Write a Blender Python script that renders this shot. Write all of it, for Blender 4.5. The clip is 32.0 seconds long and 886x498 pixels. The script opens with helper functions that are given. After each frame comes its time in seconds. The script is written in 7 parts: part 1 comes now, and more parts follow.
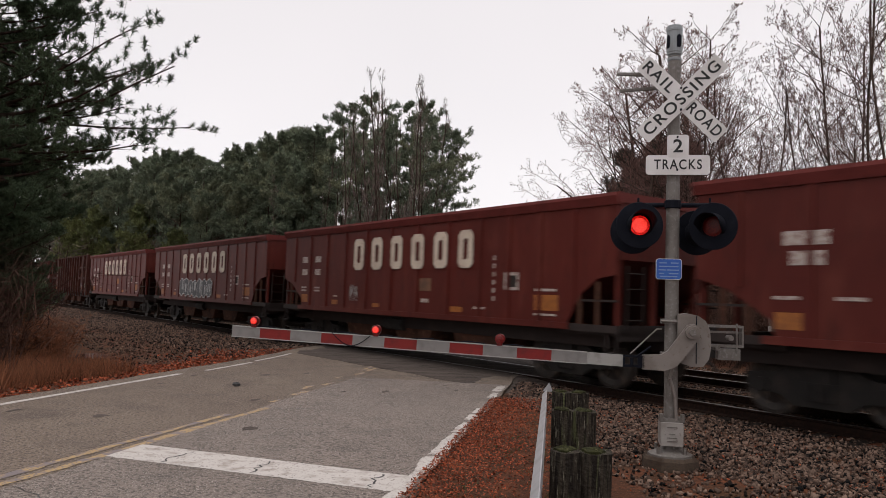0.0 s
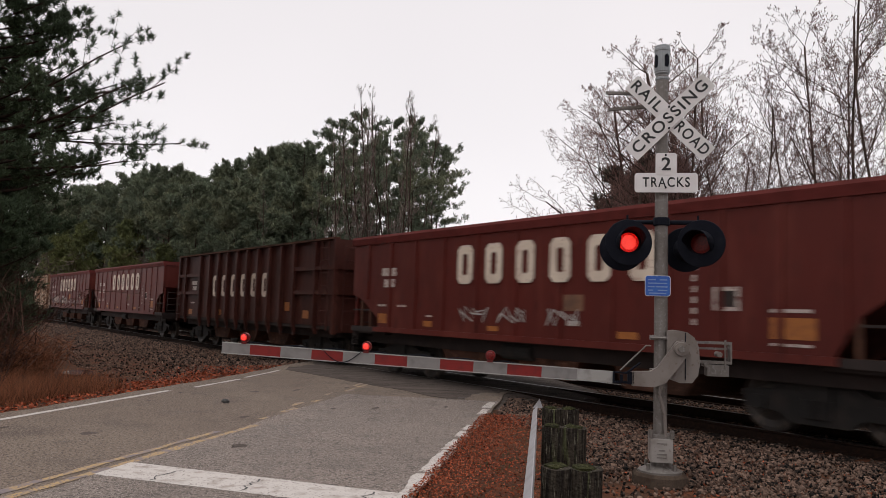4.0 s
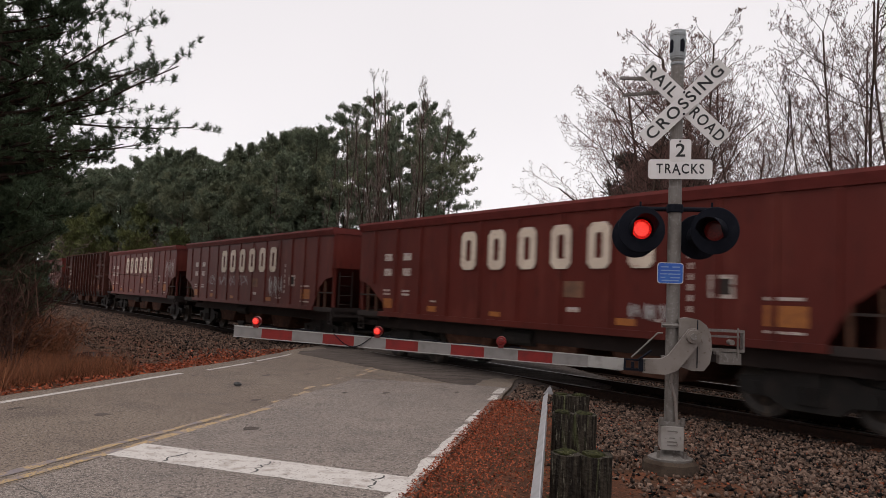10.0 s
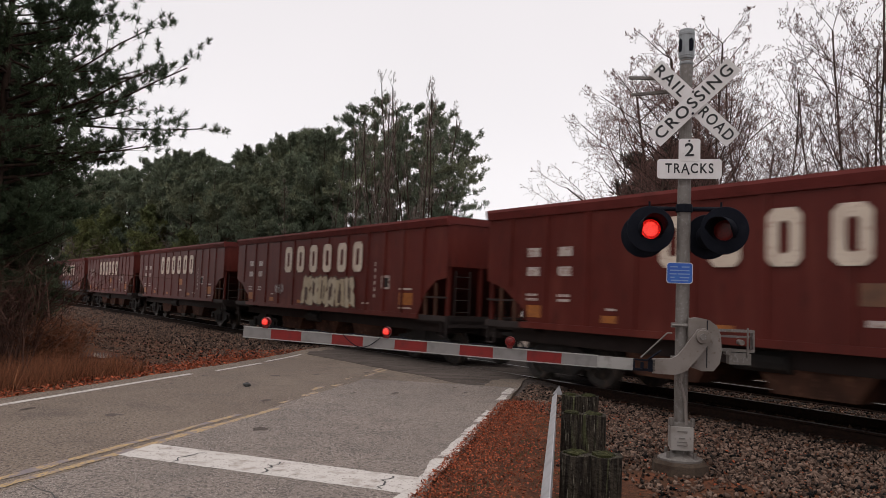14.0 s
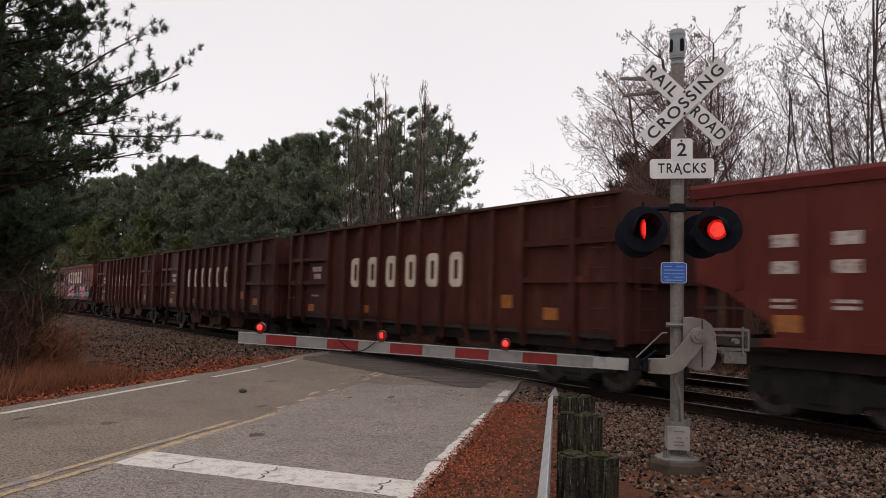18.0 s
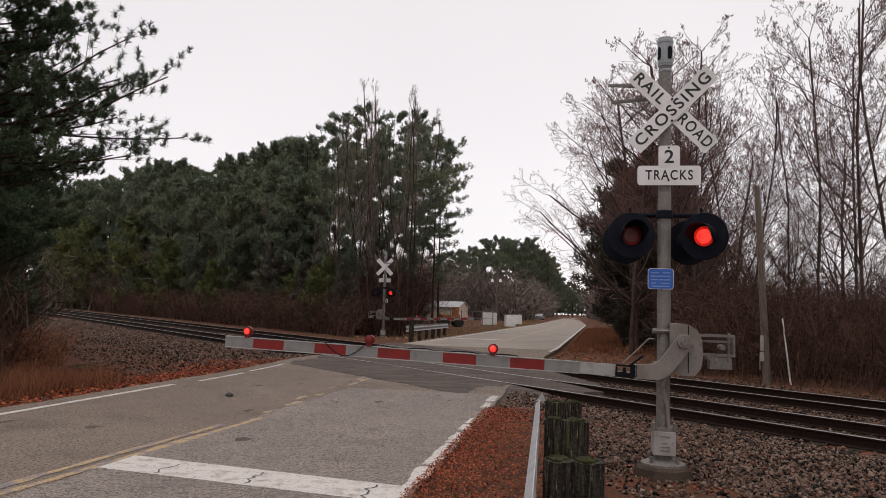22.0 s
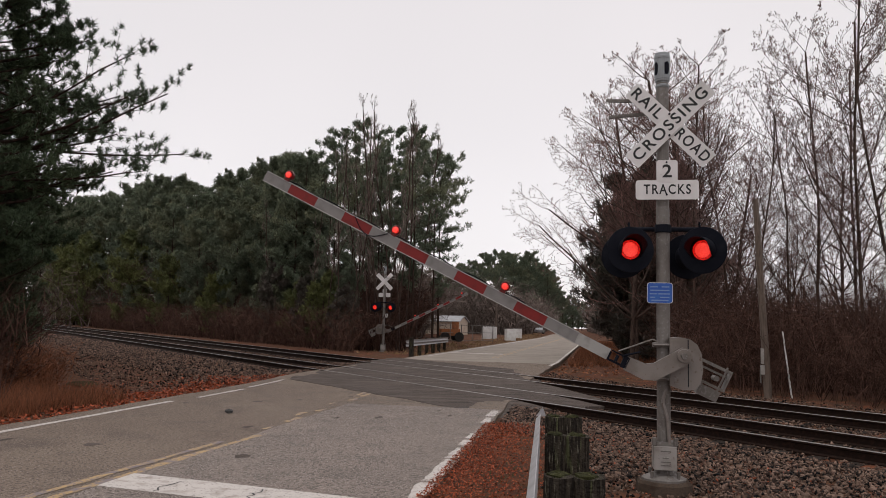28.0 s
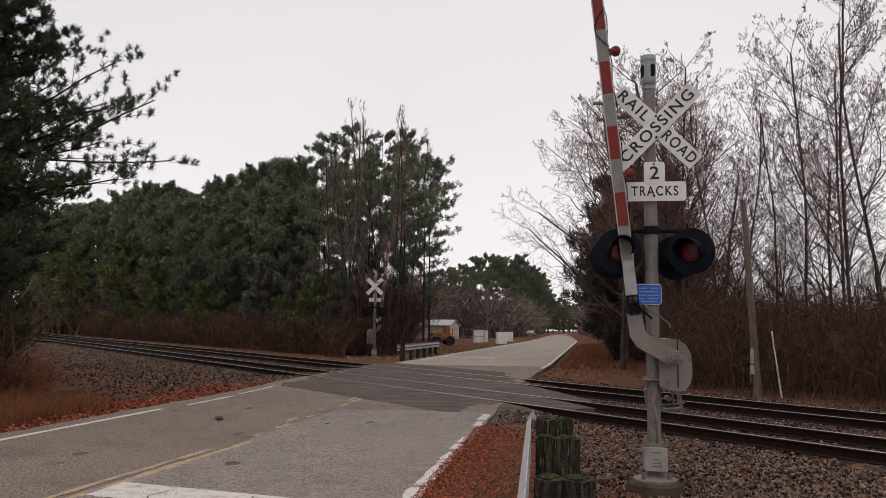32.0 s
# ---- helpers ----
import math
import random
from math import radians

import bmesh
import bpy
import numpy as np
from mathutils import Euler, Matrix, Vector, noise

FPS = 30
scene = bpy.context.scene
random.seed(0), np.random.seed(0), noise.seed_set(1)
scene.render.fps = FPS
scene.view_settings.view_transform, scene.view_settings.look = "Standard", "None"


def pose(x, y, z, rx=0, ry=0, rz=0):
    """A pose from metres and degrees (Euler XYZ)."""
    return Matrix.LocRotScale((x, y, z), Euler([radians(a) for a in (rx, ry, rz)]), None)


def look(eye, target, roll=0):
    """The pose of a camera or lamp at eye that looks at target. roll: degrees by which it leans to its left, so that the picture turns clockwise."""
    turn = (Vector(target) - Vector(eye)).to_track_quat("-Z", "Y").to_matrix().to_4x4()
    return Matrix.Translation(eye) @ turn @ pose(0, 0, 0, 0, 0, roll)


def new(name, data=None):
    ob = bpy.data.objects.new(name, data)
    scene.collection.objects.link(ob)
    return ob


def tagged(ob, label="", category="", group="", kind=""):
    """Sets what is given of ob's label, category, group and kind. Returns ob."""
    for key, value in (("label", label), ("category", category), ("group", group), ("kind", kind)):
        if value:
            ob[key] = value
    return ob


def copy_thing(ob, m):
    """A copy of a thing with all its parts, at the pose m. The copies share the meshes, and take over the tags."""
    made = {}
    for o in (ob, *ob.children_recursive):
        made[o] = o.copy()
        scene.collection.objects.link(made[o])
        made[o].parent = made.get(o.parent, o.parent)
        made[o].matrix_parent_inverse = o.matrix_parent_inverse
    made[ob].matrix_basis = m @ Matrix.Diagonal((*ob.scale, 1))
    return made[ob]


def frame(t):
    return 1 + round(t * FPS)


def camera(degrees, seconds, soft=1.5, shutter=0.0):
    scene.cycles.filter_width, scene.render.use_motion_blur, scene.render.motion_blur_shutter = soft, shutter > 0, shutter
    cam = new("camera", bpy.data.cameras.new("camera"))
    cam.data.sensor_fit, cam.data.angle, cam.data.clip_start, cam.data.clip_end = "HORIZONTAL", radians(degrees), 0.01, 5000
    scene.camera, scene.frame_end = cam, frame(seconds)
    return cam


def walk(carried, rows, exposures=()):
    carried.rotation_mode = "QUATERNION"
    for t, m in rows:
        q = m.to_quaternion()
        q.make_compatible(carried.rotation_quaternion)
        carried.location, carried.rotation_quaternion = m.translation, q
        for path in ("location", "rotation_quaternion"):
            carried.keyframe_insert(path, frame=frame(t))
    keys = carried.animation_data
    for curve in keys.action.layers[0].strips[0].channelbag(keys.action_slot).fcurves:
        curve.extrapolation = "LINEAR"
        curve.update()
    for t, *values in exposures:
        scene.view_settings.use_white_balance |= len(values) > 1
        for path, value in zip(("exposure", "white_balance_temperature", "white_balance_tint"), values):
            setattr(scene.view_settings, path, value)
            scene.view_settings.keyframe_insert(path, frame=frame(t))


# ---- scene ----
cam = camera(60.35, 32.0, soft=0.85, shutter=0.2)

PATH = [
    (0, (0.003, 0.028, 1.547), (0.001, 2.023, 1.683), 1.8),
    (0.5, (-0.003, 0.011, 1.547), (-0.005, 2.006, 1.682), 1.7),
    (1, (0.004, 0.013, 1.548), (0.001, 2.009, 1.674), 1.7),
    (1.5, (0.01, 0.009, 1.554), (0.011, 2.005, 1.685), 1.7),
    (2, (0.005, 0.026, 1.549), (0.01, 2.022, 1.683), 1.7),
    (2.5, (0.006, 0.021, 1.557), (0.037, 2.017, 1.693), 1.8),
    (3, (0.013, 0.026, 1.564), (0.049, 2.02, 1.713), 1.7),
    (3.5, (-0.009, -0.007, 1.558), (0.018, 1.985, 1.732), 1.8),
    (5.5, (-0.01, -0.008, 1.552), (0.011, 1.984, 1.733), 1.8),
    (6, (0.004, 0.006, 1.556), (0.019, 1.998, 1.731), 1.7),
    (6.5, (-0.004, 0.002, 1.557), (0.011, 1.995, 1.729), 1.7),
    (7, (0.003, 0.003, 1.553), (0.013, 1.995, 1.724), 1.6),
    (7.5, (0.0, 0.001, 1.554), (0.01, 1.993, 1.725), 1.6),
    (8, (0.0, 0.01, 1.554), (0.013, 2.003, 1.729), 1.7),
    (8.5, (0.002, -0.005, 1.55), (0.024, 1.987, 1.73), 1.6),
    (9, (0.002, 0.01, 1.559), (0.03, 2.004, 1.714), 2.1),
    (9.5, (0.0, 0.009, 1.555), (0.005, 2.004, 1.705), 2.1),
    (10, (-0.004, 0.009, 1.551), (-0.01, 2.004, 1.691), 2.3),
    (10.5, (0.001, 0.011, 1.549), (-0.008, 2.006, 1.694), 2.4),
    (11, (0.001, 0.023, 1.551), (-0.017, 2.017, 1.695), 2.3),
    (11.5, (-0.009, -0.003, 1.552), (-0.017, 1.992, 1.698), 2.2),
    (12, (-0.006, 0.006, 1.554), (-0.023, 2.001, 1.706), 2.3),
    (12.5, (-0.002, 0.018, 1.551), (-0.024, 2.012, 1.696), 2.1),
    (13, (-0.001, 0.017, 1.551), (-0.023, 2.012, 1.688), 2.0),
    (13.5, (-0.008, 0.005, 1.544), (-0.037, 1.999, 1.692), 2.2),
    (14, (-0.011, 0.004, 1.552), (-0.038, 1.999, 1.692), 2.2),
    (14.5, (-0.009, 0.003, 1.552), (-0.038, 1.998, 1.695), 2.1),
    (16.5, (-0.001, 0.021, 1.549), (-0.027, 2.016, 1.687), 1.9),
    (17, (-0.006, 0.015, 1.549), (-0.024, 2.01, 1.698), 1.8),
    (17.5, (0.002, 0.011, 1.55), (-0.012, 2.005, 1.707), 1.7),
    (18, (-0.003, 0.007, 1.548), (-0.017, 2.002, 1.697), 1.4),
    (18.5, (-0.009, 0.003, 1.549), (-0.03, 1.997, 1.702), 1.4),
    (19, (-0.008, 0.004, 1.55), (-0.032, 1.998, 1.704), 1.6),
    (19.5, (-0.006, -0.002, 1.545), (-0.031, 1.992, 1.701), 1.7),
    (20, (-0.001, 0.013, 1.553), (-0.037, 2.008, 1.701), 1.6),
    (20.5, (-0.005, 0.005, 1.55), (-0.038, 1.999, 1.703), 1.6),
    (21, (-0.004, -0.001, 1.553), (-0.034, 1.993, 1.71), 1.7),
    (21.5, (-0.006, -0.005, 1.55), (-0.011, 1.989, 1.716), 1.8),
    (22, (0.003, -0.004, 1.549), (0.018, 1.989, 1.711), 1.7),
    (22.5, (0.003, -0.004, 1.554), (0.014, 1.989, 1.719), 1.6),
    (23, (0.001, 0.001, 1.554), (0.001, 1.995, 1.719), 1.7),
    (23.5, (0.006, -0.006, 1.555), (0.02, 1.986, 1.729), 1.7),
    (24, (0.005, -0.004, 1.552), (0.018, 1.989, 1.726), 1.7),
    (24.5, (0.003, -0.015, 1.553), (0.02, 1.977, 1.737), 1.7),
    (25, (0.007, -0.017, 1.554), (0.017, 1.975, 1.732), 1.6),
    (25.5, (0.004, -0.026, 1.555), (0.016, 1.965, 1.745), 1.5),
    (27.5, (0.014, -0.012, 1.556), (0.026, 1.979, 1.738), 1.3),
    (28, (0.007, -0.02, 1.56), (0.022, 1.97, 1.759), 1.4),
    (28.5, (0.013, -0.034, 1.555), (0.029, 1.955, 1.762), 1.2),
    (29, (0.015, -0.019, 1.558), (0.032, 1.97, 1.764), 0.8),
    (29.5, (0.016, -0.029, 1.56), (0.039, 1.96, 1.772), 0.9),
    (30, (0.017, -0.031, 1.56), (0.046, 1.957, 1.774), 0.9),
    (30.5, (0.019, -0.023, 1.559), (0.05, 1.966, 1.767), 0.8),
    (31, (0.02, -0.02, 1.563), (0.051, 1.969, 1.774), 0.8),
    (31.5, (0.023, -0.011, 1.561), (0.053, 1.978, 1.771), 0.6),
    (32, (0.022, -0.019, 1.558), (0.062, 1.97, 1.768), 0.7),
]
walk(cam, [(t, look(eye, aim, roll)) for t, eye, aim, roll in PATH], [(0, 0.0), (21, 0.0), (24, -0.03), (29, -0.09), (32, -0.09)])

# ---- light: an even overcast sky ----
world = bpy.data.worlds.new("overcast")
scene.world = world
world.use_nodes = True
wn, wl = world.node_tree.nodes, world.node_tree.links
wn.clear()
sky = wn.new("ShaderNodeTexSky")
sky.sky_type, sky.sun_disc = "NISHITA", False
sky.sun_elevation, sky.sun_rotation = radians(62), radians(200)
grey = wn.new("ShaderNodeHueSaturation")
grey.inputs["Saturation"].default_value = 0.15
bg = wn.new("ShaderNodeBackground")
bg.inputs["Strength"].default_value = 0.05
cloud = wn.new("ShaderNodeBackground")
cloud_tex = wn.new("ShaderNodeTexNoise")
cloud_tex.inputs["Scale"].default_value = 1.3
cloud_tex.inputs["Detail"].default_value = 3.0
cloud_ramp = wn.new("ShaderNodeValToRGB")
cloud_ramp.color_ramp.elements[0].position, cloud_ramp.color_ramp.elements[1].position = 0.3, 0.75
cloud_ramp.color_ramp.elements[0].color = (0.752, 0.708, 0.724, 1)
cloud_ramp.color_ramp.elements[1].color = (0.885, 0.826, 0.838, 1)
cloud.inputs["Strength"].default_value = 0.83
mixw = wn.new("ShaderNodeAddShader")
outw = wn.new("ShaderNodeOutputWorld")
wl.new(sky.outputs[0], grey.inputs["Color"])
wl.new(grey.outputs[0], bg.inputs["Color"])
wl.new(cloud_tex.outputs["Fac"], cloud_ramp.inputs[0])
wl.new(cloud_ramp.outputs[0], cloud.inputs["Color"])
wl.new(bg.outputs[0], mixw.inputs[0])
wl.new(cloud.outputs[0], mixw.inputs[1])
wl.new(mixw.outputs[0], outw.inputs[0])

sun_data = bpy.data.lights.new("sun", "SUN")
sun_data.energy, sun_data.angle, sun_data.color = 1.3, radians(50), (1.0, 0.955, 0.915)
sun = new("sun", sun_data)
sun.matrix_world = look((-6, -5, 44), (0, 0, 0))

# ---- plan: the track's line, the road's line ----
TRACK_DEG, ROAD_DEG = -54.76, -10.31
TRACK = pose(0, 0, 0, 0, 0, TRACK_DEG)       # x along the rails to the near end, y across to the far side
ROAD = pose(0, 0, 0, 0, 0, ROAD_DEG)         # x across to the right, y along the road
NEAR_TRACK, FAR_TRACK = 11.75, 15.5
ROAD_L, ROAD_M, ROAD_R = -7.55, -4.45, -1.41
SPEED = 21.0


def bend(l):
    """How far the road has swung to the right of its straight line, l metres along it."""
    return 0.7 * max(0.0, min(1.0, (l - 22) / 11)) + 0.03 * max(0.0, min(l, 110) - 33)


def rail_z(s):
    """Height of the rail heads: a slight fall along the line."""
    return -0.04 - 0.72 * math.tanh(s / 120)


def bed_z(x, y):
    """Height of the ground sheet."""
    p = TRACK.inverted() @ Vector((x, y, 0))
    s, n = p.x, p.y
    zr = rail_z(s)
    base = 0.35 * zr - 0.03
    far = max(0.0, min(1.0, (n - 14) / 6))
    base += far * (0.35 * zr + 0.02)
    d = max(0.0, abs(n - 13.6) - 4.6)
    top = zr - 0.178
    low = base - 0.22 * max(0.0, 1 - abs(d - 4.0) / 3.0) * (1 if n < 13 else 0.4)
    k = min(1.0, d / 3.2)
    k = k * k * (3 - 2 * k)
    q = ROAD.inverted() @ Vector((x, y, 0))
    qx = q.x - bend(q.y)
    r = max(0.0, min(1.0, (max(ROAD_L - 0.9 - qx, qx - ROAD_R - 0.25)) / 1.6))
    z = top * (1 - k) + low * k
    flat = -0.035 + (zr - 0.03) * max(0.0, 1 - max(0, abs(n - 13.6) - 4.2) / 3.0)
    return flat * (1 - r) + z * r - 0.012


def road_z(x, y):
    p = TRACK.inverted() @ Vector((x, y, 0))
    k = max(0.0, 1 - max(0.0, abs(p.y - 13.6) - 4.2) / 3.0)
    k = k * k * (3 - 2 * k)
    far = 0.10 if p.y > 13.6 else 0.0
    return (rail_z(p.x) - 0.022) * k + far * (1 - k)


# ---- materials ----
def material(name, base, rough=0.6, metal=0.0, shine=0.5, var=(), bump=0.0, bump_scale=60.0, island=0.0, random_tint=0.0, coat=0.0):
    """A node material. var: layers of (scale, colour, low, high, detail) laid over the base by noise."""
    m = bpy.data.materials.new(name)
    m.use_nodes = True
    nt = m.node_tree
    nd, ln = nt.nodes, nt.links
    bsdf = nd["Principled BSDF"]
    bsdf.inputs["Roughness"].default_value = rough
    bsdf.inputs["Metallic"].default_value = metal
    bsdf.inputs["Coat Weight"].default_value = coat
    bsdf.inputs["Specular IOR Level"].default_value = shine
    tc = nd.new("ShaderNodeTexCoord")
    col = nd.new("ShaderNodeRGB")
    col.outputs[0].default_value = (*base, 1)
    last = col.outputs[0]
    for n, layer in enumerate(var):
        scale, colour, low, high, detail = layer[:5]
        stretch = layer[5] if len(layer) > 5 else (1, 1, 1)
        mp = nd.new("ShaderNodeMapping")
        mp.inputs["Scale"].default_value = stretch
        mp.inputs["Location"].default_value = (3.1 * n, 1.7 * n, 0.9 * n)
        tx = nd.new("ShaderNodeTexNoise")
        tx.inputs["Scale"].default_value, tx.inputs["Detail"].default_value = scale, detail
        rp = nd.new("ShaderNodeMapRange")
        rp.inputs["From Min"].default_value, rp.inputs["From Max"].default_value = low, high
        mx = nd.new("ShaderNodeMix")
        mx.data_type = "RGBA"
        mx.inputs["B"].default_value = (*colour, 1)
        ln.new(tc.outputs["Object"], mp.inputs[0])
        ln.new(mp.outputs[0], tx.inputs["Vector"])
        ln.new(tx.outputs["Fac"], rp.inputs["Value"])
        ln.new(rp.outputs[0], mx.inputs["Factor"])
        ln.new(last, mx.inputs["A"])
        last = mx.outputs["Result"]
    if island or random_tint:
        hs = nd.new("ShaderNodeHueSaturation")
        rp = nd.new("ShaderNodeMapRange")
        amount = island or random_tint
        rp.inputs["To Min"].default_value, rp.inputs["To Max"].default_value = 1 - amount, 1 + amount
        if island:
            geo = nd.new("ShaderNodeNewGeometry")
            ln.new(geo.outputs["Random Per Island"], rp.inputs["Value"])
        else:
            oi = nd.new("ShaderNodeObjectInfo")
            ln.new(oi.outputs["Random"], rp.inputs["Value"])
        ln.new(rp.outputs[0], hs.inputs["Value"])
        ln.new(last, hs.inputs["Color"])
        last = hs.outputs[0]
    ln.new(last, bsdf.inputs["Base Color"])
    if bump:
        bt = nd.new("ShaderNodeTexNoise")
        bt.inputs["Scale"].default_value, bt.inputs["Detail"].default_value = bump_scale, 4.0
        bp = nd.new("ShaderNodeBump")
        bp.inputs["Strength"].default_value, bp.inputs["Distance"].default_value = bump, 0.02
        ln.new(tc.outputs["Object"], bt.inputs["Vector"])
        ln.new(bt.outputs["Fac"], bp.inputs["Height"])
        ln.new(bp.outputs[0], bsdf.inputs["Normal"])
    return m


def glow(name, base, colour, strength):
    m = material(name, base, 0.35)
    b = m.node_tree.nodes["Principled BSDF"]
    b.inputs["Emission Color"].default_value = (*colour, 1)
    # the moulded lens breaks the light into bright and dull dots
    nt = m.node_tree
    dots = nt.nodes.new("ShaderNodeTexVoronoi")
    dots.inputs["Scale"].default_value = 55.0
    span = nt.nodes.new("ShaderNodeMapRange")
    span.inputs["From Min"].default_value, span.inputs["From Max"].default_value = 0.1, 0.7
    span.inputs["To Min"].default_value, span.inputs["To Max"].default_value = strength * 1.5, strength * 0.45
    coord = nt.nodes.new("ShaderNodeTexCoord")
    nt.links.new(coord.outputs["Object"], dots.inputs["Vector"])
    nt.links.new(dots.outputs["Distance"], span.inputs["Value"])
    nt.links.new(span.outputs["Result"], b.inputs["Emission Strength"])
    return m


ASPHALT = material("worn_asphalt", (0.1701, 0.1302, 0.1043), 0.9, shine=0.2, var=[(0.4, (0.2033, 0.1596, 0.1261), 0.40, 0.64, 5), (1.3, (0.1245, 0.09661, 0.07999), 0.50, 0.74, 8), (30, (0.0913, 0.0697, 0.05738), 0.50, 0.57, 5), (75, (0.2988, 0.2519, 0.2174), 0.57, 0.64, 3)], bump=1.0, bump_scale=60)
# concrete-pale, with the sky's grazing gloss laid into the base colour
PALE_SHEEN_ROAD = material("pale_sheen_asphalt", (0.2508, 0.2146, 0.1836), 0.85, shine=0.3, var=[(0.5, (0.1976, 0.1665, 0.1404), 0.42, 0.66, 6), (3, (0.152, 0.1258, 0.1044), 0.56, 0.74, 6)])
OVERLAY = material("newer_asphalt", (0.2002, 0.1632, 0.142), 0.85, shine=0.3, var=[(0.7, (0.2305, 0.1872, 0.161), 0.40, 0.64, 6), (1.8, (0.1395, 0.1151, 0.1018), 0.52, 0.76, 8), (34, (0.09098, 0.07441, 0.06512), 0.49, 0.56, 5), (80, (0.4003, 0.3481, 0.3138), 0.56, 0.63, 3)], bump=1.0, bump_scale=60)
PATCH = material("dark_asphalt", (0.0704, 0.056, 0.0492), 0.9, shine=0.12, var=[(0.7, (0.108, 0.0864, 0.07544), 0.44, 0.66, 6, (0.5, 3.0, 1)), (2.2, (0.032, 0.0256, 0.02296), 0.50, 0.66, 6, (0.6, 2.6, 1)), (60, (0.152, 0.128, 0.1148), 0.57, 0.65, 3)], bump=0.6, bump_scale=70)
WHITE_LINE = material("road_paint_white", (0.50, 0.46, 0.43), 0.75, shine=0.3, var=[(7, (0.32, 0.275, 0.245), 0.5, 0.7, 6), (45, (0.15, 0.125, 0.108), 0.59, 0.67, 4)], bump=0.3)
YELLOW_LINE = material("road_paint_yellow", (0.3808, 0.2526, 0.111), 0.75, var=[(5, (0.1809, 0.1464, 0.1438), 0.49, 0.62, 8), (40, (0.1428, 0.1212, 0.1306), 0.50, 0.60, 4)])
TAR = material("tar_seal", (0.035, 0.033, 0.032), 0.6)
EARTH = material("leaf_litter_earth", (0.077, 0.0336, 0.0207), 0.95, shine=0.1, var=[(0.5, (0.07, 0.0396, 0.023), 0.4, 0.62, 4), (2.5, (0.147, 0.0528, 0.0276), 0.48, 0.66, 6), (22, (0.035, 0.0204, 0.01495), 0.5, 0.68, 4), (55, (0.196, 0.084, 0.046), 0.6, 0.75, 2)], bump=0.8, bump_scale=30)
BALLAST = material("ballast_bed", (0.040, 0.026, 0.021), 0.95, shine=0.1, var=[(1.0, (0.026, 0.017, 0.014), 0.4, 0.65, 4), (16, (0.014, 0.010, 0.008), 0.46, 0.6, 4), (30, (0.07, 0.05, 0.042), 0.58, 0.7, 3)], bump=1.0, bump_scale=22)
STONE = material("ballast_stone", (0.0991, 0.06532, 0.04954), 0.9, shine=0.2, var=[(9, (0.04061, 0.0223, 0.01575), 0.45, 0.65, 4)], island=1.3)
LEAF_RED = material("fallen_leaf_red", (0.232, 0.05681, 0.02533), 0.8, shine=0.2, island=0.75)
LEAF_TAN = material("dry_grass_tan", (0.1823, 0.0729, 0.03705), 0.85, shine=0.15, island=0.6)
STRAW = material("straw_grass", (0.26, 0.17, 0.095), 0.85, shine=0.15, island=0.5)
GRASS = material("green_grass", (0.05, 0.068, 0.02), 0.8, island=0.5)
STEEL_RAIL = material("rail_steel_rusty", (0.014, 0.008, 0.006), 0.9, 0.0, shine=0.1, var=[(20, (0.026, 0.013, 0.009), 0.45, 0.7, 4)])
RAIL_TOP = material("rail_head_polished", (0.24, 0.225, 0.215), 0.38, 1.0)
TIE = material("creosoted_tie", (0.024, 0.018, 0.015), 0.95, shine=0.1, var=[(14, (0.05, 0.038, 0.03), 0.5, 0.7, 5, (1, 6, 1))], bump=0.5, random_tint=0.35)
CONCRETE = material("foundation_concrete", (0.0756, 0.0546, 0.0408), 0.95, shine=0.15, var=[(5, (0.03744, 0.0217, 0.01428), 0.45, 0.65, 5), (40, (0.0504, 0.0406, 0.03264), 0.5, 0.7, 3)], bump=0.4)
GALV = material("galvanised_steel", (0.165, 0.148, 0.135), 0.6, 0.2, var=[(6, (0.105, 0.088, 0.076), 0.45, 0.7, 5), (30, (0.22, 0.205, 0.195), 0.55, 0.7, 3)], bump=0.1)
BELL_GREY = material("bell_blue_grey", (0.26, 0.28, 0.29), 0.55, var=[(6, (0.19, 0.20, 0.205), 0.45, 0.7, 5)])
PALE_CAST = material("pale_cast_metal", (0.30, 0.275, 0.255), 0.6, var=[(6, (0.21, 0.185, 0.165), 0.45, 0.7, 5), (30, (0.12, 0.09, 0.07), 0.62, 0.75, 3)], bump=0.1)
GREY_PAINT = material("grey_enamel", (0.1878, 0.1615, 0.1441), 0.55, 0.0, var=[(4, (0.1348, 0.1107, 0.09435), 0.45, 0.7, 5), (25, (0.09632, 0.0635, 0.04543), 0.60, 0.76, 4)], bump=0.1)
BLACK = material("black_enamel", (0.006, 0.007, 0.012), 0.8, shine=0.12, var=[(8, (0.011, 0.012, 0.018), 0.5, 0.75, 4)])
BLACK_INK = material("sign_letter_black", (0.008, 0.008, 0.008), 0.6)
SIGN_WHITE = material("sign_sheeting_white", (0.66, 0.63, 0.625), 0.5, var=[(3, (0.56, 0.53, 0.515), 0.45, 0.7, 4), (40, (0.44, 0.4, 0.37), 0.66, 0.8, 3)])
SIGN_BLUE = material("sign_blue", (0.010, 0.075, 0.36), 0.45, var=[(9, (0.02, 0.11, 0.40), 0.45, 0.7, 3)])
SIGN_BAR = material("sign_bar_pale", (0.16, 0.25, 0.46), 0.5)
ARM_RED = material("reflective_red", (0.1748, 0.00744, 0.005952), 0.5, shine=0.35, var=[(9, (0.1228, 0.00744, 0.005952), 0.45, 0.7, 4)])
ARM_WHITE = material("reflective_white", (0.1939, 0.1815, 0.1749), 0.5, shine=0.35, var=[(8, (0.1444, 0.1336, 0.1279), 0.45, 0.7, 4)])
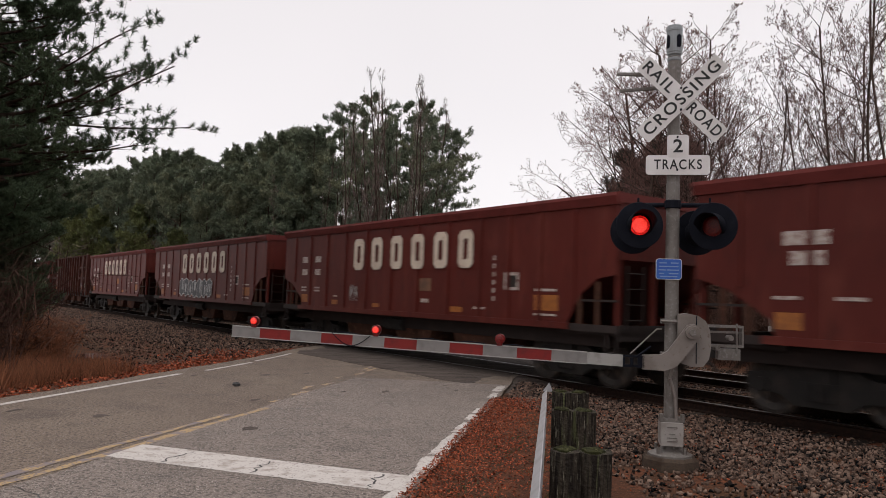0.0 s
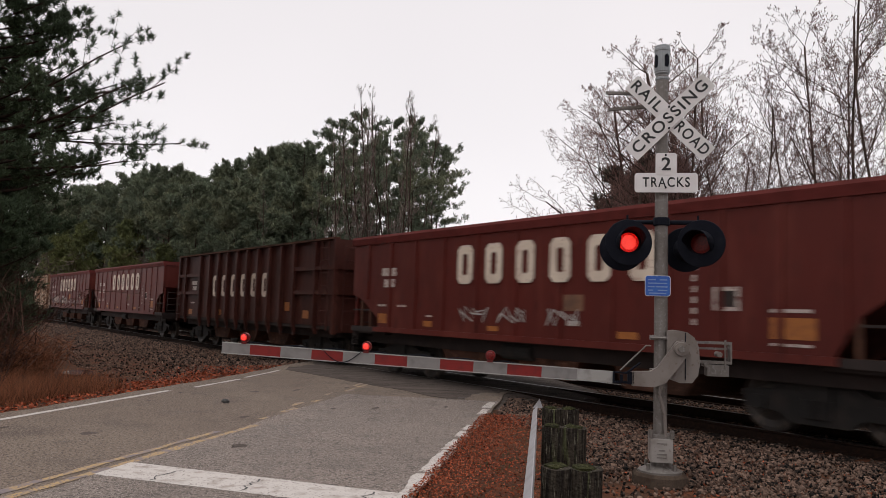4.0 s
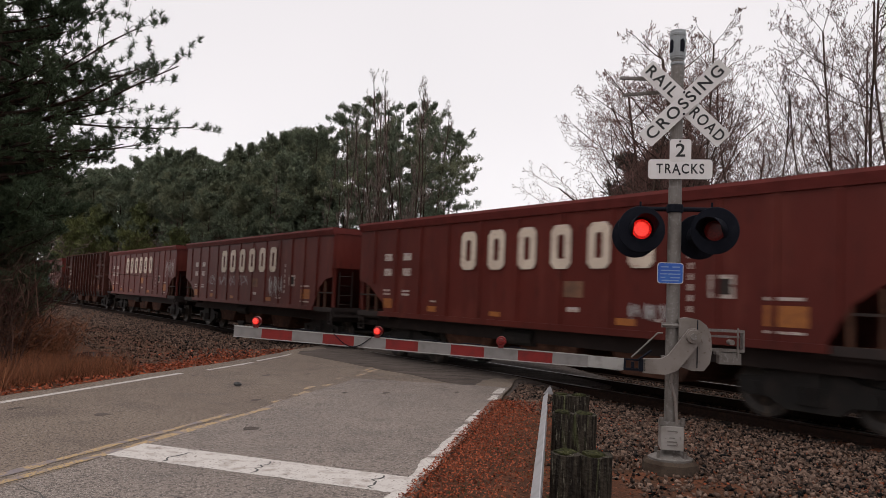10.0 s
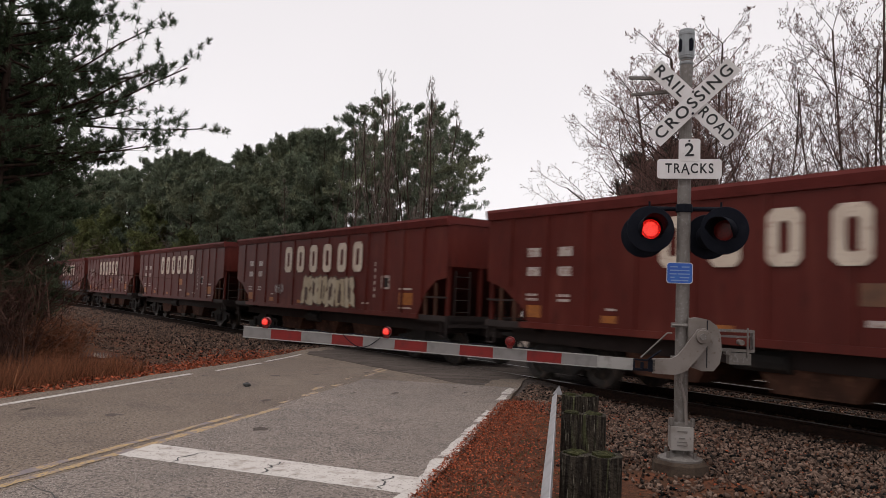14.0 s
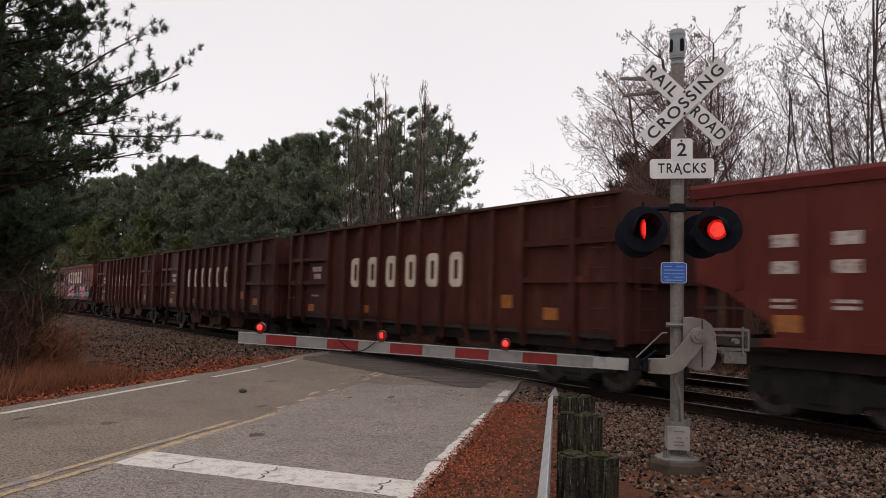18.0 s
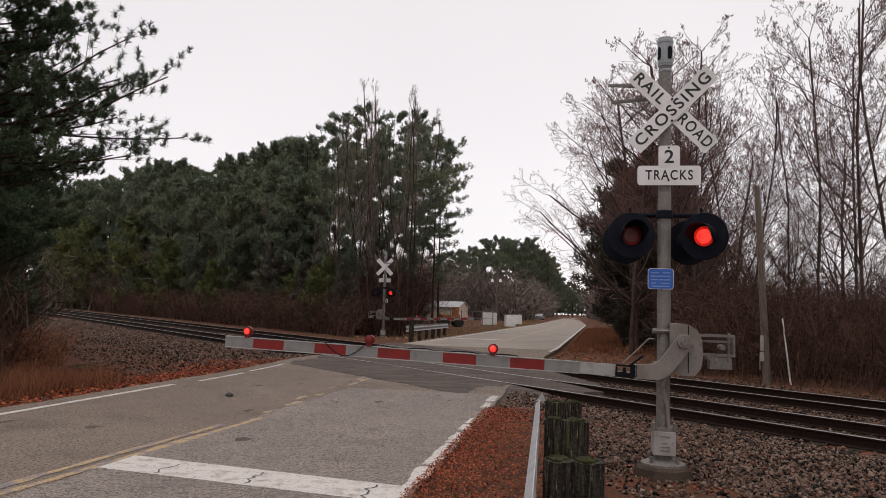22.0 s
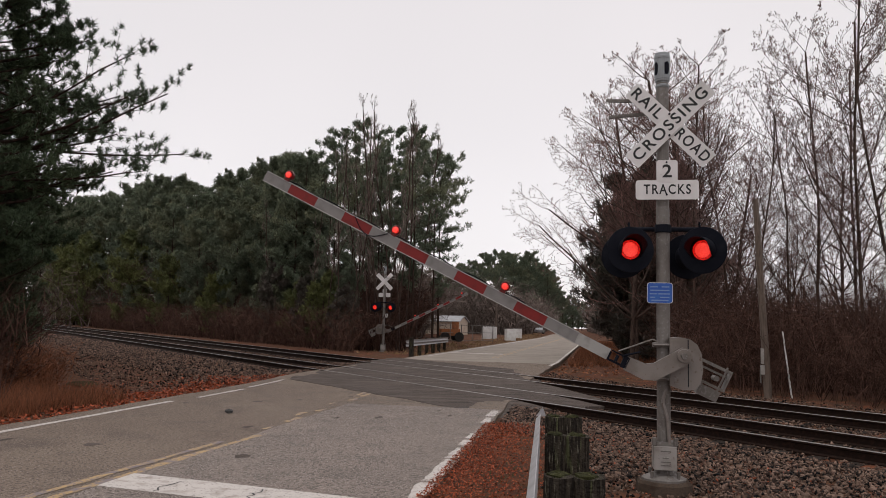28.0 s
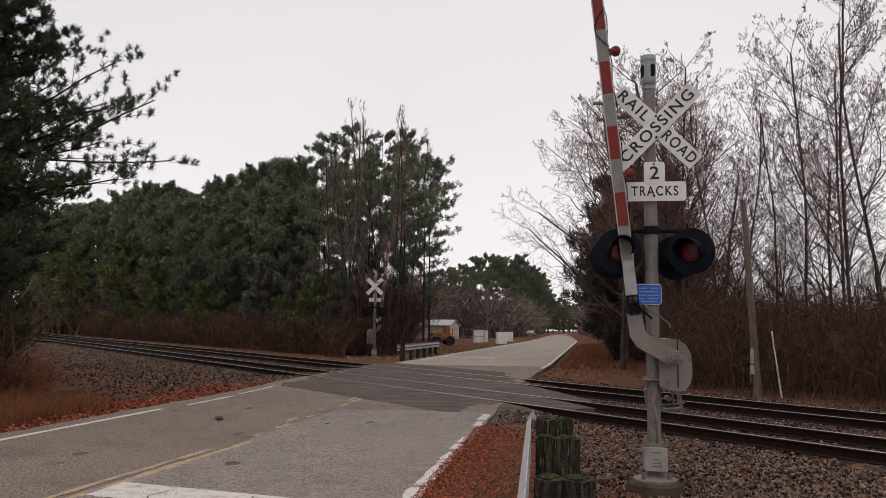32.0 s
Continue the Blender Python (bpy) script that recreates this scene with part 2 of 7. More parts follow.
ALU = material("bare_aluminium", (0.33, 0.319, 0.3024), 0.45, 0.5, var=[(10, (0.24, 0.2262, 0.2128), 0.5, 0.7, 4)])
LAMP_ON = glow("lit_red_lens", (0.3, 0.01, 0.01), (1.0, 0.012, 0.008), 0.55)
LAMP_HOT = glow("lit_red_core", (0.4, 0.03, 0.02), (1.0, 0.045, 0.03), 1.15)
LAMP_OFF = material("dark_red_lens", (0.10, 0.006, 0.006), 0.35, shine=0.3, var=[(60, (0.17, 0.010, 0.008), 0.5, 0.6, 1)])
WOOD_POST = material("weathered_post", (0.046, 0.038, 0.029), 0.95, shine=0.1, var=[(9, (0.016, 0.013, 0.011), 0.40, 0.58, 6, (6, 6, 0.5)), (6, (0.085, 0.09, 0.045), 0.58, 0.68, 6, (4, 4, 0.35)), (24, (0.16, 0.15, 0.115), 0.62, 0.70, 4, (5, 5, 0.4))], bump=1.0, bump_scale=34)
MOSS = material("post_moss", (0.0348, 0.036, 0.0144), 0.95, shine=0.1, var=[(20, (0.018, 0.018, 0.009), 0.42, 0.6, 5), (45, (0.066, 0.063, 0.03), 0.58, 0.7, 3)], bump=1.0)
RAIL_GUARD = material("guardrail_zinc", (0.36, 0.35, 0.36), 0.5, 0.3, var=[(5, (0.27, 0.26, 0.26), 0.45, 0.7, 4)])
CAR_RED = material("oxide_red_car_paint", (0.09873, 0.01849, 0.01399), 0.5, shine=0.14, var=[(0.5, (0.08047, 0.01624, 0.01266), 0.4, 0.65, 4), (2.0, (0.1225, 0.02998, 0.02165), 0.52, 0.75, 6, (1, 1, 0.35)), (9, (0.05487, 0.01333, 0.01082), 0.56, 0.75, 6, (1, 1, 0.2))], random_tint=0.10)
CAR_TOP = material("faded_red_rim", (0.1287, 0.02592, 0.02232), 0.6, shine=0.14, var=[(3, (0.0897, 0.01872, 0.01584), 0.45, 0.7, 6), (14, (0.0546, 0.0144, 0.01224), 0.58, 0.74, 5)])
CAR_BROWN = material("brown_car_paint", (0.05874, 0.01677, 0.01237), 0.6, shine=0.14, var=[(0.6, (0.04637, 0.01455, 0.01087), 0.4, 0.65, 4), (3, (0.08114, 0.02785, 0.01992), 0.52, 0.72, 6, (1, 1, 0.25)), (11, (0.02705, 0.01013, 0.007846), 0.56, 0.74, 6, (1, 1, 0.3))], random_tint=0.15)
CAR_WHITE = material("rusty_white_car_paint", (0.5612, 0.4482, 0.3522), 0.65, var=[(1.1, (0.449, 0.3348, 0.2501), 0.4, 0.65, 5, (1, 1, 0.25)), (3, (0.2469, 0.1134, 0.05614), 0.50, 0.68, 7, (1, 1, 0.12)), (14, (0.1459, 0.0648, 0.03573), 0.62, 0.76, 6, (1, 1, 0.25))])
RUST_STREAK = material("rust_streaked_post", (0.30, 0.19, 0.125), 0.75, var=[(3, (0.17, 0.075, 0.034), 0.42, 0.6, 6, (1, 1, 0.15)), (12, (0.38, 0.29, 0.225), 0.56, 0.7, 5)])
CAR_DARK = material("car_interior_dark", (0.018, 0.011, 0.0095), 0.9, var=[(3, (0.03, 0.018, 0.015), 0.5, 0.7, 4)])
CREAM = material("car_letter_cream", (0.611, 0.5148, 0.4154), 0.65, var=[(3, (0.468, 0.3696, 0.2948), 0.45, 0.7, 6, (1, 1, 0.4)), (16, (0.26, 0.1188, 0.0938), 0.60, 0.72, 5)])
MARK = material("car_mark_pale", (0.425, 0.3625, 0.325), 0.65, var=[(14, (0.175, 0.075, 0.0625), 0.5, 0.64, 5)])
DARK_LETTER = material("car_letter_brown", (0.051, 0.033, 0.021), 0.7, var=[(5, (0.096, 0.066, 0.045), 0.5, 0.7, 5)])
ORANGE = material("car_label_orange", (0.30, 0.10, 0.016), 0.6, var=[(8, (0.19, 0.06, 0.014), 0.45, 0.7, 4)])
CHUTE = material("grimy_brown_chute", (0.0825, 0.0377, 0.0252), 0.9, shine=0.12, var=[(2.0, (0.045, 0.0232, 0.0168), 0.42, 0.65, 5), (9, (0.1425, 0.0696, 0.042), 0.58, 0.72, 5)])
TRUCK = material("truck_grime", (0.012, 0.010, 0.009), 0.85, var=[(5, (0.026, 0.019, 0.016), 0.5, 0.7, 4)])
WHEEL = material("wheel_steel", (0.05, 0.042, 0.038), 0.6, 0.4, var=[(8, (0.10, 0.075, 0.06), 0.5, 0.7, 4)])
RUST_PLATE = material("rusted_plate", (0.16, 0.075, 0.04), 0.85, var=[(4, (0.10, 0.05, 0.03), 0.45, 0.65, 5)])
BARK_PINE = material("pine_bark", (0.052, 0.033, 0.025), 0.95, shine=0.1, var=[(5, (0.024, 0.016, 0.013), 0.45, 0.62, 5, (2, 2, 0.6))], bump=0.8, bump_scale=14)
BARK_GREY = material("bare_bark_grey", (0.075, 0.051, 0.041), 0.95, shine=0.1, var=[(6, (0.035, 0.023, 0.019), 0.45, 0.65, 5, (2, 2, 0.5))], bump=0.5, bump_scale=20)
TWIG_RED = material("bare_twig_russet", (0.1625, 0.0936, 0.081), 0.95, shine=0.1, island=0.5)
TWIG_PALE = material("bare_twig_pale", (0.20, 0.155, 0.137), 0.95, shine=0.1, island=0.5)
# pale grey-brown, which also stands for haze on the far woods
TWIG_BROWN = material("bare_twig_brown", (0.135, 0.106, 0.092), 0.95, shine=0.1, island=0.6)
TWIG_GREY = material("bare_twig_grey", (0.13, 0.0832, 0.07425), 0.95, shine=0.1, island=0.45)
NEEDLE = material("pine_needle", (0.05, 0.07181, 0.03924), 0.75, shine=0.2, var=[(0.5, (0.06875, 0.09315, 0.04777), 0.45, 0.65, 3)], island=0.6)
# the far pines' needles, lightened in the base colour for haze
NEEDLE_HAZED = material("pine_needle_hazed", (0.1176, 0.1426, 0.09617), 0.8, shine=0.2, var=[(0.2, (0.1679, 0.1741, 0.1069), 0.45, 0.62, 3)], island=0.5)
NEEDLE_OLIVE = material("young_pine_needle", (0.1122, 0.1214, 0.0432), 0.8, shine=0.2, var=[(0.3, (0.0792, 0.09384, 0.0408), 0.45, 0.62, 3)], island=0.5)
CEDAR = material("cedar_foliage", (0.072, 0.058, 0.047), 0.85, var=[(0.7, (0.055, 0.052, 0.036), 0.45, 0.65, 3)], island=0.5)
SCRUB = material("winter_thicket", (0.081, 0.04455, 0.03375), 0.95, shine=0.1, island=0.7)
# darker copy of the thicket: the shade deep in the woods is in the colour
SCRUB_SHADED = material("winter_thicket_shaded", (0.056, 0.02973, 0.0225), 0.95, shine=0.1, island=0.6)
POLE_WOOD = material("utility_pole_wood", (0.1255, 0.0917, 0.07118), 0.9, var=[(9, (0.0744, 0.05394, 0.04166), 0.45, 0.65, 5, (3, 3, 0.4))], bump=0.4)
SHED_WALL = material("shed_siding_tan", (0.55, 0.45, 0.36), 0.7, var=[(1, (0.46, 0.37, 0.29), 0.4, 0.7, 4)])
SHED_ROOF = material("shed_roof_metal", (0.36, 0.36, 0.37), 0.5, 0.4, var=[(2, (0.28, 0.28, 0.29), 0.4, 0.7, 4)])
WHITE_PAINT = material("white_fence_paint", (0.72, 0.71, 0.69), 0.6, var=[(3, (0.6, 0.58, 0.55), 0.45, 0.7, 4)])
MACHINE = material("machine_orange_rust", (0.30, 0.10, 0.03), 0.7, var=[(3, (0.16, 0.07, 0.03), 0.45, 0.7, 4)])
CAR_SILVER = material("parked_car_silver", (0.30, 0.31, 0.32), 0.35, 0.3, var=[(2, (0.24, 0.25, 0.26), 0.4, 0.7, 3)])
DARK_GLASS = material("dark_window", (0.02, 0.022, 0.025), 0.15)
WATER = material("puddle_water", (0.06, 0.055, 0.05), 0.06, var=[(4, (0.09, 0.075, 0.06), 0.45, 0.7, 3)])


# ---- building blocks ----
def box(bm, x0, x1, y0, y1, z0, z1):
    v = [bm.verts.new((x, y, z)) for z in (z0, z1) for x, y in ((x0, y0), (x1, y0), (x1, y1), (x0, y1))]
    for f in ((3, 2, 1, 0), (4, 5, 6, 7), (0, 1, 5, 4), (1, 2, 6, 5), (2, 3, 7, 6), (3, 0, 4, 7)):
        bm.faces.new([v[i] for i in f])


def prism(bm, outline, y0, y1, axis="y"):
    """An outline of (x, z) pushed through from y0 to y1 (or of (x, y) along z)."""
    def at(p, d):
        return (p[0], d, p[1]) if axis == "y" else (p[0], p[1], d) if axis == "z" else (d, p[0], p[1])
    a = [bm.verts.new(at(p, y0)) for p in outline]
    b = [bm.verts.new(at(p, y1)) for p in outline]
    n = len(outline)
    bm.faces.new(a)
    bm.faces.new(b[::-1])
    for i in range(n):
        bm.faces.new((a[i], b[i], b[(i + 1) % n], a[(i + 1) % n]))


def rod(bm, p, q, r0, r1=None, sides=8, caps=True):
    """A tapered round bar from p to q."""
    p, q = Vector(p), Vector(q)
    r1 = r0 if r1 is None else r1
    turn = (q - p).to_track_quat("Z", "Y").to_matrix()
    rings = []
    for c, r in ((p, r0), (q, r1)):
        rings.append([bm.verts.new(c + turn @ Vector((r * math.cos(2 * math.pi * k / sides), r * math.sin(2 * math.pi * k / sides), 0))) for k in range(sides)])
    for k in range(sides):
        bm.faces.new((rings[0][k], rings[0][(k + 1) % sides], rings[1][(k + 1) % sides], rings[1][k]))
    if caps:
        bm.faces.new(rings[0][::-1])
        bm.faces.new(rings[1])


def lathe(bm, profile, sides=24, axis="z", centre=(0, 0, 0)):
    """A profile of (radius, height) turned about an axis, closed at both ends."""
    c = Vector(centre)
    rings = []
    for r, h in profile:
        ring = []
        for k in range(sides):
            a = 2 * math.pi * k / sides
            u, v = r * math.cos(a), r * math.sin(a)
            ring.append(bm.verts.new(c + Vector((u, v, h) if axis == "z" else (u, h, v) if axis == "y" else (h, u, v))))
        rings.append(ring)
    for a, b in zip(rings, rings[1:]):
        for k in range(sides):
            bm.faces.new((a[k], a[(k + 1) % sides], b[(k + 1) % sides], b[k]))
    bm.faces.new(rings[0][::-1])
    bm.faces.new(rings[-1])


def soften(bm, width=0.01, segments=2):
    bmesh.ops.bevel(bm, geom=[e for e in bm.edges if len(e.link_faces) == 2 and e.calc_face_angle(0) > 0.6], offset=width, segments=segments, affect="EDGES", profile=0.6)


def mesh_of(name, bm, mat, smooth=False):
    bmesh.ops.recalc_face_normals(bm, faces=bm.faces)
    me = bpy.data.meshes.new(name)
    bm.to_mesh(me)
    bm.free()
    me.materials.append(mat)
    if smooth:
        me.shade_smooth()
    return me


def part(name, bm, mat, parent=None, label="", smooth=False):
    """One bmesh (or a mesh that is there already) as one object under a thing or a part."""
    me = bm if isinstance(bm, bpy.types.Mesh) else mesh_of(name, bm, mat, smooth)
    ob = new(name, me)
    ob.parent = parent
    return tagged(ob, label)


def arrays_mesh(name, verts, tris, mat):
    """A mesh from arrays of corners and triangles."""
    me = bpy.data.meshes.new(name)
    me.vertices.add(len(verts))
    me.vertices.foreach_set("co", np.asarray(verts, np.float32).ravel())
    tris = np.asarray(tris, np.int32)
    me.loops.add(tris.size)
    me.loops.foreach_set("vertex_index", tris.ravel())
    me.polygons.add(len(tris))
    me.polygons.foreach_set("loop_start", np.arange(0, tris.size, 3, dtype=np.int32))
    me.materials.append(mat)
    me.update(calc_edges=True)
    return me


def bm_new():
    return bmesh.new()


def thing(name, label, category, m=None, group="", kind=""):
    ob = new(name)
    ob.empty_display_size = 0.2
    if m is not None:
        ob.matrix_basis = m
    return tagged(ob, label, category, group, kind)


# ---- ground, road, track ----
def spread_steps(near, step, far, grow=1.25):
    out, d, w = [0.0], 0.0, step
    while d < far:
        if d > near:
            w *= grow
        d += w
        out.append(d)
    return sorted({-v for v in out} | set(out))


def build_ground():
    xs, ys = spread_steps(36, 0.6, 2600), [v + 22 for v in spread_steps(40, 0.6, 2600)]
    verts = [(x, y, bed_z(x, y) + 0.03 * noise.noise((x * 0.7, y * 0.7, 0)) * (abs(x) < 80)) for y in ys for x in xs]
    w = len(xs)
    faces = [(j * w + i, j * w + i + 1, (j + 1) * w + i + 1, (j + 1) * w + i) for j in range(len(ys) - 1) for i in range(w - 1)]
    me = bpy.data.meshes.new("ground")
    me.from_pydata(verts, [], faces)
    me.materials.append(EARTH)
    me.shade_smooth()
    return tagged(new("ground", me), "brown earth strewn with dead leaves and pine needles", "ground", kind="structure")


def strip(name, w0, w1, l0, l1, lift, mat, step=0.5, ragged=0.0, seed=1, thick=0.0, across=6, slant=0.0):
    """A sheet along the road, following its height; its sides may be ragged."""
    bm = bm_new()
    rows, l = [], l0
    while l <= l1 + 1e-6:
        a = w0 + ragged * noise.noise((l * 2.1, seed, 0.3)) + ragged * 0.6 * noise.noise((l * 7.0, seed, 4.3))
        b = w1 + ragged * noise.noise((l * 2.3, seed, 7.7)) + ragged * 0.6 * noise.noise((l * 8.0, seed, 1.3))
        row = []
        for k in range(across + 1):
            p = ROAD @ Vector((a + (b - a) * k / across + bend(l) + slant * (max(l, 2.0) - 6), l, 0))
            row.append(bm.verts.new((p.x, p.y, road_z(p.x, p.y) + lift)))
        rows.append(row)
        l += step if l < 60 else step * 8
    for p, q in zip(rows, rows[1:]):
        for k in range(across):
            bm.faces.new((p[k], p[k + 1], q[k + 1], q[k]))
    if thick:
        edge = [e for e in bm.edges if len(e.link_faces) == 1]
        got = bmesh.ops.extrude_edge_only(bm, edges=edge)["geom"]
        for v in [g for g in got if isinstance(g, bmesh.types.BMVert)]:
            v.co.z -= thick
    return mesh_of(name, bm, mat)


def build_road():
    road = tagged(new("road", strip("road", ROAD_L - 0.42, ROAD_R + 0.10, -40, 420, 0.0, ASPHALT, 0.5, 0.07, 3, 0.14, 12)),
                  "worn grey asphalt country road with patches and cracks", "road", kind="structure")
    part("lane_overlay", strip("lane_overlay", ROAD_M + 0.12, ROAD_R + 0.085, -30, 14.6, 0.003, OVERLAY, 0.5, 0.05, 77, 0, 8), None, road, "darker grey asphalt laid over one lane")
    bm = bm_new()
    rows = []
    for k in range(41):
        f = k / 40
        w = -4.34 + f * (ROAD_R + 0.02 + 4.34)
        near, far = 6.58 - 0.48 * f + 0.03 * noise.noise((f * 30, 1, 0)), 7.20 - 0.52 * f
        row = []
        for j in range(4):
            p = ROAD @ Vector((w, near + (far - near) * j / 3 + (0.015 * noise.noise((f * 40, 5, 2)) if j == 3 else 0), 0))
            row.append(bm.verts.new((p.x, p.y, road_z(p.x, p.y) + 0.006)))
        rows.append(row)
    for p, q in zip(rows, rows[1:]):
        for j in range(3):
            bm.faces.new((p[j], q[j], q[j + 1], p[j + 1]))
    stop = part("stop_line", bm, WHITE_LINE, road, "wide white stop line, cracked and scuffed")
    rng = random.Random(12)
    for f0 in (0.24, 0.55, 0.93):
        bm = bm_new()
        prev, w, l = None, ROAD_M + f0 * 3.0, 6.62 - 0.47 * f0
        for k in range(9):
            p = ROAD @ Vector((w, l, 0))
            t = 0.006 + 0.006 * rng.random()
            cur = [bm.verts.new((p.x - t, p.y, road_z(p.x, p.y) + 0.009)), bm.verts.new((p.x + t, p.y, road_z(p.x, p.y) + 0.009))]
            if prev:
                bm.faces.new((prev[0], prev[1], cur[1], cur[0]))
            prev = cur
            w, l = w + rng.uniform(-0.06, 0.06), l + 0.06
        part("crack", bm, TAR, stop)
    part("edge_line", strip("edge_line", ROAD_L - 0.02, ROAD_L + 0.10, -30, 13.6, 0.005, WHITE_LINE, 0.4, 0.012, 6, 0, 2), None, road)
    part("edge_line", strip("edge_line", ROAD_L + 0.10, ROAD_L + 0.19, 14.4, 16.6, 0.005, WHITE_LINE, 0.2, 0.03, 7, 0, 2), None, road)
    part("edge_line", strip("edge_line", ROAD_L + 0.02, ROAD_L + 0.11, 17.0, 19.2, 0.005, WHITE_LINE, 0.2, 0.03, 8, 0, 2), None, road)
    for n, (a, b) in enumerate(((-30, 7.6), (7.68, 9.0), (9.05, 9.9), (10.05, 10.6), (10.7, 11.2), (12.5, 13.2), (13.4, 14.3))):
        part("edge_line", strip("edge_line", ROAD_R - 0.075, ROAD_R + 0.055, a, b, 0.005, WHITE_LINE, 0.1, 0.05, 9 + n, 0, 2), None, road)
    for n, (off, a, b) in enumerate(((-0.16, -30, 9.4), (0.03, -30, 10.2), (0.05, 10.6, 11.0), (0.04, 11.5, 12.1), (-0.10, 12.3, 12.9), (0.03, 13.0, 13.5), (-0.16, 14.2, 14.7), (0.02, 15.0, 15.6), (0.03, 15.8, 17.1), (-0.15, 16.0, 17.3))):
        part("centre_line", strip("centre_line", ROAD_M + off - 0.048, ROAD_M + off + 0.048, a, b, 0.005, YELLOW_LINE, 0.08, 0.03 if b < 10.5 else 0.07, 30 + n, 0, 2, 0.045 if b < 10.5 else 0.0), None, road, "faded yellow centre line")
    for n, (off, a, b) in enumerate(((-0.12, 36, 200), (0.08, 36, 200))):
        part("centre_line", strip("centre_line", ROAD_M + off - 0.05, ROAD_M + off + 0.05, a, b, 0.005, YELLOW_LINE, 0.8, 0.03, 40 + n, 0, 1), None, road)
    part("stop_line", strip("stop_line", ROAD_L + 0.1, ROAD_M - 0.2, 40.5, 41.1, 0.006, WHITE_LINE, 0.1, 0.01, 47), None, road)
    part("edge_line", strip("edge_line", ROAD_L - 0.06, ROAD_L + 0.06, 35.5, 120, 0.005, WHITE_LINE, 0.5, 0.012, 48, 0, 1), None, road)
    part("edge_line", strip("edge_line", ROAD_R - 0.06, ROAD_R + 0.06, 30, 120, 0.005, WHITE_LINE, 0.5, 0.03, 49, 0, 1), None, road)
    part("far_surface", strip("far_surface", ROAD_L - 0.35, ROAD_R + 0.08, 31.5, 420, 0.003, PALE_SHEEN_ROAD, 0.8, 0.06, 78, 0, 8), None, road, "pale worn asphalt beyond the tracks, sky sheen in its colour")
    # dark asphalt laid up to the rails
    bm = bm_new()
    rows = []
    for j in range(61):
        n = 8.72 + (18.0 - 8.72) * j / 60
        row = []
        for k in range(19):
            f = k / 18
            reach = 0.35 + 1.75 * math.exp(-((n - 13.0) / 2.1) ** 2) + 0.22 * noise.noise((n * 2.6, 3, 1)) + 0.12 * noise.noise((n * 9.0, 3, 1))
            lap = 0.55 + 0.25 * noise.noise((n * 1.7, 8, 1))
            w = ROAD_L - lap + (ROAD_R + reach - ROAD_L + lap) * f
            # the road's line at this distance from the track
            q = TRACK.inverted() @ (ROAD @ Vector((w, 0, 0)))
            d = TRACK.inverted().to_3x3() @ (ROAD.to_3x3() @ Vector((0, 1, 0)))
            nn = n + (0.10 * noise.noise((w * 1.3, j * 0.2, 2.0)) + 0.06 * noise.noise((w * 5.0, j * 0.2, 2.0)) + 0.15 * (f - 0.5) if j in (0, 60) else 0)
            l = (nn - q.y) / d.y
            p = ROAD @ Vector((w, l, 0))
            s = (TRACK.inverted() @ p).x
            edge = 0.10 * max(0.0, (f - 0.84) / 0.16) ** 1.5 + 0.06 * max(0.0, (0.08 - f) / 0.08)
            row.append(bm.verts.new((p.x, p.y, (rail_z(s) - 0.004 if 10.3 < n < 17.0 else road_z(p.x, p.y) + 0.008) - edge)))
        rows.append(row)
    for p, q in zip(rows, rows[1:]):
        for k in range(18):
            bm.faces.new((p[k], p[k + 1], q[k + 1], q[k]))
    got = bmesh.ops.extrude_edge_only(bm, edges=[e for e in bm.edges if len(e.link_faces) == 1])["geom"]
    for v in [g for g in got if isinstance(g, bmesh.types.BMVert)]:
        v.co.z -= 0.12
    part("crossing_apron", bm, PATCH, road, "dark patched asphalt between the rails")
    # tar-filled cracks and small patches
    rng = random.Random(4)
    for n in range(105):
        w, l = rng.uniform(ROAD_L + 0.3, ROAD_R - 0.3), rng.uniform(5, 18.5)
        if n > 35:
            w, l = rng.uniform(ROAD_M - 0.5, ROAD_R - 0.2), rng.uniform(11.5, 15.5) + 0.35 * (ROAD_R - 0.2 - ROAD_M) * rng.random()
        bm = bm_new()
        ang = rng.uniform(-0.5, 0.5) + (0 if rng.random() < 0.7 else 1.4)
        pts, x, y = [], w, l
        for k in range(rng.randint(4, 9)):
            pts.append((x, y))
            x += 0.16 * math.cos(ang)
            y += 0.16 * math.sin(ang)
            ang += rng.uniform(-0.5, 0.5)
        prev = None
        for k, (x, y) in enumerate(pts):
            wd = rng.uniform(0.004, 0.011) * math.sin(math.pi * (k + 0.5) / len(pts))
            pa, pb = ROAD @ Vector((x, y - wd, 0)), ROAD @ Vector((x, y + wd, 0))
            cur = [bm.verts.new((v.x, v.y, road_z(v.x, v.y) + 0.007)) for v in (pa, pb)]
            if prev:
                bm.faces.new((prev[0], cur[0], cur[1], prev[1]))
            prev = cur
        part("crack", bm, TAR, road)
    # stains with ragged outlines
    for n in range(14):
        w, l = rng.uniform(ROAD_L + 0.4, ROAD_R - 0.4), rng.uniform(7, 17)
        sx, sy = rng.uniform(0.03, 0.10), rng.uniform(0.04, 0.14)
        bm = bm_new()
        vs = []
        for k in range(20):
            a = 2 * math.pi * k / 20
            r = 1 + 0.55 * noise.noise((math.cos(a) * 1.6 + n, math.sin(a) * 1.6, n))
            p = ROAD @ Vector((w + sx * r * math.cos(a), l + sy * r * math.sin(a), 0))
            vs.append(bm.verts.new((p.x, p.y, road_z(p.x, p.y) + 0.0045)))
        bm.faces.new(vs)
        part("stain", bm, PATCH, road)
    return road


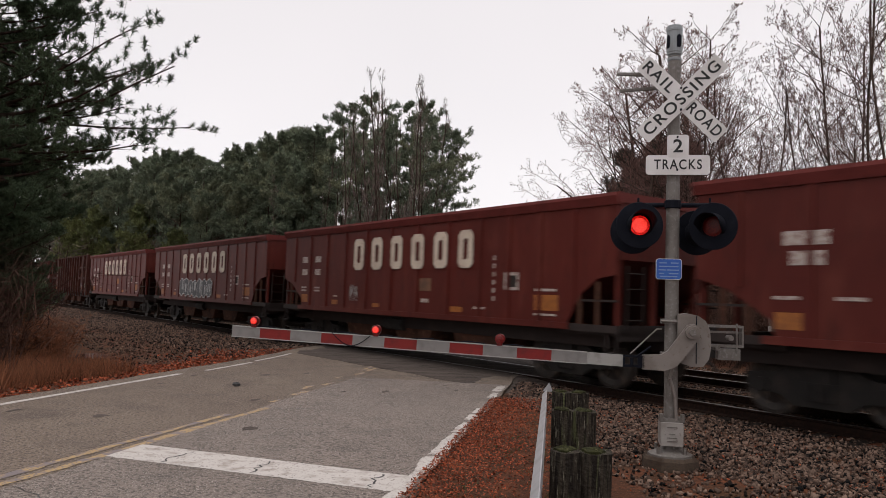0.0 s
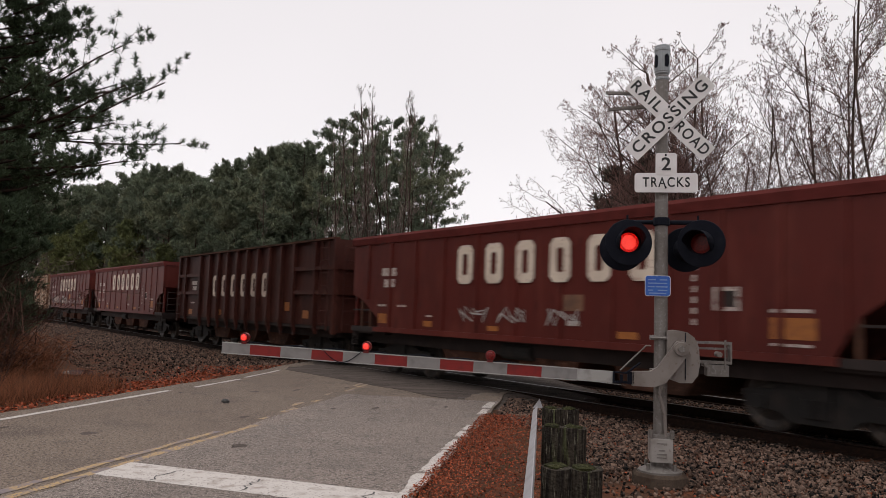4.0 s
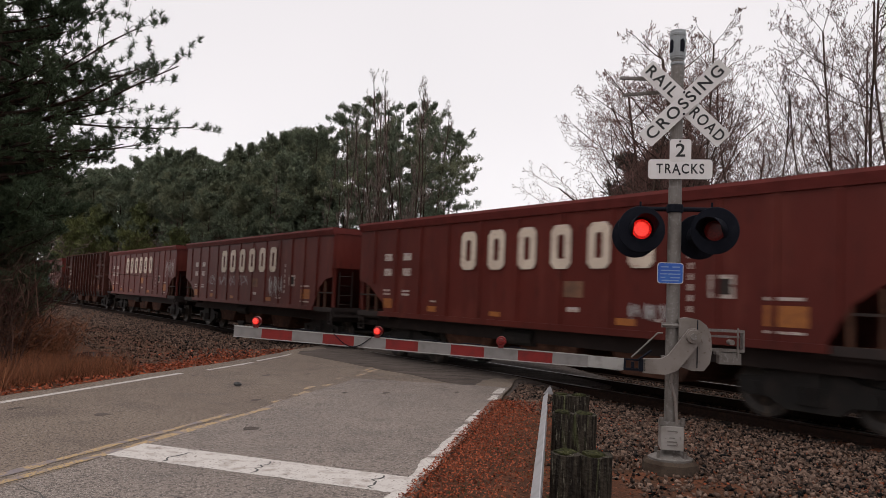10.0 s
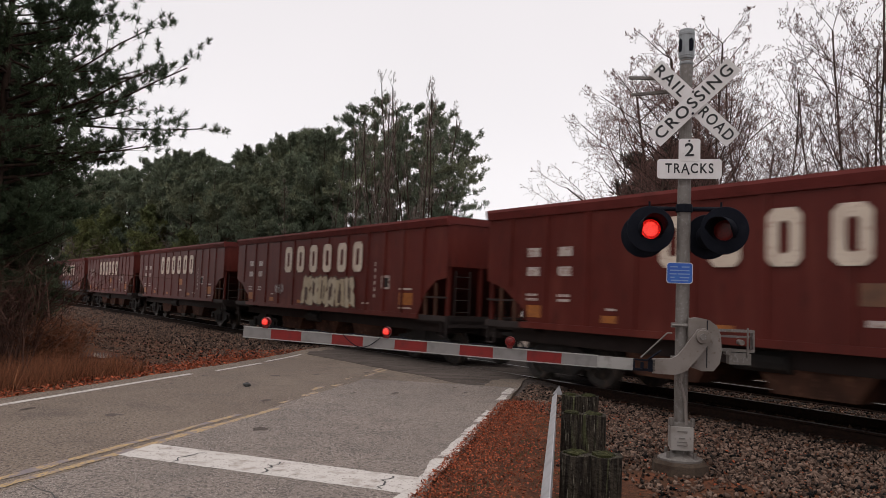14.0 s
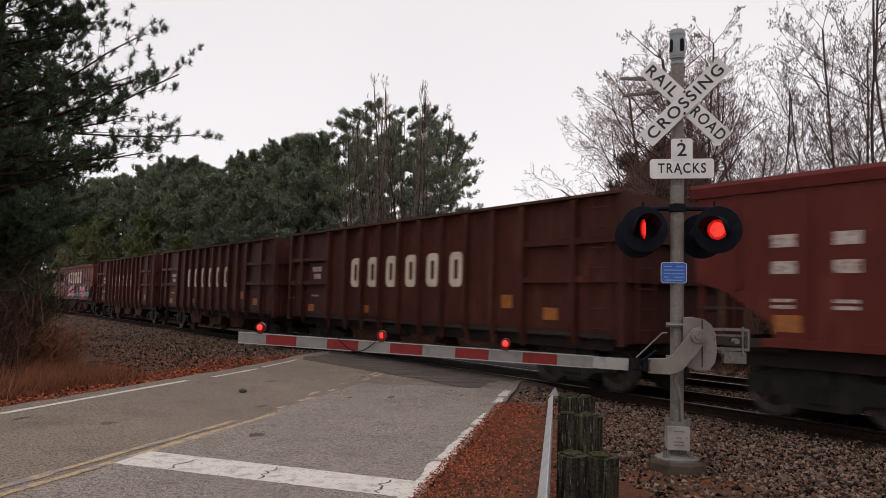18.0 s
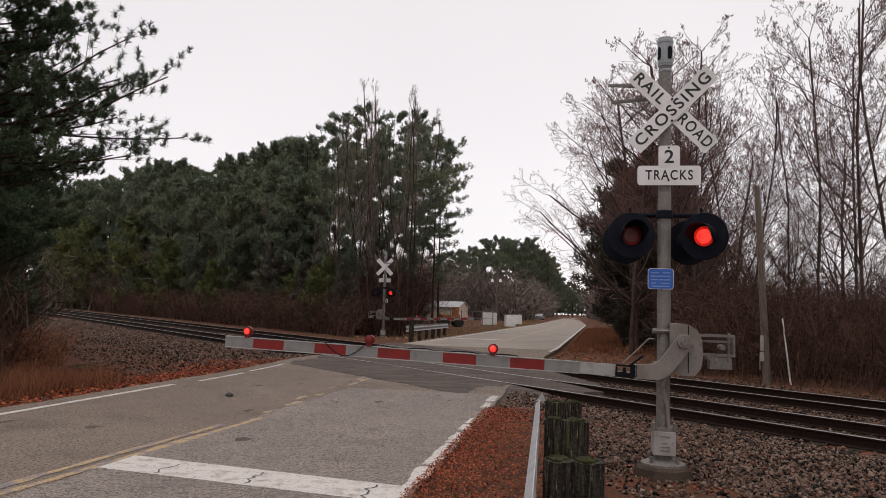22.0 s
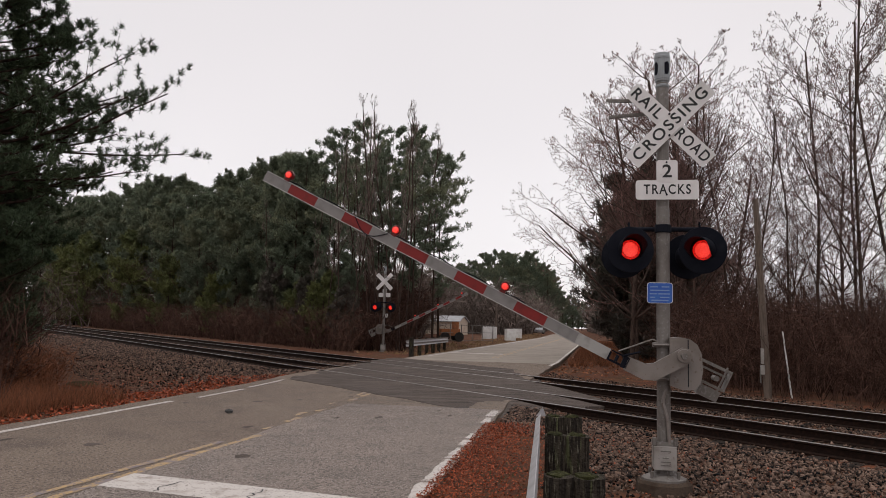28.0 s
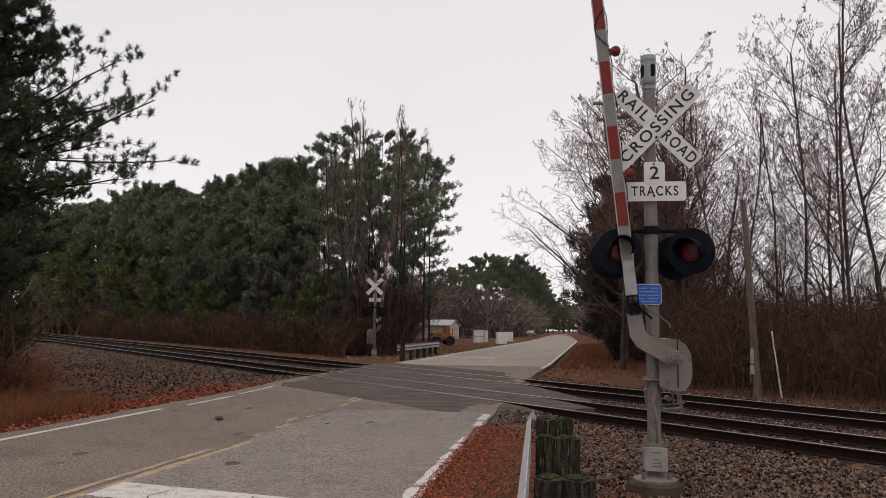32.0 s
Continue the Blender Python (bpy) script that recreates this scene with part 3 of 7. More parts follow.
def along(name, outline, s_list, n0, lift, mat):
    """An outline of (across, up) swept along the track."""
    bm = bm_new()
    rings = []
    for s in s_list:
        rings.append([bm.verts.new(TRACK @ Vector((s, n0 + a, rail_z(s) + lift + b))) for a, b in outline])
    n = len(outline)
    for p, q in zip(rings, rings[1:]):
        for k in range(n):
            bm.faces.new((p[k], p[(k + 1) % n], q[(k + 1) % n], q[k]))
    bm.faces.new(rings[0])
    bm.faces.new(rings[-1][::-1])
    return mesh_of(name, bm, mat)


RAIL_SHAPE = [(-0.07, -0.17), (0.07, -0.17), (0.07, -0.155), (0.012, -0.135), (0.012, -0.045), (0.037, -0.03), (0.037, -0.006), (-0.037, -0.006), (-0.037, -0.03), (-0.012, -0.045), (-0.012, -0.135), (-0.07, -0.155)]
S_STEPS = [-560, -420, -300, -220, -170, -130, -100, -80, -65, -50, -40, -30, -22, -16, -10, -5, 0, 6, 14, 25, 45, 80, 130, 200, 320, 500, 760]


def build_tracks():
    tie_mesh = {}
    rng = random.Random(9)
    for centre, label in ((NEAR_TRACK, "near railway track of polished steel rails on dark ties"), (FAR_TRACK, "far railway track of steel rails on dark ties")):
        track = thing("railway_track", label, "railway track", group="two tracks", kind="structure")
        for side in (-0.75, 0.75):
            rail = part("rail", along("rail", RAIL_SHAPE, S_STEPS, centre + side, 0, STEEL_RAIL), None, track)
            part("rail_head", along("rail_head", [(-0.033, -0.006), (0.033, -0.006), (0.028, 0.0), (-0.028, 0.0)], S_STEPS, centre + side, 0, RAIL_TOP), None, rail, "polished rail head")
        if not tie_mesh:
            for k in range(3):
                bm = bm_new()
                box(bm, -0.11, 0.11, -1.3, 1.3, -0.18, 0)
                for v in bm.verts:
                    v.co += Vector((rng.uniform(-0.012, 0.012), rng.uniform(-0.06, 0.06), rng.uniform(-0.006, 0.006)))
                tie_mesh[k] = mesh_of("tie", bm, TIE)
        s = -62.0
        while s < 22:
            q = ROAD.inverted() @ (TRACK @ Vector((s, centre, 0)))
            if not ROAD_L - 1.6 < q.x < ROAD_R + 1.6:
                ob = part("tie", tie_mesh[rng.randrange(3)], None, track)
                ob.matrix_basis = TRACK @ pose(s, centre + rng.uniform(-0.04, 0.04), rail_z(s) - 0.172, 0, 0.34, rng.uniform(-1.2, 1.2))
            s += 0.53
        bm = bm_new()
        for s0, s1 in ((-200, -62.5), (22.5, 120)):
            s = s0
            while s < s1:
                box(bm, s - 0.11, s + 0.11, centre - 1.3, centre + 1.3, rail_z(s) - 0.35, rail_z(s) - 0.172)
                s += 0.53
        bm.transform(TRACK)
        tagged(part("far_ties", bm, TIE, track), kind="stuff")


def scatter(name, spots, sizes, mat, label, seed, flat=0.75):
    """Small angular stones at the given places, one mesh."""
    rng = np.random.default_rng(seed)
    shape = np.array([(1, 0, 0), (-1, 0, 0), (0, 1, 0), (0, -1, 0), (0, 0, 1), (0, 0, -1)], float)
    tri = np.array([(0, 2, 4), (2, 1, 4), (1, 3, 4), (3, 0, 4), (2, 0, 5), (1, 2, 5), (3, 1, 5), (0, 3, 5)])
    n = len(spots)
    stretch = rng.uniform(0.65, 1.3, (n, 1, 3)) * np.array([1, 1, flat])
    v = shape[None] * stretch + rng.uniform(-0.28, 0.28, (n, 6, 3))
    q = rng.normal(size=(n, 4))
    q /= np.linalg.norm(q, axis=1)[:, None]
    w, x, y, z = q.T
    r = np.stack([1 - 2 * (y * y + z * z), 2 * (x * y - z * w), 2 * (x * z + y * w), 2 * (x * y + z * w), 1 - 2 * (x * x + z * z), 2 * (y * z - x * w), 2 * (x * z - y * w), 2 * (y * z + x * w), 1 - 2 * (x * x + y * y)], 1).reshape(n, 3, 3)
    v = np.einsum("nij,nkj->nki", r, v) * np.asarray(sizes)[:, None, None] + np.asarray(spots)[:, None]
    t = tri[None] + 6 * np.arange(n)[:, None, None]
    return tagged(new(name, arrays_mesh(name, v.reshape(-1, 3), t.reshape(-1, 3), mat)), label, "gravel", kind="stuff")


def on_track(s, n, lift=0.0):
    p = TRACK @ Vector((s, n, 0))
    return (p.x, p.y, bed_z(p.x, p.y) + lift)


def off_road(p, gap=0.15):
    q = ROAD.inverted() @ Vector(p)
    return not (ROAD_L - 0.55 - gap < q.x - bend(q.y) < ROAD_R + 0.2 + gap)


def build_gravel():
    rng = random.Random(21)
    for name, count, sr, nr, size, lift in (("ballast_stones", 36000, (-15, 4), (4.2, 10.6), (0.015, 0.034), 0.012), ("ballast_stones", 22000, (-64, -19), (4.6, 10.8), (0.022, 0.048), 0.014),
                                            ("ballast_stones", 13000, (-40, 10), (12.9, 14.6), (0.015, 0.032), 0.02), ("ballast_stones", 6500, (-22, 12), (17.2, 18.9), (0.017, 0.034), 0.02),
                                            ("ballast_stones", 12000, (-34, 8), (10.5, 12.9), (0.015, 0.032), 0.012), ("ballast_stones", 9000, (-30, 8), (14.6, 17.2), (0.016, 0.032), 0.012)):
        spots, sizes = [], []
        while len(spots) < count:
            s, n = rng.uniform(*sr), rng.uniform(*nr)
            if name and abs(n - 5.5) < 1.3 and rng.random() < 0.5:
                continue
            p = on_track(s, n, lift)
            q = ROAD.inverted() @ Vector(p)
            if not off_road(p, 0.0 if q.x < -3 or n > 8.0 else 0.9) or (q.x > -3 and q.x < ROAD_R + 1.5 + 2.0 * noise.noise((p[0], p[1], 3)) and n < 7.2):
                continue
            spots.append(p)
            sizes.append(rng.uniform(*size) * (1 if rng.random() > 0.06 else 1.5))
        scatter(name, spots, sizes, STONE, "crushed grey-brown granite ballast beside the rails", count)


def blades(name, roots, tips, width, mat, label, category="grass", kind="stuff", parent=None):
    """Thin triangles from roots to tips, one mesh."""
    roots, tips = np.asarray(roots, float), np.asarray(tips, float)
    d = tips - roots
    side = np.cross(d, np.random.default_rng(len(roots)).normal(size=d.shape))
    side /= np.linalg.norm(side, axis=1)[:, None] + 1e-9
    w = np.asarray(width, float).reshape(-1, 1) * side
    v = np.stack([roots - w, roots + w, tips], 1)
    t = np.arange(3 * len(roots)).reshape(-1, 3)
    me = arrays_mesh(name, v.reshape(-1, 3), t, mat)
    if parent is not None:
        return part(name, me, None, parent)
    return tagged(new(name, me), label, category, kind=kind)


def build_verges():
    rng = np.random.default_rng(5)
    # fallen leaves on the verge beside the guardrail, and among the stones
    def leaves(name, count, place, size, mat, label):
        c = np.array([place() for _ in range(count)])
        a = rng.normal(size=(count, 3)) * (1, 1, 0.45)
        b = rng.normal(size=(count, 3)) * (1, 1, 0.45)
        a *= size / np.linalg.norm(a, axis=1)[:, None] * rng.uniform(0.6, 1.2, (count, 1))
        b *= size * 0.6 / np.linalg.norm(b, axis=1)[:, None]
        v = np.stack([c - a, c + b, c + a, c - b], 1).reshape(-1, 3)
        k = 4 * np.arange(count)[:, None]
        t = np.concatenate([k + (0, 1, 2), k + (0, 2, 3)])
        tagged(new(name, arrays_mesh(name, v, t, mat)), label, "leaves", kind="stuff")

    def verge():
        while True:
            l, w = rng.uniform(3.0, 12.5), ROAD_R + 0.02 + abs(rng.normal()) * 0.55
            p = ROAD @ Vector((w, l, 0))
            if w < 1.2:
                return (p.x, p.y, max(bed_z(p.x, p.y), road_z(p.x, p.y) * (w < ROAD_R + 0.1)) + rng.uniform(0.005, 0.035))

    def bank():
        while True:
            p = on_track(rng.uniform(-16, 2), rng.uniform(2.2, 9.5), rng.uniform(0.01, 0.04))
            if off_road(p, 0.1) and p[0] > 0:
                return p

    def left():
        while True:
            l, w = rng.uniform(8, 21), ROAD_L - 0.45 - abs(rng.normal()) * 1.3
            p = ROAD @ Vector((w, l, 0))
            return (p.x, p.y, bed_z(p.x, p.y) + rng.uniform(0.01, 0.05))

    leaves("fallen_leaves", 17000, verge, 0.015, LEAF_RED, "red-brown fallen leaves on the road verge")
    leaves("fallen_leaves", 2400, bank, 0.020, LEAF_RED, "red-brown fallen leaves among the ballast")
    def far_bank():
        l, w = rng.uniform(25, 75), ROAD_R + 0.25 + abs(rng.normal()) * 2.2
        p = ROAD @ Vector((w + bend(l), l, 0))
        return (p.x, p.y, bed_z(p.x, p.y) + rng.uniform(0.01, 0.05))

    leaves("fallen_leaves", 2600, far_bank, 0.06, LEAF_TAN, "tan-brown fallen leaves on the far verge")
    leaves("fallen_leaves", 5000, left, 0.04, LEAF_RED, "brown fallen leaves along the asphalt edge")

    def tufts(name, count, per, place, height, width, mat, label):
        roots, tips = [], []
        for _ in range(count):
            c = np.array(place())
            for _ in range(per):
                r = c + rng.normal(size=3) * (0.04, 0.04, 0)
                roots.append(r)
                tips.append(r + np.array([*rng.normal(size=2) * 0.35, 1]) * height * rng.uniform(0.4, 1.1))
        blades(name, roots, tips, rng.uniform(0.5, 1.2, len(roots)) * width, mat, label)

    def dry():
        while True:
            l, w = rng.uniform(4, 14.0), ROAD_L - 0.95 - abs(rng.normal()) * 1.5
            p = ROAD @ Vector((w, l, 0))
            if (TRACK.inverted() @ p).y < 6.0:
                return (p.x, p.y, bed_z(p.x, p.y) - 0.02)

    def green():
        l, w = rng.uniform(5.2, 9.5), ROAD_R + rng.uniform(0.35, 1.7)
        p = ROAD @ Vector((w, l, 0))
        return (p.x, p.y, bed_z(p.x, p.y) - 0.01)

    def far_right():
        l, w = rng.uniform(32, 80), ROAD_R + 0.5 + abs(rng.normal()) * 2.4
        p = ROAD @ Vector((w + bend(l), l, 0))
        return (p.x, p.y, bed_z(p.x, p.y) - 0.02)

    def far_left():
        l, w = rng.uniform(38, 150), ROAD_L - 0.6 - abs(rng.normal()) * 1.6
        p = ROAD @ Vector((w + bend(l), l, 0))
        return (p.x, p.y, bed_z(p.x, p.y) - 0.02)

    tufts("dry_grass", 1500, 10, far_left, 0.16, 0.03, STRAW, "short straw-coloured grass beside the far road")
    tufts("dry_grass", 1300, 14, dry, 0.45, 0.006, LEAF_TAN, "tall tan dead grass beside the road")
    tufts("green_grass", 90, 12, green, 0.07, 0.004, GRASS, "short green grass in the leaf litter")
    tufts("dry_grass", 1500, 12, far_right, 0.32, 0.014, LEAF_TAN, "orange-tan dead grass beside the far road")


# ---- trees ----
def segments_mesh(name, segs, mat, sides=3):
    """Tapered sticks (p, q, r0, r1) as one mesh."""
    a = np.array([s[0] for s in segs], float)
    b = np.array([s[1] for s in segs], float)
    r0 = np.array([s[2] for s in segs])[:, None, None]
    r1 = np.array([s[3] for s in segs])[:, None, None]
    d = b - a
    d /= np.linalg.norm(d, axis=1)[:, None] + 1e-9
    ref = np.where(np.abs(d[:, 2:3]) > 0.9, np.array([[1.0, 0, 0]]), np.array([[0, 0, 1.0]]))
    u = np.cross(d, ref)
    u /= np.linalg.norm(u, axis=1)[:, None]
    w = np.cross(d, u)
    ang = 2 * np.pi * np.arange(sides) / sides
    ring = u[:, None] * np.cos(ang)[None, :, None] + w[:, None] * np.sin(ang)[None, :, None]
    v = np.concatenate([a[:, None] + ring * r0, b[:, None] + ring * r1], 1)
    k = np.arange(sides)
    k2 = (k + 1) % sides
    t = np.concatenate([np.stack([k, k2, k2 + sides], 1), np.stack([k, k2 + sides, k + sides], 1)])
    t = t[None] + 2 * sides * np.arange(len(segs))[:, None, None]
    me = arrays_mesh(name, v.reshape(-1, 3), t.reshape(-1, 3), mat)
    return me


def bare_tree(seed, height, spread=0.4, first=0.25, twig_mat=None, branches=2, lean=0.0, trunk_r=None, fine=1.0, buds=0.0, up=0.06, dense=1.0):
    """Trunk and crown of a leafless tree: limbs, boughs, twigs and buds."""
    rng = random.Random(seed)
    wood, twigs = [], []
    steps_of, kink, part_of = (10, 6, 5, 4, 2), (0.05, 0.13, 0.19, 0.25, 0.3), (0, 0.52, 0.5, 0.46, 0)

    def grow(p, d, length, r, depth):
        steps = steps_of[depth]
        for k in range(steps):
            d = (d + Vector((rng.gauss(0, kink[depth]), rng.gauss(0, kink[depth]), rng.gauss(up, kink[depth] * 0.6)))).normalized()
            q = p + d * (length / steps)
            g = (k + 1) / steps
            r1 = r * (1 - 0.75 / steps)
            (wood if depth < 2 else twigs).append((tuple(p), tuple(q), r, r1))
            if depth < 4 and (depth or g > first):
                n = branches if depth == 0 else (1 if rng.random() < 0.75 * dense else 2 if rng.random() < 0.4 * dense else 0)
                for _ in range(n):
                    az = rng.uniform(0, 6.283)
                    side = d.cross(Vector((math.cos(az), math.sin(az), 0.3))).normalized()
                    angle = rng.uniform(0.5, 0.95) if depth else rng.uniform(0.45, 0.75 + spread * 0.9)
                    nd = (d * math.cos(angle) + side * math.sin(angle)).normalized()
                    size = height * spread * (1.05 - 0.75 * g) if depth == 0 else length * part_of[depth] * (1.15 - 0.6 * g)
                    grow(q, nd, size * rng.uniform(0.7, 1.2), r1 * rng.uniform(0.4, 0.6), depth + 1)
            p, r = q, r1
        if depth == 4 and rng.random() < buds:
            twigs.append((tuple(p), tuple(p + Vector((rng.gauss(0, 0.02), rng.gauss(0, 0.02), 0.05))), 0.016, 0.010))

    grow(Vector((0, 0, -0.2)), Vector((lean, 0, 1)).normalized(), height * 0.9, trunk_r or height * 0.0075, 0)
    twigs = [(a, b, max(r0, 0.0036 * fine), max(r1, 0.003 * fine)) for a, b, r0, r1 in twigs]
    return segments_mesh("trunk", wood, BARK_GREY, 6), segments_mesh("crown", twigs, twig_mat or TWIG_GREY, 3)


def tuft_mesh(name, spots, dirs, per, length, width, mat, seed):
    """Brushes of needles round the ends of the shoots."""
    rng = np.random.default_rng(seed)
    n = len(spots)
    spots, dirs = np.repeat(np.asarray(spots, float), per, 0), np.repeat(np.asarray(dirs, float), per, 0)
    d = dirs * 0.60 + rng.normal(size=dirs.shape) * 0.50
    d /= np.linalg.norm(d, axis=1)[:, None]
    ln = length * rng.uniform(0.6, 1.1, (n * per, 1))
    side = np.cross(d, rng.normal(size=d.shape))
    side *= width / (np.linalg.norm(side, axis=1)[:, None] + 1e-9)
    root = spots + dirs * length * rng.uniform(-0.55, 0.45, (n * per, 1))
    v = np.stack([root - side * 0.5, root + side * 0.5, root + d * ln * 0.7 + side * 0.6, root + d * ln], 1)
    k = 4 * np.arange(n * per)[:, None]
    t = np.concatenate([k + (0, 1, 2), k + (0, 2, 3)])
    return arrays_mesh(name, v.reshape(-1, 3), t, mat)


def pine(seed, height, bare, reach, count, tuft, per, width, mat, sub=4, droop=0.0, shape=0.5, low=0.45, tip=0.5, girth=0.0125, extra=(), bunch=0.35):
    """Trunk and crown of a pine. bare: share of the trunk with no living limbs. shape: where the crown is widest. tip: how blunt its top is. extra: single long limbs (height share, bearing, length). bunch: where along a twig its brushes begin."""
    rng = random.Random(seed)
    wood, spots, dirs = [], [], []
    p, r = Vector((0, 0, -0.3)), height * girth
    n = 14
    axis = []
    for k in range(n):
        q = p + Vector((rng.gauss(0, 0.012), rng.gauss(0, 0.012), 1)) * (height / n)
        r1 = r * (1 - 0.8 / n - 0.012 * k)
        wood.append((tuple(p), tuple(q), r, r1))
        axis.append((p.copy(), q.copy(), r))
        p, r = q, r1
    for k in range(count + len(extra)):
        f = bare + (1 - bare) * (k + rng.random()) / count if k < count else extra[k - count][0]
        a, b, rr = axis[min(n - 1, int(f * n))]
        o = a + (b - a) * (f * n - int(f * n))
        g = (f - bare) / (1 - bare)
        size = reach * (low + (1 - low) * min(1.0, g / max(shape, 0.05)) if g < shape else (1 - (g - shape) / (1 - shape)) ** tip + 0.14) * rng.uniform(0.72, 1.08)
        az = rng.uniform(0, 6.283)
        if k >= count:
            az, size, droop = radians(extra[k - count][1]), extra[k - count][2], 0.22
        d = Vector((math.cos(az), math.sin(az), rng.uniform(-0.05, 0.45) - droop + 0.5 * max(0, g - 0.6))).normalized()
        steps, cr = 5, max(0.012, min(rr * 0.45, size * 0.016))
        c = o
        for j in range(steps):
            d = (d + Vector((rng.gauss(0, 0.12), rng.gauss(0, 0.12), 0.05))).normalized()
            e = c + d * (size / steps)
            wood.append((tuple(c), tuple(e), cr, cr * 0.78))
            cr *= 0.78
            if j >= 1:
                for _ in range(sub):
                    sd = (d * 0.8 + Vector((rng.gauss(0, 0.7), rng.gauss(0, 0.7), rng.gauss(0.15, 0.35)))).normalized()
                    b0 = c + (e - c) * rng.random()
                    ee = b0 + sd * size * rng.uniform(0.08, 0.26)
                    wood.append((tuple(b0), tuple(ee), cr * 0.4, cr * 0.2))
                    for m in range(3):
                        spots.append(tuple(b0 + (ee - b0) * (bunch + (1.05 - bunch) * m / 2) + Vector((rng.gauss(0, 0.04), rng.gauss(0, 0.04), rng.gauss(0.02, 0.04))) * tuft * 7))
                        dirs.append(tuple((sd * 0.5 + Vector((rng.gauss(0, 0.3), rng.gauss(0, 0.3), 0.75))).normalized()))
            c = e
    return segments_mesh("trunk", wood, BARK_PINE, 5), tuft_mesh("crown", spots, dirs, per, tuft, width, mat, seed)


def plant(name, meshes, m, label, category="tree", group=""):
    ob = thing(name, label, category, m, group)
    part("trunk", meshes[0], None, ob)
    part("crown", meshes[1], None, ob)
    return ob


def ground_at(x, y, turn=0.0, size=1.0, lean=0.0):
    return pose(x, y, bed_z(x, y), lean, 0, turn) @ Matrix.Diagonal((size, size, size, 1))


def outline(points, v):
    """Height of a broken line over v."""
    for (a, p), (b, q) in zip(points, points[1:]):
        if v <= b:
            return p + (q - p) * max(0.0, v - a) / (b - a)
    return points[-1][1]


def beyond(x, y, size, clear=21.0):
    """The same bearing, moved out until it stands clear of the far track."""
    n = (TRACK.inverted() @ Vector((x, y, 0))).y
    f = max(1.0, clear / max(n, 0.5))
    return x * f, y * f, size * f


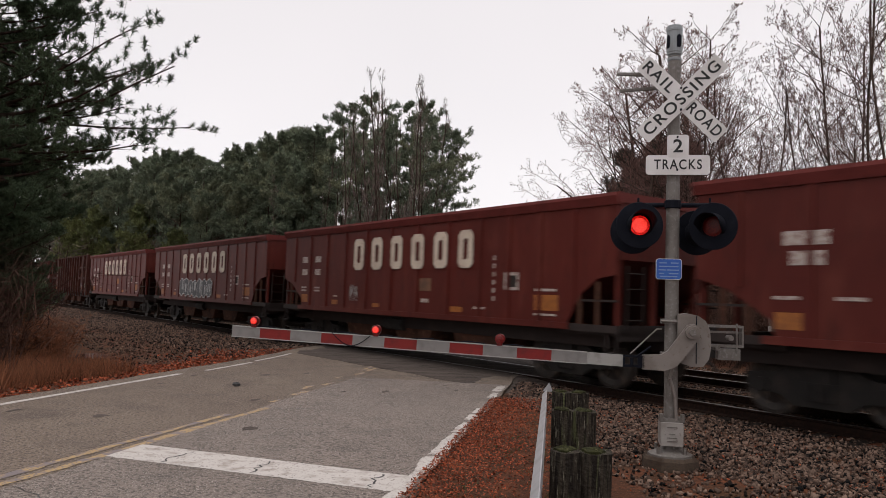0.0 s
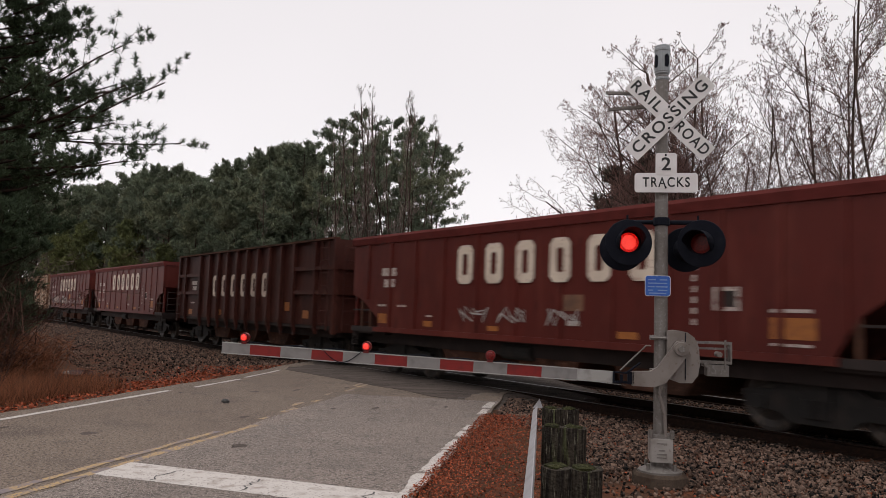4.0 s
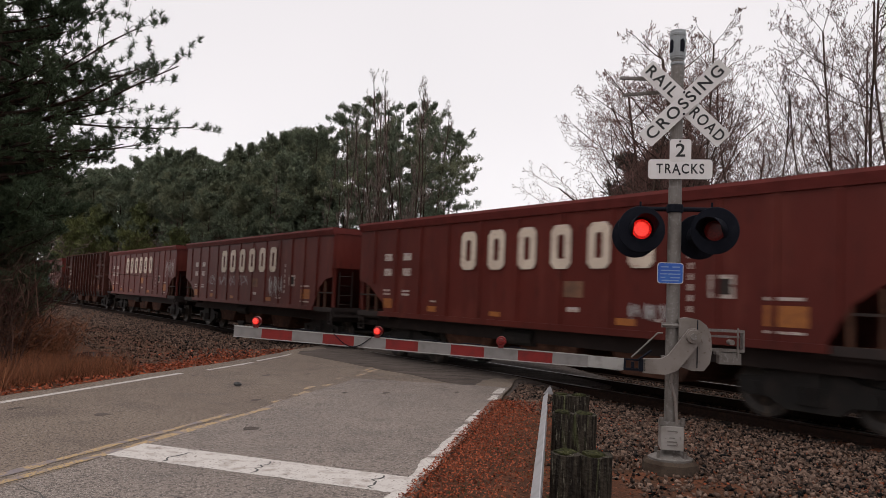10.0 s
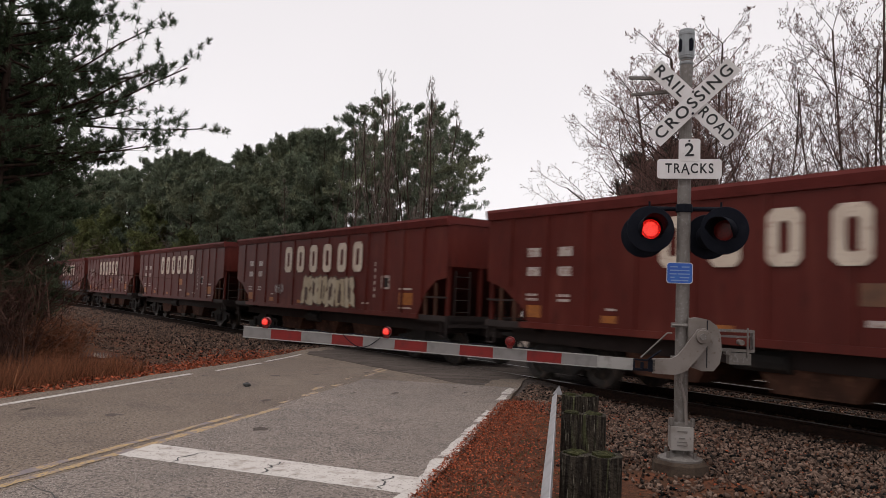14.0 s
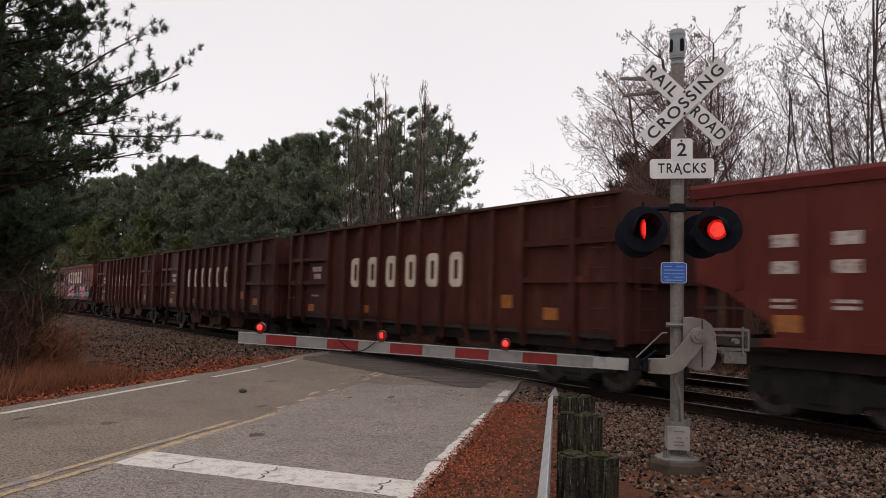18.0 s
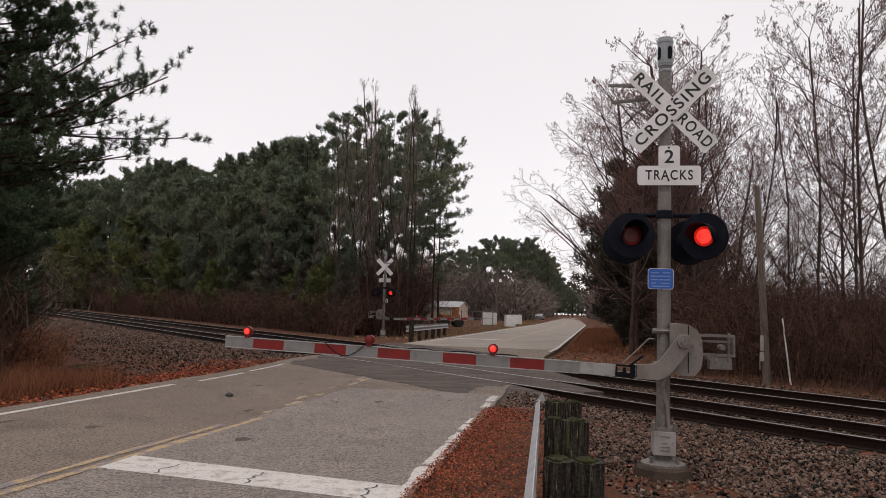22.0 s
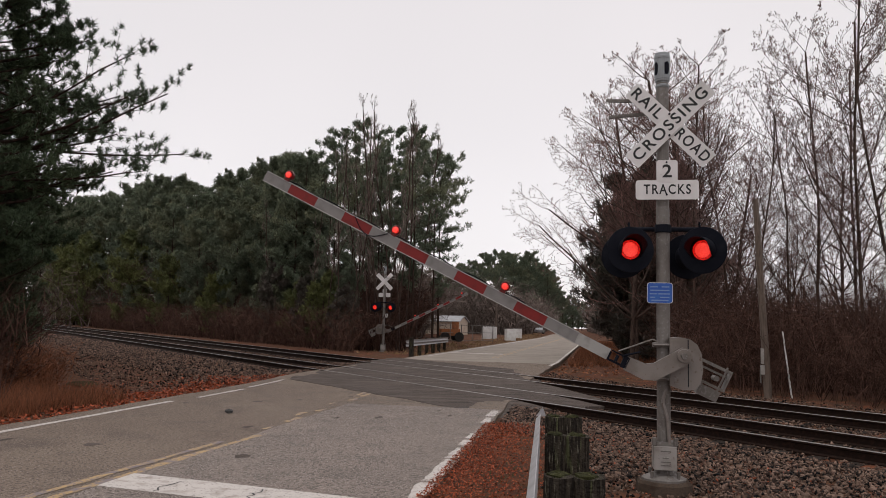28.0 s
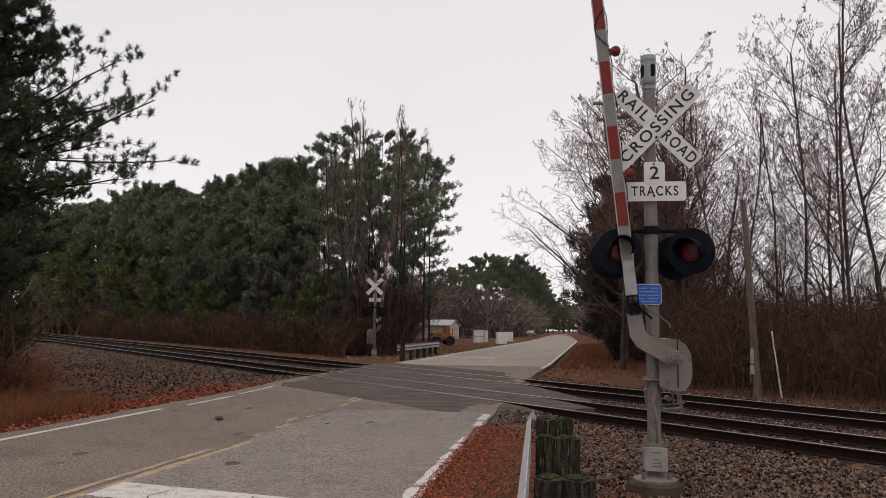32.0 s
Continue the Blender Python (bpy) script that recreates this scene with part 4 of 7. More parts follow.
def build_trees():
    rng = random.Random(17)
    # the big pine over the left verge, with its neighbours
    near_pines = [pine(64, 13, 0.10, 2.9, 165, 0.13, 52, 0.012, NEEDLE, 4, 0.10, 0.25, 0.45, 1.1, extra=[(0.40, -20, 4.3), (0.43, -8, 4.2), (0.45, -28, 4.0), (0.42, -42, 3.9), (0.37, -18, 3.4), (0.48, -14, 3.5)], bunch=0.55), pine(62, 13, 0.06, 3.4, 60, 0.26, 10, 0.024, NEEDLE, 8, 0.05, 0.3), pine(63, 6.5, 0.0, 2.0, 60, 0.24, 10, 0.022, NEEDLE, 7, 0.0, 0.2)]
    for k, x, y, turn, size in ((0, -9.9, 16.2, 20, 1.0), (1, -12.3, 15.0, 100, 0.8), (1, -12.6, 19.0, 200, 0.66), (1, -13.5, 17.0, 300, 1.1), (1, -13.9, 23.5, 40, 0.75), (1, -17.5, 22, 140, 1.0), (1, -17.8, 28.5, 10, 0.8), (1, -14, 12.5, 80, 1.0), (1, -19, 26, 60, 0.9),
                                (2, -10.6, 17.4, 0, 0.7), (2, -11.7, 18.6, 60, 0.85), (2, -10.2, 15.0, 130, 0.6), (2, -12.6, 20.6, 200, 0.75), (2, -12.0, 16.4, 250, 0.9), (2, -13.8, 22.2, 20, 0.75), (2, -14.9, 24.5, 310, 0.75), (2, -10.9, 13.4, 180, 0.8), (2, -16.8, 27.5, 40, 0.8), (2, -13.5, 19, 90, 1.0)):
        plant("pine_tree", near_pines[k], ground_at(x, y, turn, size), "dark green loblolly pine with spreading limbs beside the track", "tree", "pines by the near verge")
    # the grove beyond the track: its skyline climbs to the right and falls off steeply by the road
    leafy = [pine(70 + k, 14, 0.10, 2.5, 52, 0.34, 12, 0.058, NEEDLE_HAZED, 4, 0.0, 0.5, 0.6, 0.30, bunch=0.6) for k in range(3)]
    open_pines = [pine(76 + k, 14, b, 2.4, 32, 0.26, 9, 0.042, NEEDLE_HAZED, 3, 0.0, 0.45, 0.6, 0.42, 0.0075, bunch=0.6) for k, b in enumerate((0.36, 0.48, 0.28))]
    tall = [pine(120 + k, 14, b, 2.7, 26, 0.30, 12, 0.055, NEEDLE_HAZED, 4, 0.0, 0.45, 0.55, 0.35, 0.008, bunch=0.6) for k, b in enumerate((0.55, 0.48, 0.62))]
    young = [pine(110 + k, 8, 0.03, 2.3, 50, 0.34, 8, 0.06, NEEDLE_OLIVE, 4, 0.0, 0.3, 0.7, 0.4) for k in range(2)]
    skyline = [(-0.56, 8.2), (-0.447, 9.2), (-0.394, 10.0), (-0.345, 10.5), (-0.314, 9.7), (-0.27, 10.7), (-0.234, 11.5), (-0.201, 12.2), (-0.167, 13.0), (-0.122, 14.2), (-0.07, 14.9), (-0.035, 14.8), (-0.012, 14.0), (0.005, 12.6), (0.02, 10.5)]
    for d, step, drop in ((46.5, 0.038, 0.84), (51, 0.034, 0.95), (57, 0.034, 1.03), (65, 0.034, 1.03), (74, 0.045, 1.0)):
        r = -0.54 + step * rng.random()
        while r < 0.006:
            away = beyond(r * d, d, 1.0, 21.5 + 0.35 * (d - 46.5))[1]
            h = (1.6 + (outline(skyline, r) - 1.6) * away / 50) * drop * rng.uniform(0.94, 1.02)
            right = r > -0.165
            if not (d < 50 and r < -0.43) and not (right and d > 58) and off_road((r * away, away, 0), 2.4):
                pick = open_pines if right else leafy
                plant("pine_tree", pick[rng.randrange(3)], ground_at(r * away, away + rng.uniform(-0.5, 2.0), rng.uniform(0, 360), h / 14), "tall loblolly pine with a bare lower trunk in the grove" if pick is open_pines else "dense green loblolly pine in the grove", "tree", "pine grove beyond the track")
            r += step * rng.uniform(0.75, 1.25)
    for x, y, k, size in ((-20.5, 45, 0, 0.62), (-17.6, 44.5, 1, 0.70), (-15.2, 43.5, 0, 0.55), (-23.5, 50, 1, 0.72), (-27.5, 57, 0, 0.8), (-5.9, 40.2, 1, 0.48), (-7.6, 41.5, 0, 0.42), (-12.2, 43, 1, 0.5)):
        x, y, size = beyond(x, y, size)
        plant("pine_tree", young[k], ground_at(x, y, rng.uniform(0, 360), size), "young olive-green pine with foliage to the ground", "tree", "young pines before the grove")
    # woods along the far road
    far_sky = [(0.0, 5.2), (0.041, 6.0), (0.063, 6.6), (0.085, 6.3), (0.13, 6.4), (0.149, 5.3), (0.168, 3.9), (0.2, 3.2)]
    for d, lo, hi, step in ((128, -0.03, 0.075, 0.019), (150, -0.03, 0.085, 0.019), (185, 0.055, 0.112, 0.016), (240, 0.08, 0.135, 0.015), (300, 0.205, 0.26, 0.012), (300, 0.11, 0.150, 0.012), (380, 0.14, 0.165, 0.008), (450, 0.12, 0.26, 0.006), (520, 0.14, 0.24, 0.006), (150, 0.20, 0.26, 0.018), (200, 0.20, 0.27, 0.016)):
        r = lo
        while r < hi:
            h = (1.6 + (outline(far_sky, r) - 1.6) * d / 50) * rng.uniform(0.74, 1.0)
            if d > 400 or off_road((r * d, d, 0), 4.0):
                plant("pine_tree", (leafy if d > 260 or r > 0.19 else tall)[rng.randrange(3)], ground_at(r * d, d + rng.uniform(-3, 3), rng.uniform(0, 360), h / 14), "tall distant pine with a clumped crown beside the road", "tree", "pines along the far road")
            r += step * rng.uniform(0.8, 1.2)
    # thin bare trees in the grove
    thin = [bare_tree(80 + k, 15, 0.17, 0.3, TWIG_PALE, 2, 0, 0.055, 1.8, 0.0, 0.3, 0.6) for k in range(2)]
    for x, y, k, size in ((-3.4, 44.5, 0, 1.06), (-2.6, 45.5, 1, 1.10), (-1.7, 45.0, 0, 1.02), (-4.4, 45, 1, 0.92), (-7.5, 44, 0, 0.7), (-2.0, 43.5, 1, 0.8), (-5.5, 43.6, 0, 0.8), (-3.0, 42.9, 0, 0.72), (-2.9, 46.5, 1, 1.12), (-4.0, 47, 0, 1.06), (-1.2, 47, 1, 1.02), (-6.4, 45, 1, 0.85), (-2.2, 44.2, 0, 0.98), (-3.8, 43.8, 1, 0.86), (-4.9, 44.4, 0, 0.95), (-9.6, 44.6, 1, 0.6)):
        x, y, size = beyond(x, y, size)
        plant("bare_tree", thin[k], ground_at(x, y, rng.uniform(0, 360), size), "slender leafless tree with pale grey twigs", "tree", "bare trees in the grove")
    # bare trees to the right of the road
    right = [bare_tree(94, 12, 0.50, 0.12, TWIG_RED, 3, 0, 0.11, 1.6, 0.7, 0.035), bare_tree(91, 12, 0.36, 0.2, TWIG_GREY, 2, 0, 0.06, 1.2, 0.7, 0.07, 1.0), bare_tree(92, 12, 0.42, 0.15, TWIG_GREY, 2, 0.08, 0.058, 1.2, 0.7, 0.06, 1.0), bare_tree(93, 9, 0.45, 0.1, TWIG_BROWN, 3, 0, 0.06, 2.2, 0.3, 0.05)]
    for x, y, k, size in ((8.0, 31, 0, 0.98), (10.0, 31.5, 0, 1.15), (9.1, 34.5, 0, 1.06), (10.6, 33.4, 0, 1.12), (11.4, 35, 0, 1.12), (9.6, 28.2, 1, 1.10), (11.3, 28.8, 2, 0.98), (10.3, 25, 2, 0.84), (12.6, 27.5, 1, 0.9), (12.3, 24.2, 2, 1.0), (12.3, 21.6, 1, 1.1), (13.6, 22.3, 2, 1.1), (14.8, 26.5, 1, 1.05), (17.5, 24.5, 2, 1.1), (12.9, 33, 0, 0.8), (16.5, 31, 0, 0.8), (20.5, 29, 1, 1.0)):
        plant("bare_tree", right[k], ground_at(x, y, rng.uniform(0, 360), size), "leafless tree with a haze of russet twigs and buds" if k == 0 else "slender leafless grey-barked tree with small buds", "tree", "bare trees right of the road")
    for k in range(4, 18):
        d = (37, 41, 46)[k % 3] + rng.uniform(-1, 1)
        r = 0.19 + 0.017 * k + rng.uniform(-0.008, 0.008)
        plant("bare_tree", right[3], ground_at(r * d, d, rng.uniform(0, 360), rng.uniform(0.72, 1.0) * (0.95 if r < 0.36 else 0.75)), "dense brown leafless tree in the woods", "tree", "brown woods right of the road")
    for k in range(34):
        p = on_track(rng.uniform(-19, 26), rng.uniform(20.5, 29))
        if off_road(p, 4.5) and p[0] > 5:
            plant("bare_tree", right[1 + k % 2], ground_at(p[0], p[1], rng.uniform(0, 360), rng.uniform(0.34, 0.58)), "thin leafless sapling in the trackside thicket", "tree", "saplings in the thicket")
    cedar = [pine(100 + k, 8, 0.05, 2.1, 44, 0.36, 8, 0.05, CEDAR, 4, 0.0, 0.35, 0.5, 0.5) for k in range(2)]
    for x, y, k, size in ((9.4, 38, 0, 1.15), (10.3, 36.5, 1, 1.1), (11.4, 39, 1, 1.25), (10.9, 44, 1, 1.1), (12.6, 41, 0, 1.3), (13.6, 40, 0, 0.9), (14.0, 56, 0, 1.2), (16.4, 66, 1, 1.3), (20, 80, 0, 1.4), (23, 92, 1, 1.4), (-6.3, 37.5, 0, 0.42), (-8.2, 39, 1, 0.5), (-4.6, 38.5, 1, 0.4), (28, 110, 0, 1.6), (33, 130, 1, 1.6)):
        x, y, size = beyond(x, y, size)
        plant("cedar_tree", cedar[k], ground_at(x, y, rng.uniform(0, 360), size), "dull olive evergreen with dense brown-green foliage", "tree", "evergreens beyond the track")


def thicket(name, place, count, height, mat, label, seed, width=0.012, twigs=5):
    """A belt of leafless undergrowth: stems with twigs, one mesh."""
    rng = np.random.default_rng(seed)
    root = np.array([place(rng) for _ in range(count)])
    h = height * rng.uniform(0.45, 1.15, (count, 1))
    up = rng.normal(size=(count, 3)) * (0.32, 0.32, 0) + (0, 0, 1)
    mid = root + up * h * 0.5
    tip = mid + (up + rng.normal(size=(count, 3)) * (0.35, 0.35, 0.1)) * h * 0.5
    roots, tips, wide = [root, mid], [mid + (tip - mid) * 0.02, tip], [np.full(count, width), np.full(count, width * 0.7)]
    tips[0] = mid
    for _ in range(twigs):
        f = rng.uniform(0.15, 1.0, (count, 1))
        o = np.where(f < 0.5, root + (mid - root) * f * 2, mid + (tip - mid) * (f - 0.5) * 2)
        e = o + (rng.normal(size=(count, 3)) * (1, 1, 0.8) + (0, 0, 0.35)) * h * 0.2
        roots.append(o)
        tips.append(e)
        wide.append(np.full(count, width * 0.5))
    blades(name, np.concatenate(roots), np.concatenate(tips), np.concatenate(wide), mat, label, "undergrowth")


def build_thickets():
    def belt(s0, s1, n0, n1):
        def place(rng):
            while True:
                s, n = rng.uniform(s0, s1), rng.uniform(n0, n1)
                p = on_track(s, n, -0.05)
                if off_road(p, 2.2 if p[0] < 0 or n < 19 else 4.2) and not (-0.105 * p[1] < p[0] < -0.03 * p[1] and p[1] < 43) and not (-0.022 * p[1] - 0.4 < p[0] < 0.2 * p[1] and p[1] > 34 and (ROAD.inverted() @ Vector(p)).x < ROAD_L):
                    return p
        return place
    lab = "dense leafless brown thicket along the track"
    # front rows in the plain brown, deeper rows in the copy with shade painted in
    thicket("thicket", belt(-20, 32, 19.0, 22), 6500, 2.5, SCRUB, lab, 1, 0.011, 7)
    thicket("thicket", belt(-24, 40, 21, 27), 8000, 3.1, SCRUB_SHADED, lab, 2, 0.017, 8)
    thicket("thicket", belt(-40, 60, 26, 40), 5000, 3.2, SCRUB_SHADED, lab, 3, 0.03, 8)
    thicket("thicket", belt(-100, -31, 19.6, 23), 7500, 2.3, SCRUB, lab, 4, 0.022, 8)
    thicket("thicket", belt(-120, -31, 22, 30), 6500, 3.4, SCRUB_SHADED, lab, 5, 0.03, 6)
    thicket("thicket", belt(-190, -60, 22, 40), 6000, 6.5, SCRUB_SHADED, lab, 6, 0.05, 6)
    thicket("thicket", belt(-80, -34, 30, 50), 6000, 4.6, SCRUB_SHADED, lab, 7, 0.04, 8)
    thicket("thicket", belt(-140, -50, 50, 75), 6000, 8.0, SCRUB_SHADED, lab, 9, 0.06, 8)

    # woods far off: their haze is in the twig colour, paler than the thicket's
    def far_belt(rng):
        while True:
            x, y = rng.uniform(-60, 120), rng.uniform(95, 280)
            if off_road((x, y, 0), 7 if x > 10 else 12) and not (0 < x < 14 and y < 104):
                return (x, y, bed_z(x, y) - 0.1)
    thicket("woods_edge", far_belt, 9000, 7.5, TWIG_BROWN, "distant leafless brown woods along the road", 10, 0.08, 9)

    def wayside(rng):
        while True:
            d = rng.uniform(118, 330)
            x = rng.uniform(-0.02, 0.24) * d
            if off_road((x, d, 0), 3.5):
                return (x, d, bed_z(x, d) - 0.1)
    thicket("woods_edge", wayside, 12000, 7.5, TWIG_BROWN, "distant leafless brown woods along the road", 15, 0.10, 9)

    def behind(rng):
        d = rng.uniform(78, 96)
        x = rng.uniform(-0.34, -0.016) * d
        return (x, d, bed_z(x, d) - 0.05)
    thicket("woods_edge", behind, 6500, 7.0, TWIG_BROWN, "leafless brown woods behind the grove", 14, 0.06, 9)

    def left(rng):
        y = rng.uniform(13, 26)
        x = -0.545 * y - abs(rng.normal()) * 3.5
        return (x, y, bed_z(x, y) - 0.05)
    def bush(rng):
        x, y = -8.55 + rng.normal() * 0.28, 16.4 + rng.normal() * 0.4
        return (x, y, bed_z(x, y) - 0.05)
    thicket("brown_bush", bush, 260, 0.95, LEAF_TAN, "small russet dead bush beside the ballast", 12, 0.012, 12)
    thicket("thicket", left, 3000, 2.2, SCRUB_SHADED, "dark leafless undergrowth below the near pines", 8, 0.012, 6)


# ---- the train ----
HALF, BODY = 1.63, 7.05
WHEEL_R = 0.457


def letter_ring(w, h, t):
    """A plain upright block with a slot in it, standing in for one large letter."""
    bm = bm_new()
    c = min(w, h) * 0.2
    def outline(x0, x1, z0, z1, c):
        return [(x0 + c, z0), (x1 - c, z0), (x1, z0 + c), (x1, z1 - c), (x1 - c, z1), (x0 + c, z1), (x0, z1 - c), (x0, z0 + c)]
    a, b = outline(0, w, 0, h, c), outline(t, w - t, t, h - t, c * 0.4)
    va, vb = [bm.verts.new((x, 0, z)) for x, z in a], [bm.verts.new((x, 0, z)) for x, z in b]
    wa, wb = [bm.verts.new((x, 0.004, z)) for x, z in a], [bm.verts.new((x, 0.004, z)) for x, z in b]
    for k in range(8):
        j = (k + 1) % 8
        bm.faces.new((va[k], va[j], vb[j], vb[k]))
        bm.faces.new((wa[j], wa[k], wb[k], wb[j]))
        bm.faces.new((va[k], wa[k], wa[j], va[j]))
        bm.faces.new((vb[j], wb[j], wb[k], vb[k]))
    return bm


def plate(x0, x1, z0, z1, y, depth=0.004):
    bm = bm_new()
    box(bm, x0, x1, y - depth, y, z0, z1)
    return bm


def truck(parent, x):
    """A two-axle truck: side frames, bolster, two wheelsets."""
    ob = new("truck")
    ob.parent = parent
    ob.matrix_basis = pose(x, 0, 0)
    for y in (-1.0, 1.0):
        bm = bm_new()
        prism(bm, [(-1.15, 0.38), (-0.62, 0.34), (-0.42, 0.20), (0.42, 0.20), (0.62, 0.34), (1.15, 0.38), (1.18, 0.62), (0.72, 0.66), (0.45, 0.80), (-0.45, 0.80), (-0.72, 0.66), (-1.18, 0.62)], y - 0.09, y + 0.09)
        for xx in (-0.89, 0.89):
            rod(bm, (xx, y - 0.15 * (1 if y < 0 else -1), WHEEL_R), (xx, y, WHEEL_R), 0.11, sides=10)
        for xx in (-0.16, 0.0, 0.16):
            rod(bm, (xx, y - 0.12 * (1 if y < 0 else -1), 0.30), (xx, y - 0.12 * (1 if y < 0 else -1), 0.56), 0.065, sides=8)
        part("side_frame", bm, TRUCK, ob)
    bm = bm_new()
    box(bm, -0.2, 0.2, -1.15, 1.15, 0.55, 0.78)
    part("bolster", bm, TRUCK, ob)
    sets = []
    for xx in (-0.89, 0.89):
        bm = bm_new()
        for y in (-0.75, 0.75):
            out = -1 if y < 0 else 1
            lathe(bm, [(0.10, y + 0.10 * out), (0.15, y + 0.07 * out), (0.30, y + 0.02 * out), (0.40, y + 0.06 * out), (WHEEL_R, y + 0.05 * out), (WHEEL_R + 0.003, y - 0.06 * out), (WHEEL_R + 0.026, y - 0.08 * out), (0.36, y - 0.09 * out), (0.10, y - 0.10 * out)], 28, "y")
            for k in range(3):
                a = 2.1 * k
                rod(bm, (0.22 * math.cos(a), y + 0.07 * out, 0.22 * math.sin(a)), (0.22 * math.cos(a), y + 0.045 * out, 0.22 * math.sin(a)), 0.05, sides=6)
        rod(bm, (0, -1.02, 0), (0, 1.02, 0), 0.08, sides=10)
        w = part("wheelset", bm, WHEEL, ob)
        w.matrix_basis = pose(xx, 0, WHEEL_R)
        sets.append(w)
    return ob, sets


def ladder(parent, x, y, z0, z1, width, mat, along_x=True, rungs=5):
    bm = bm_new()
    for d in (-width / 2, width / 2):
        p = (x + d, y) if along_x else (x, y + d)
        rod(bm, (*p, z0), (*p, z1), 0.016, sides=6)
    for k in range(rungs):
        z = z0 + (z1 - z0) * (k + 0.5) / rungs
        if along_x:
            rod(bm, (x - width / 2, y, z), (x + width / 2, y, z), 0.012, sides=6)
        else:
            rod(bm, (x, y - width / 2, z), (x, y + width / 2, z), 0.012, sides=6)
    return part("ladder", bm, mat, parent)


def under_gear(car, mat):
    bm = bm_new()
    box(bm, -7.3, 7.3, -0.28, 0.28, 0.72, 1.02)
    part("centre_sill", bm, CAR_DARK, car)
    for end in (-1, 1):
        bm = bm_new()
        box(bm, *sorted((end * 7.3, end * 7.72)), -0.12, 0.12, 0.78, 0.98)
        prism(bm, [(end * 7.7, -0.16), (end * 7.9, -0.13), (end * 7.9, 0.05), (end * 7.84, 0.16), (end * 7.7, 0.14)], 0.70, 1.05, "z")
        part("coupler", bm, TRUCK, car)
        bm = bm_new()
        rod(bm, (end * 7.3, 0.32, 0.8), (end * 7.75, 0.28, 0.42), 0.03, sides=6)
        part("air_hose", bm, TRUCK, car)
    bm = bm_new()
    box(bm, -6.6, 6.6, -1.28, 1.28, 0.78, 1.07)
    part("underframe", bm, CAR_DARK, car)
    for x in (-2.6, 0.0, 2.6):
        bm = bm_new()
        prism(bm, [(x - 1.15, 1.2), (x - 0.62, 0.40), (x + 0.62, 0.40), (x + 1.15, 1.2)], -1.22, 1.22)
        part("hopper_chute", bm, CHUTE, car)
    trucks = [truck(car, -5.35), truck(car, 5.35)]
    bm = bm_new()
    rod(bm, (-1.2, -1.25, 0.86), (-0.3, -1.25, 0.86), 0.16, sides=10)
    part("air_reservoir", bm, TRUCK, car)
    return trucks


def hood(car):
    bm = bm_new()
    prism(bm, [(-7.25, 3.50), (-6.35, 3.50), (-6.35, 3.62), (-6.8, 3.84), (-7.25, 3.66)], 0.15, 1.15)
    part("equipment_hood", bm, GALV, car, "grey sheet-metal hood on the car's end")


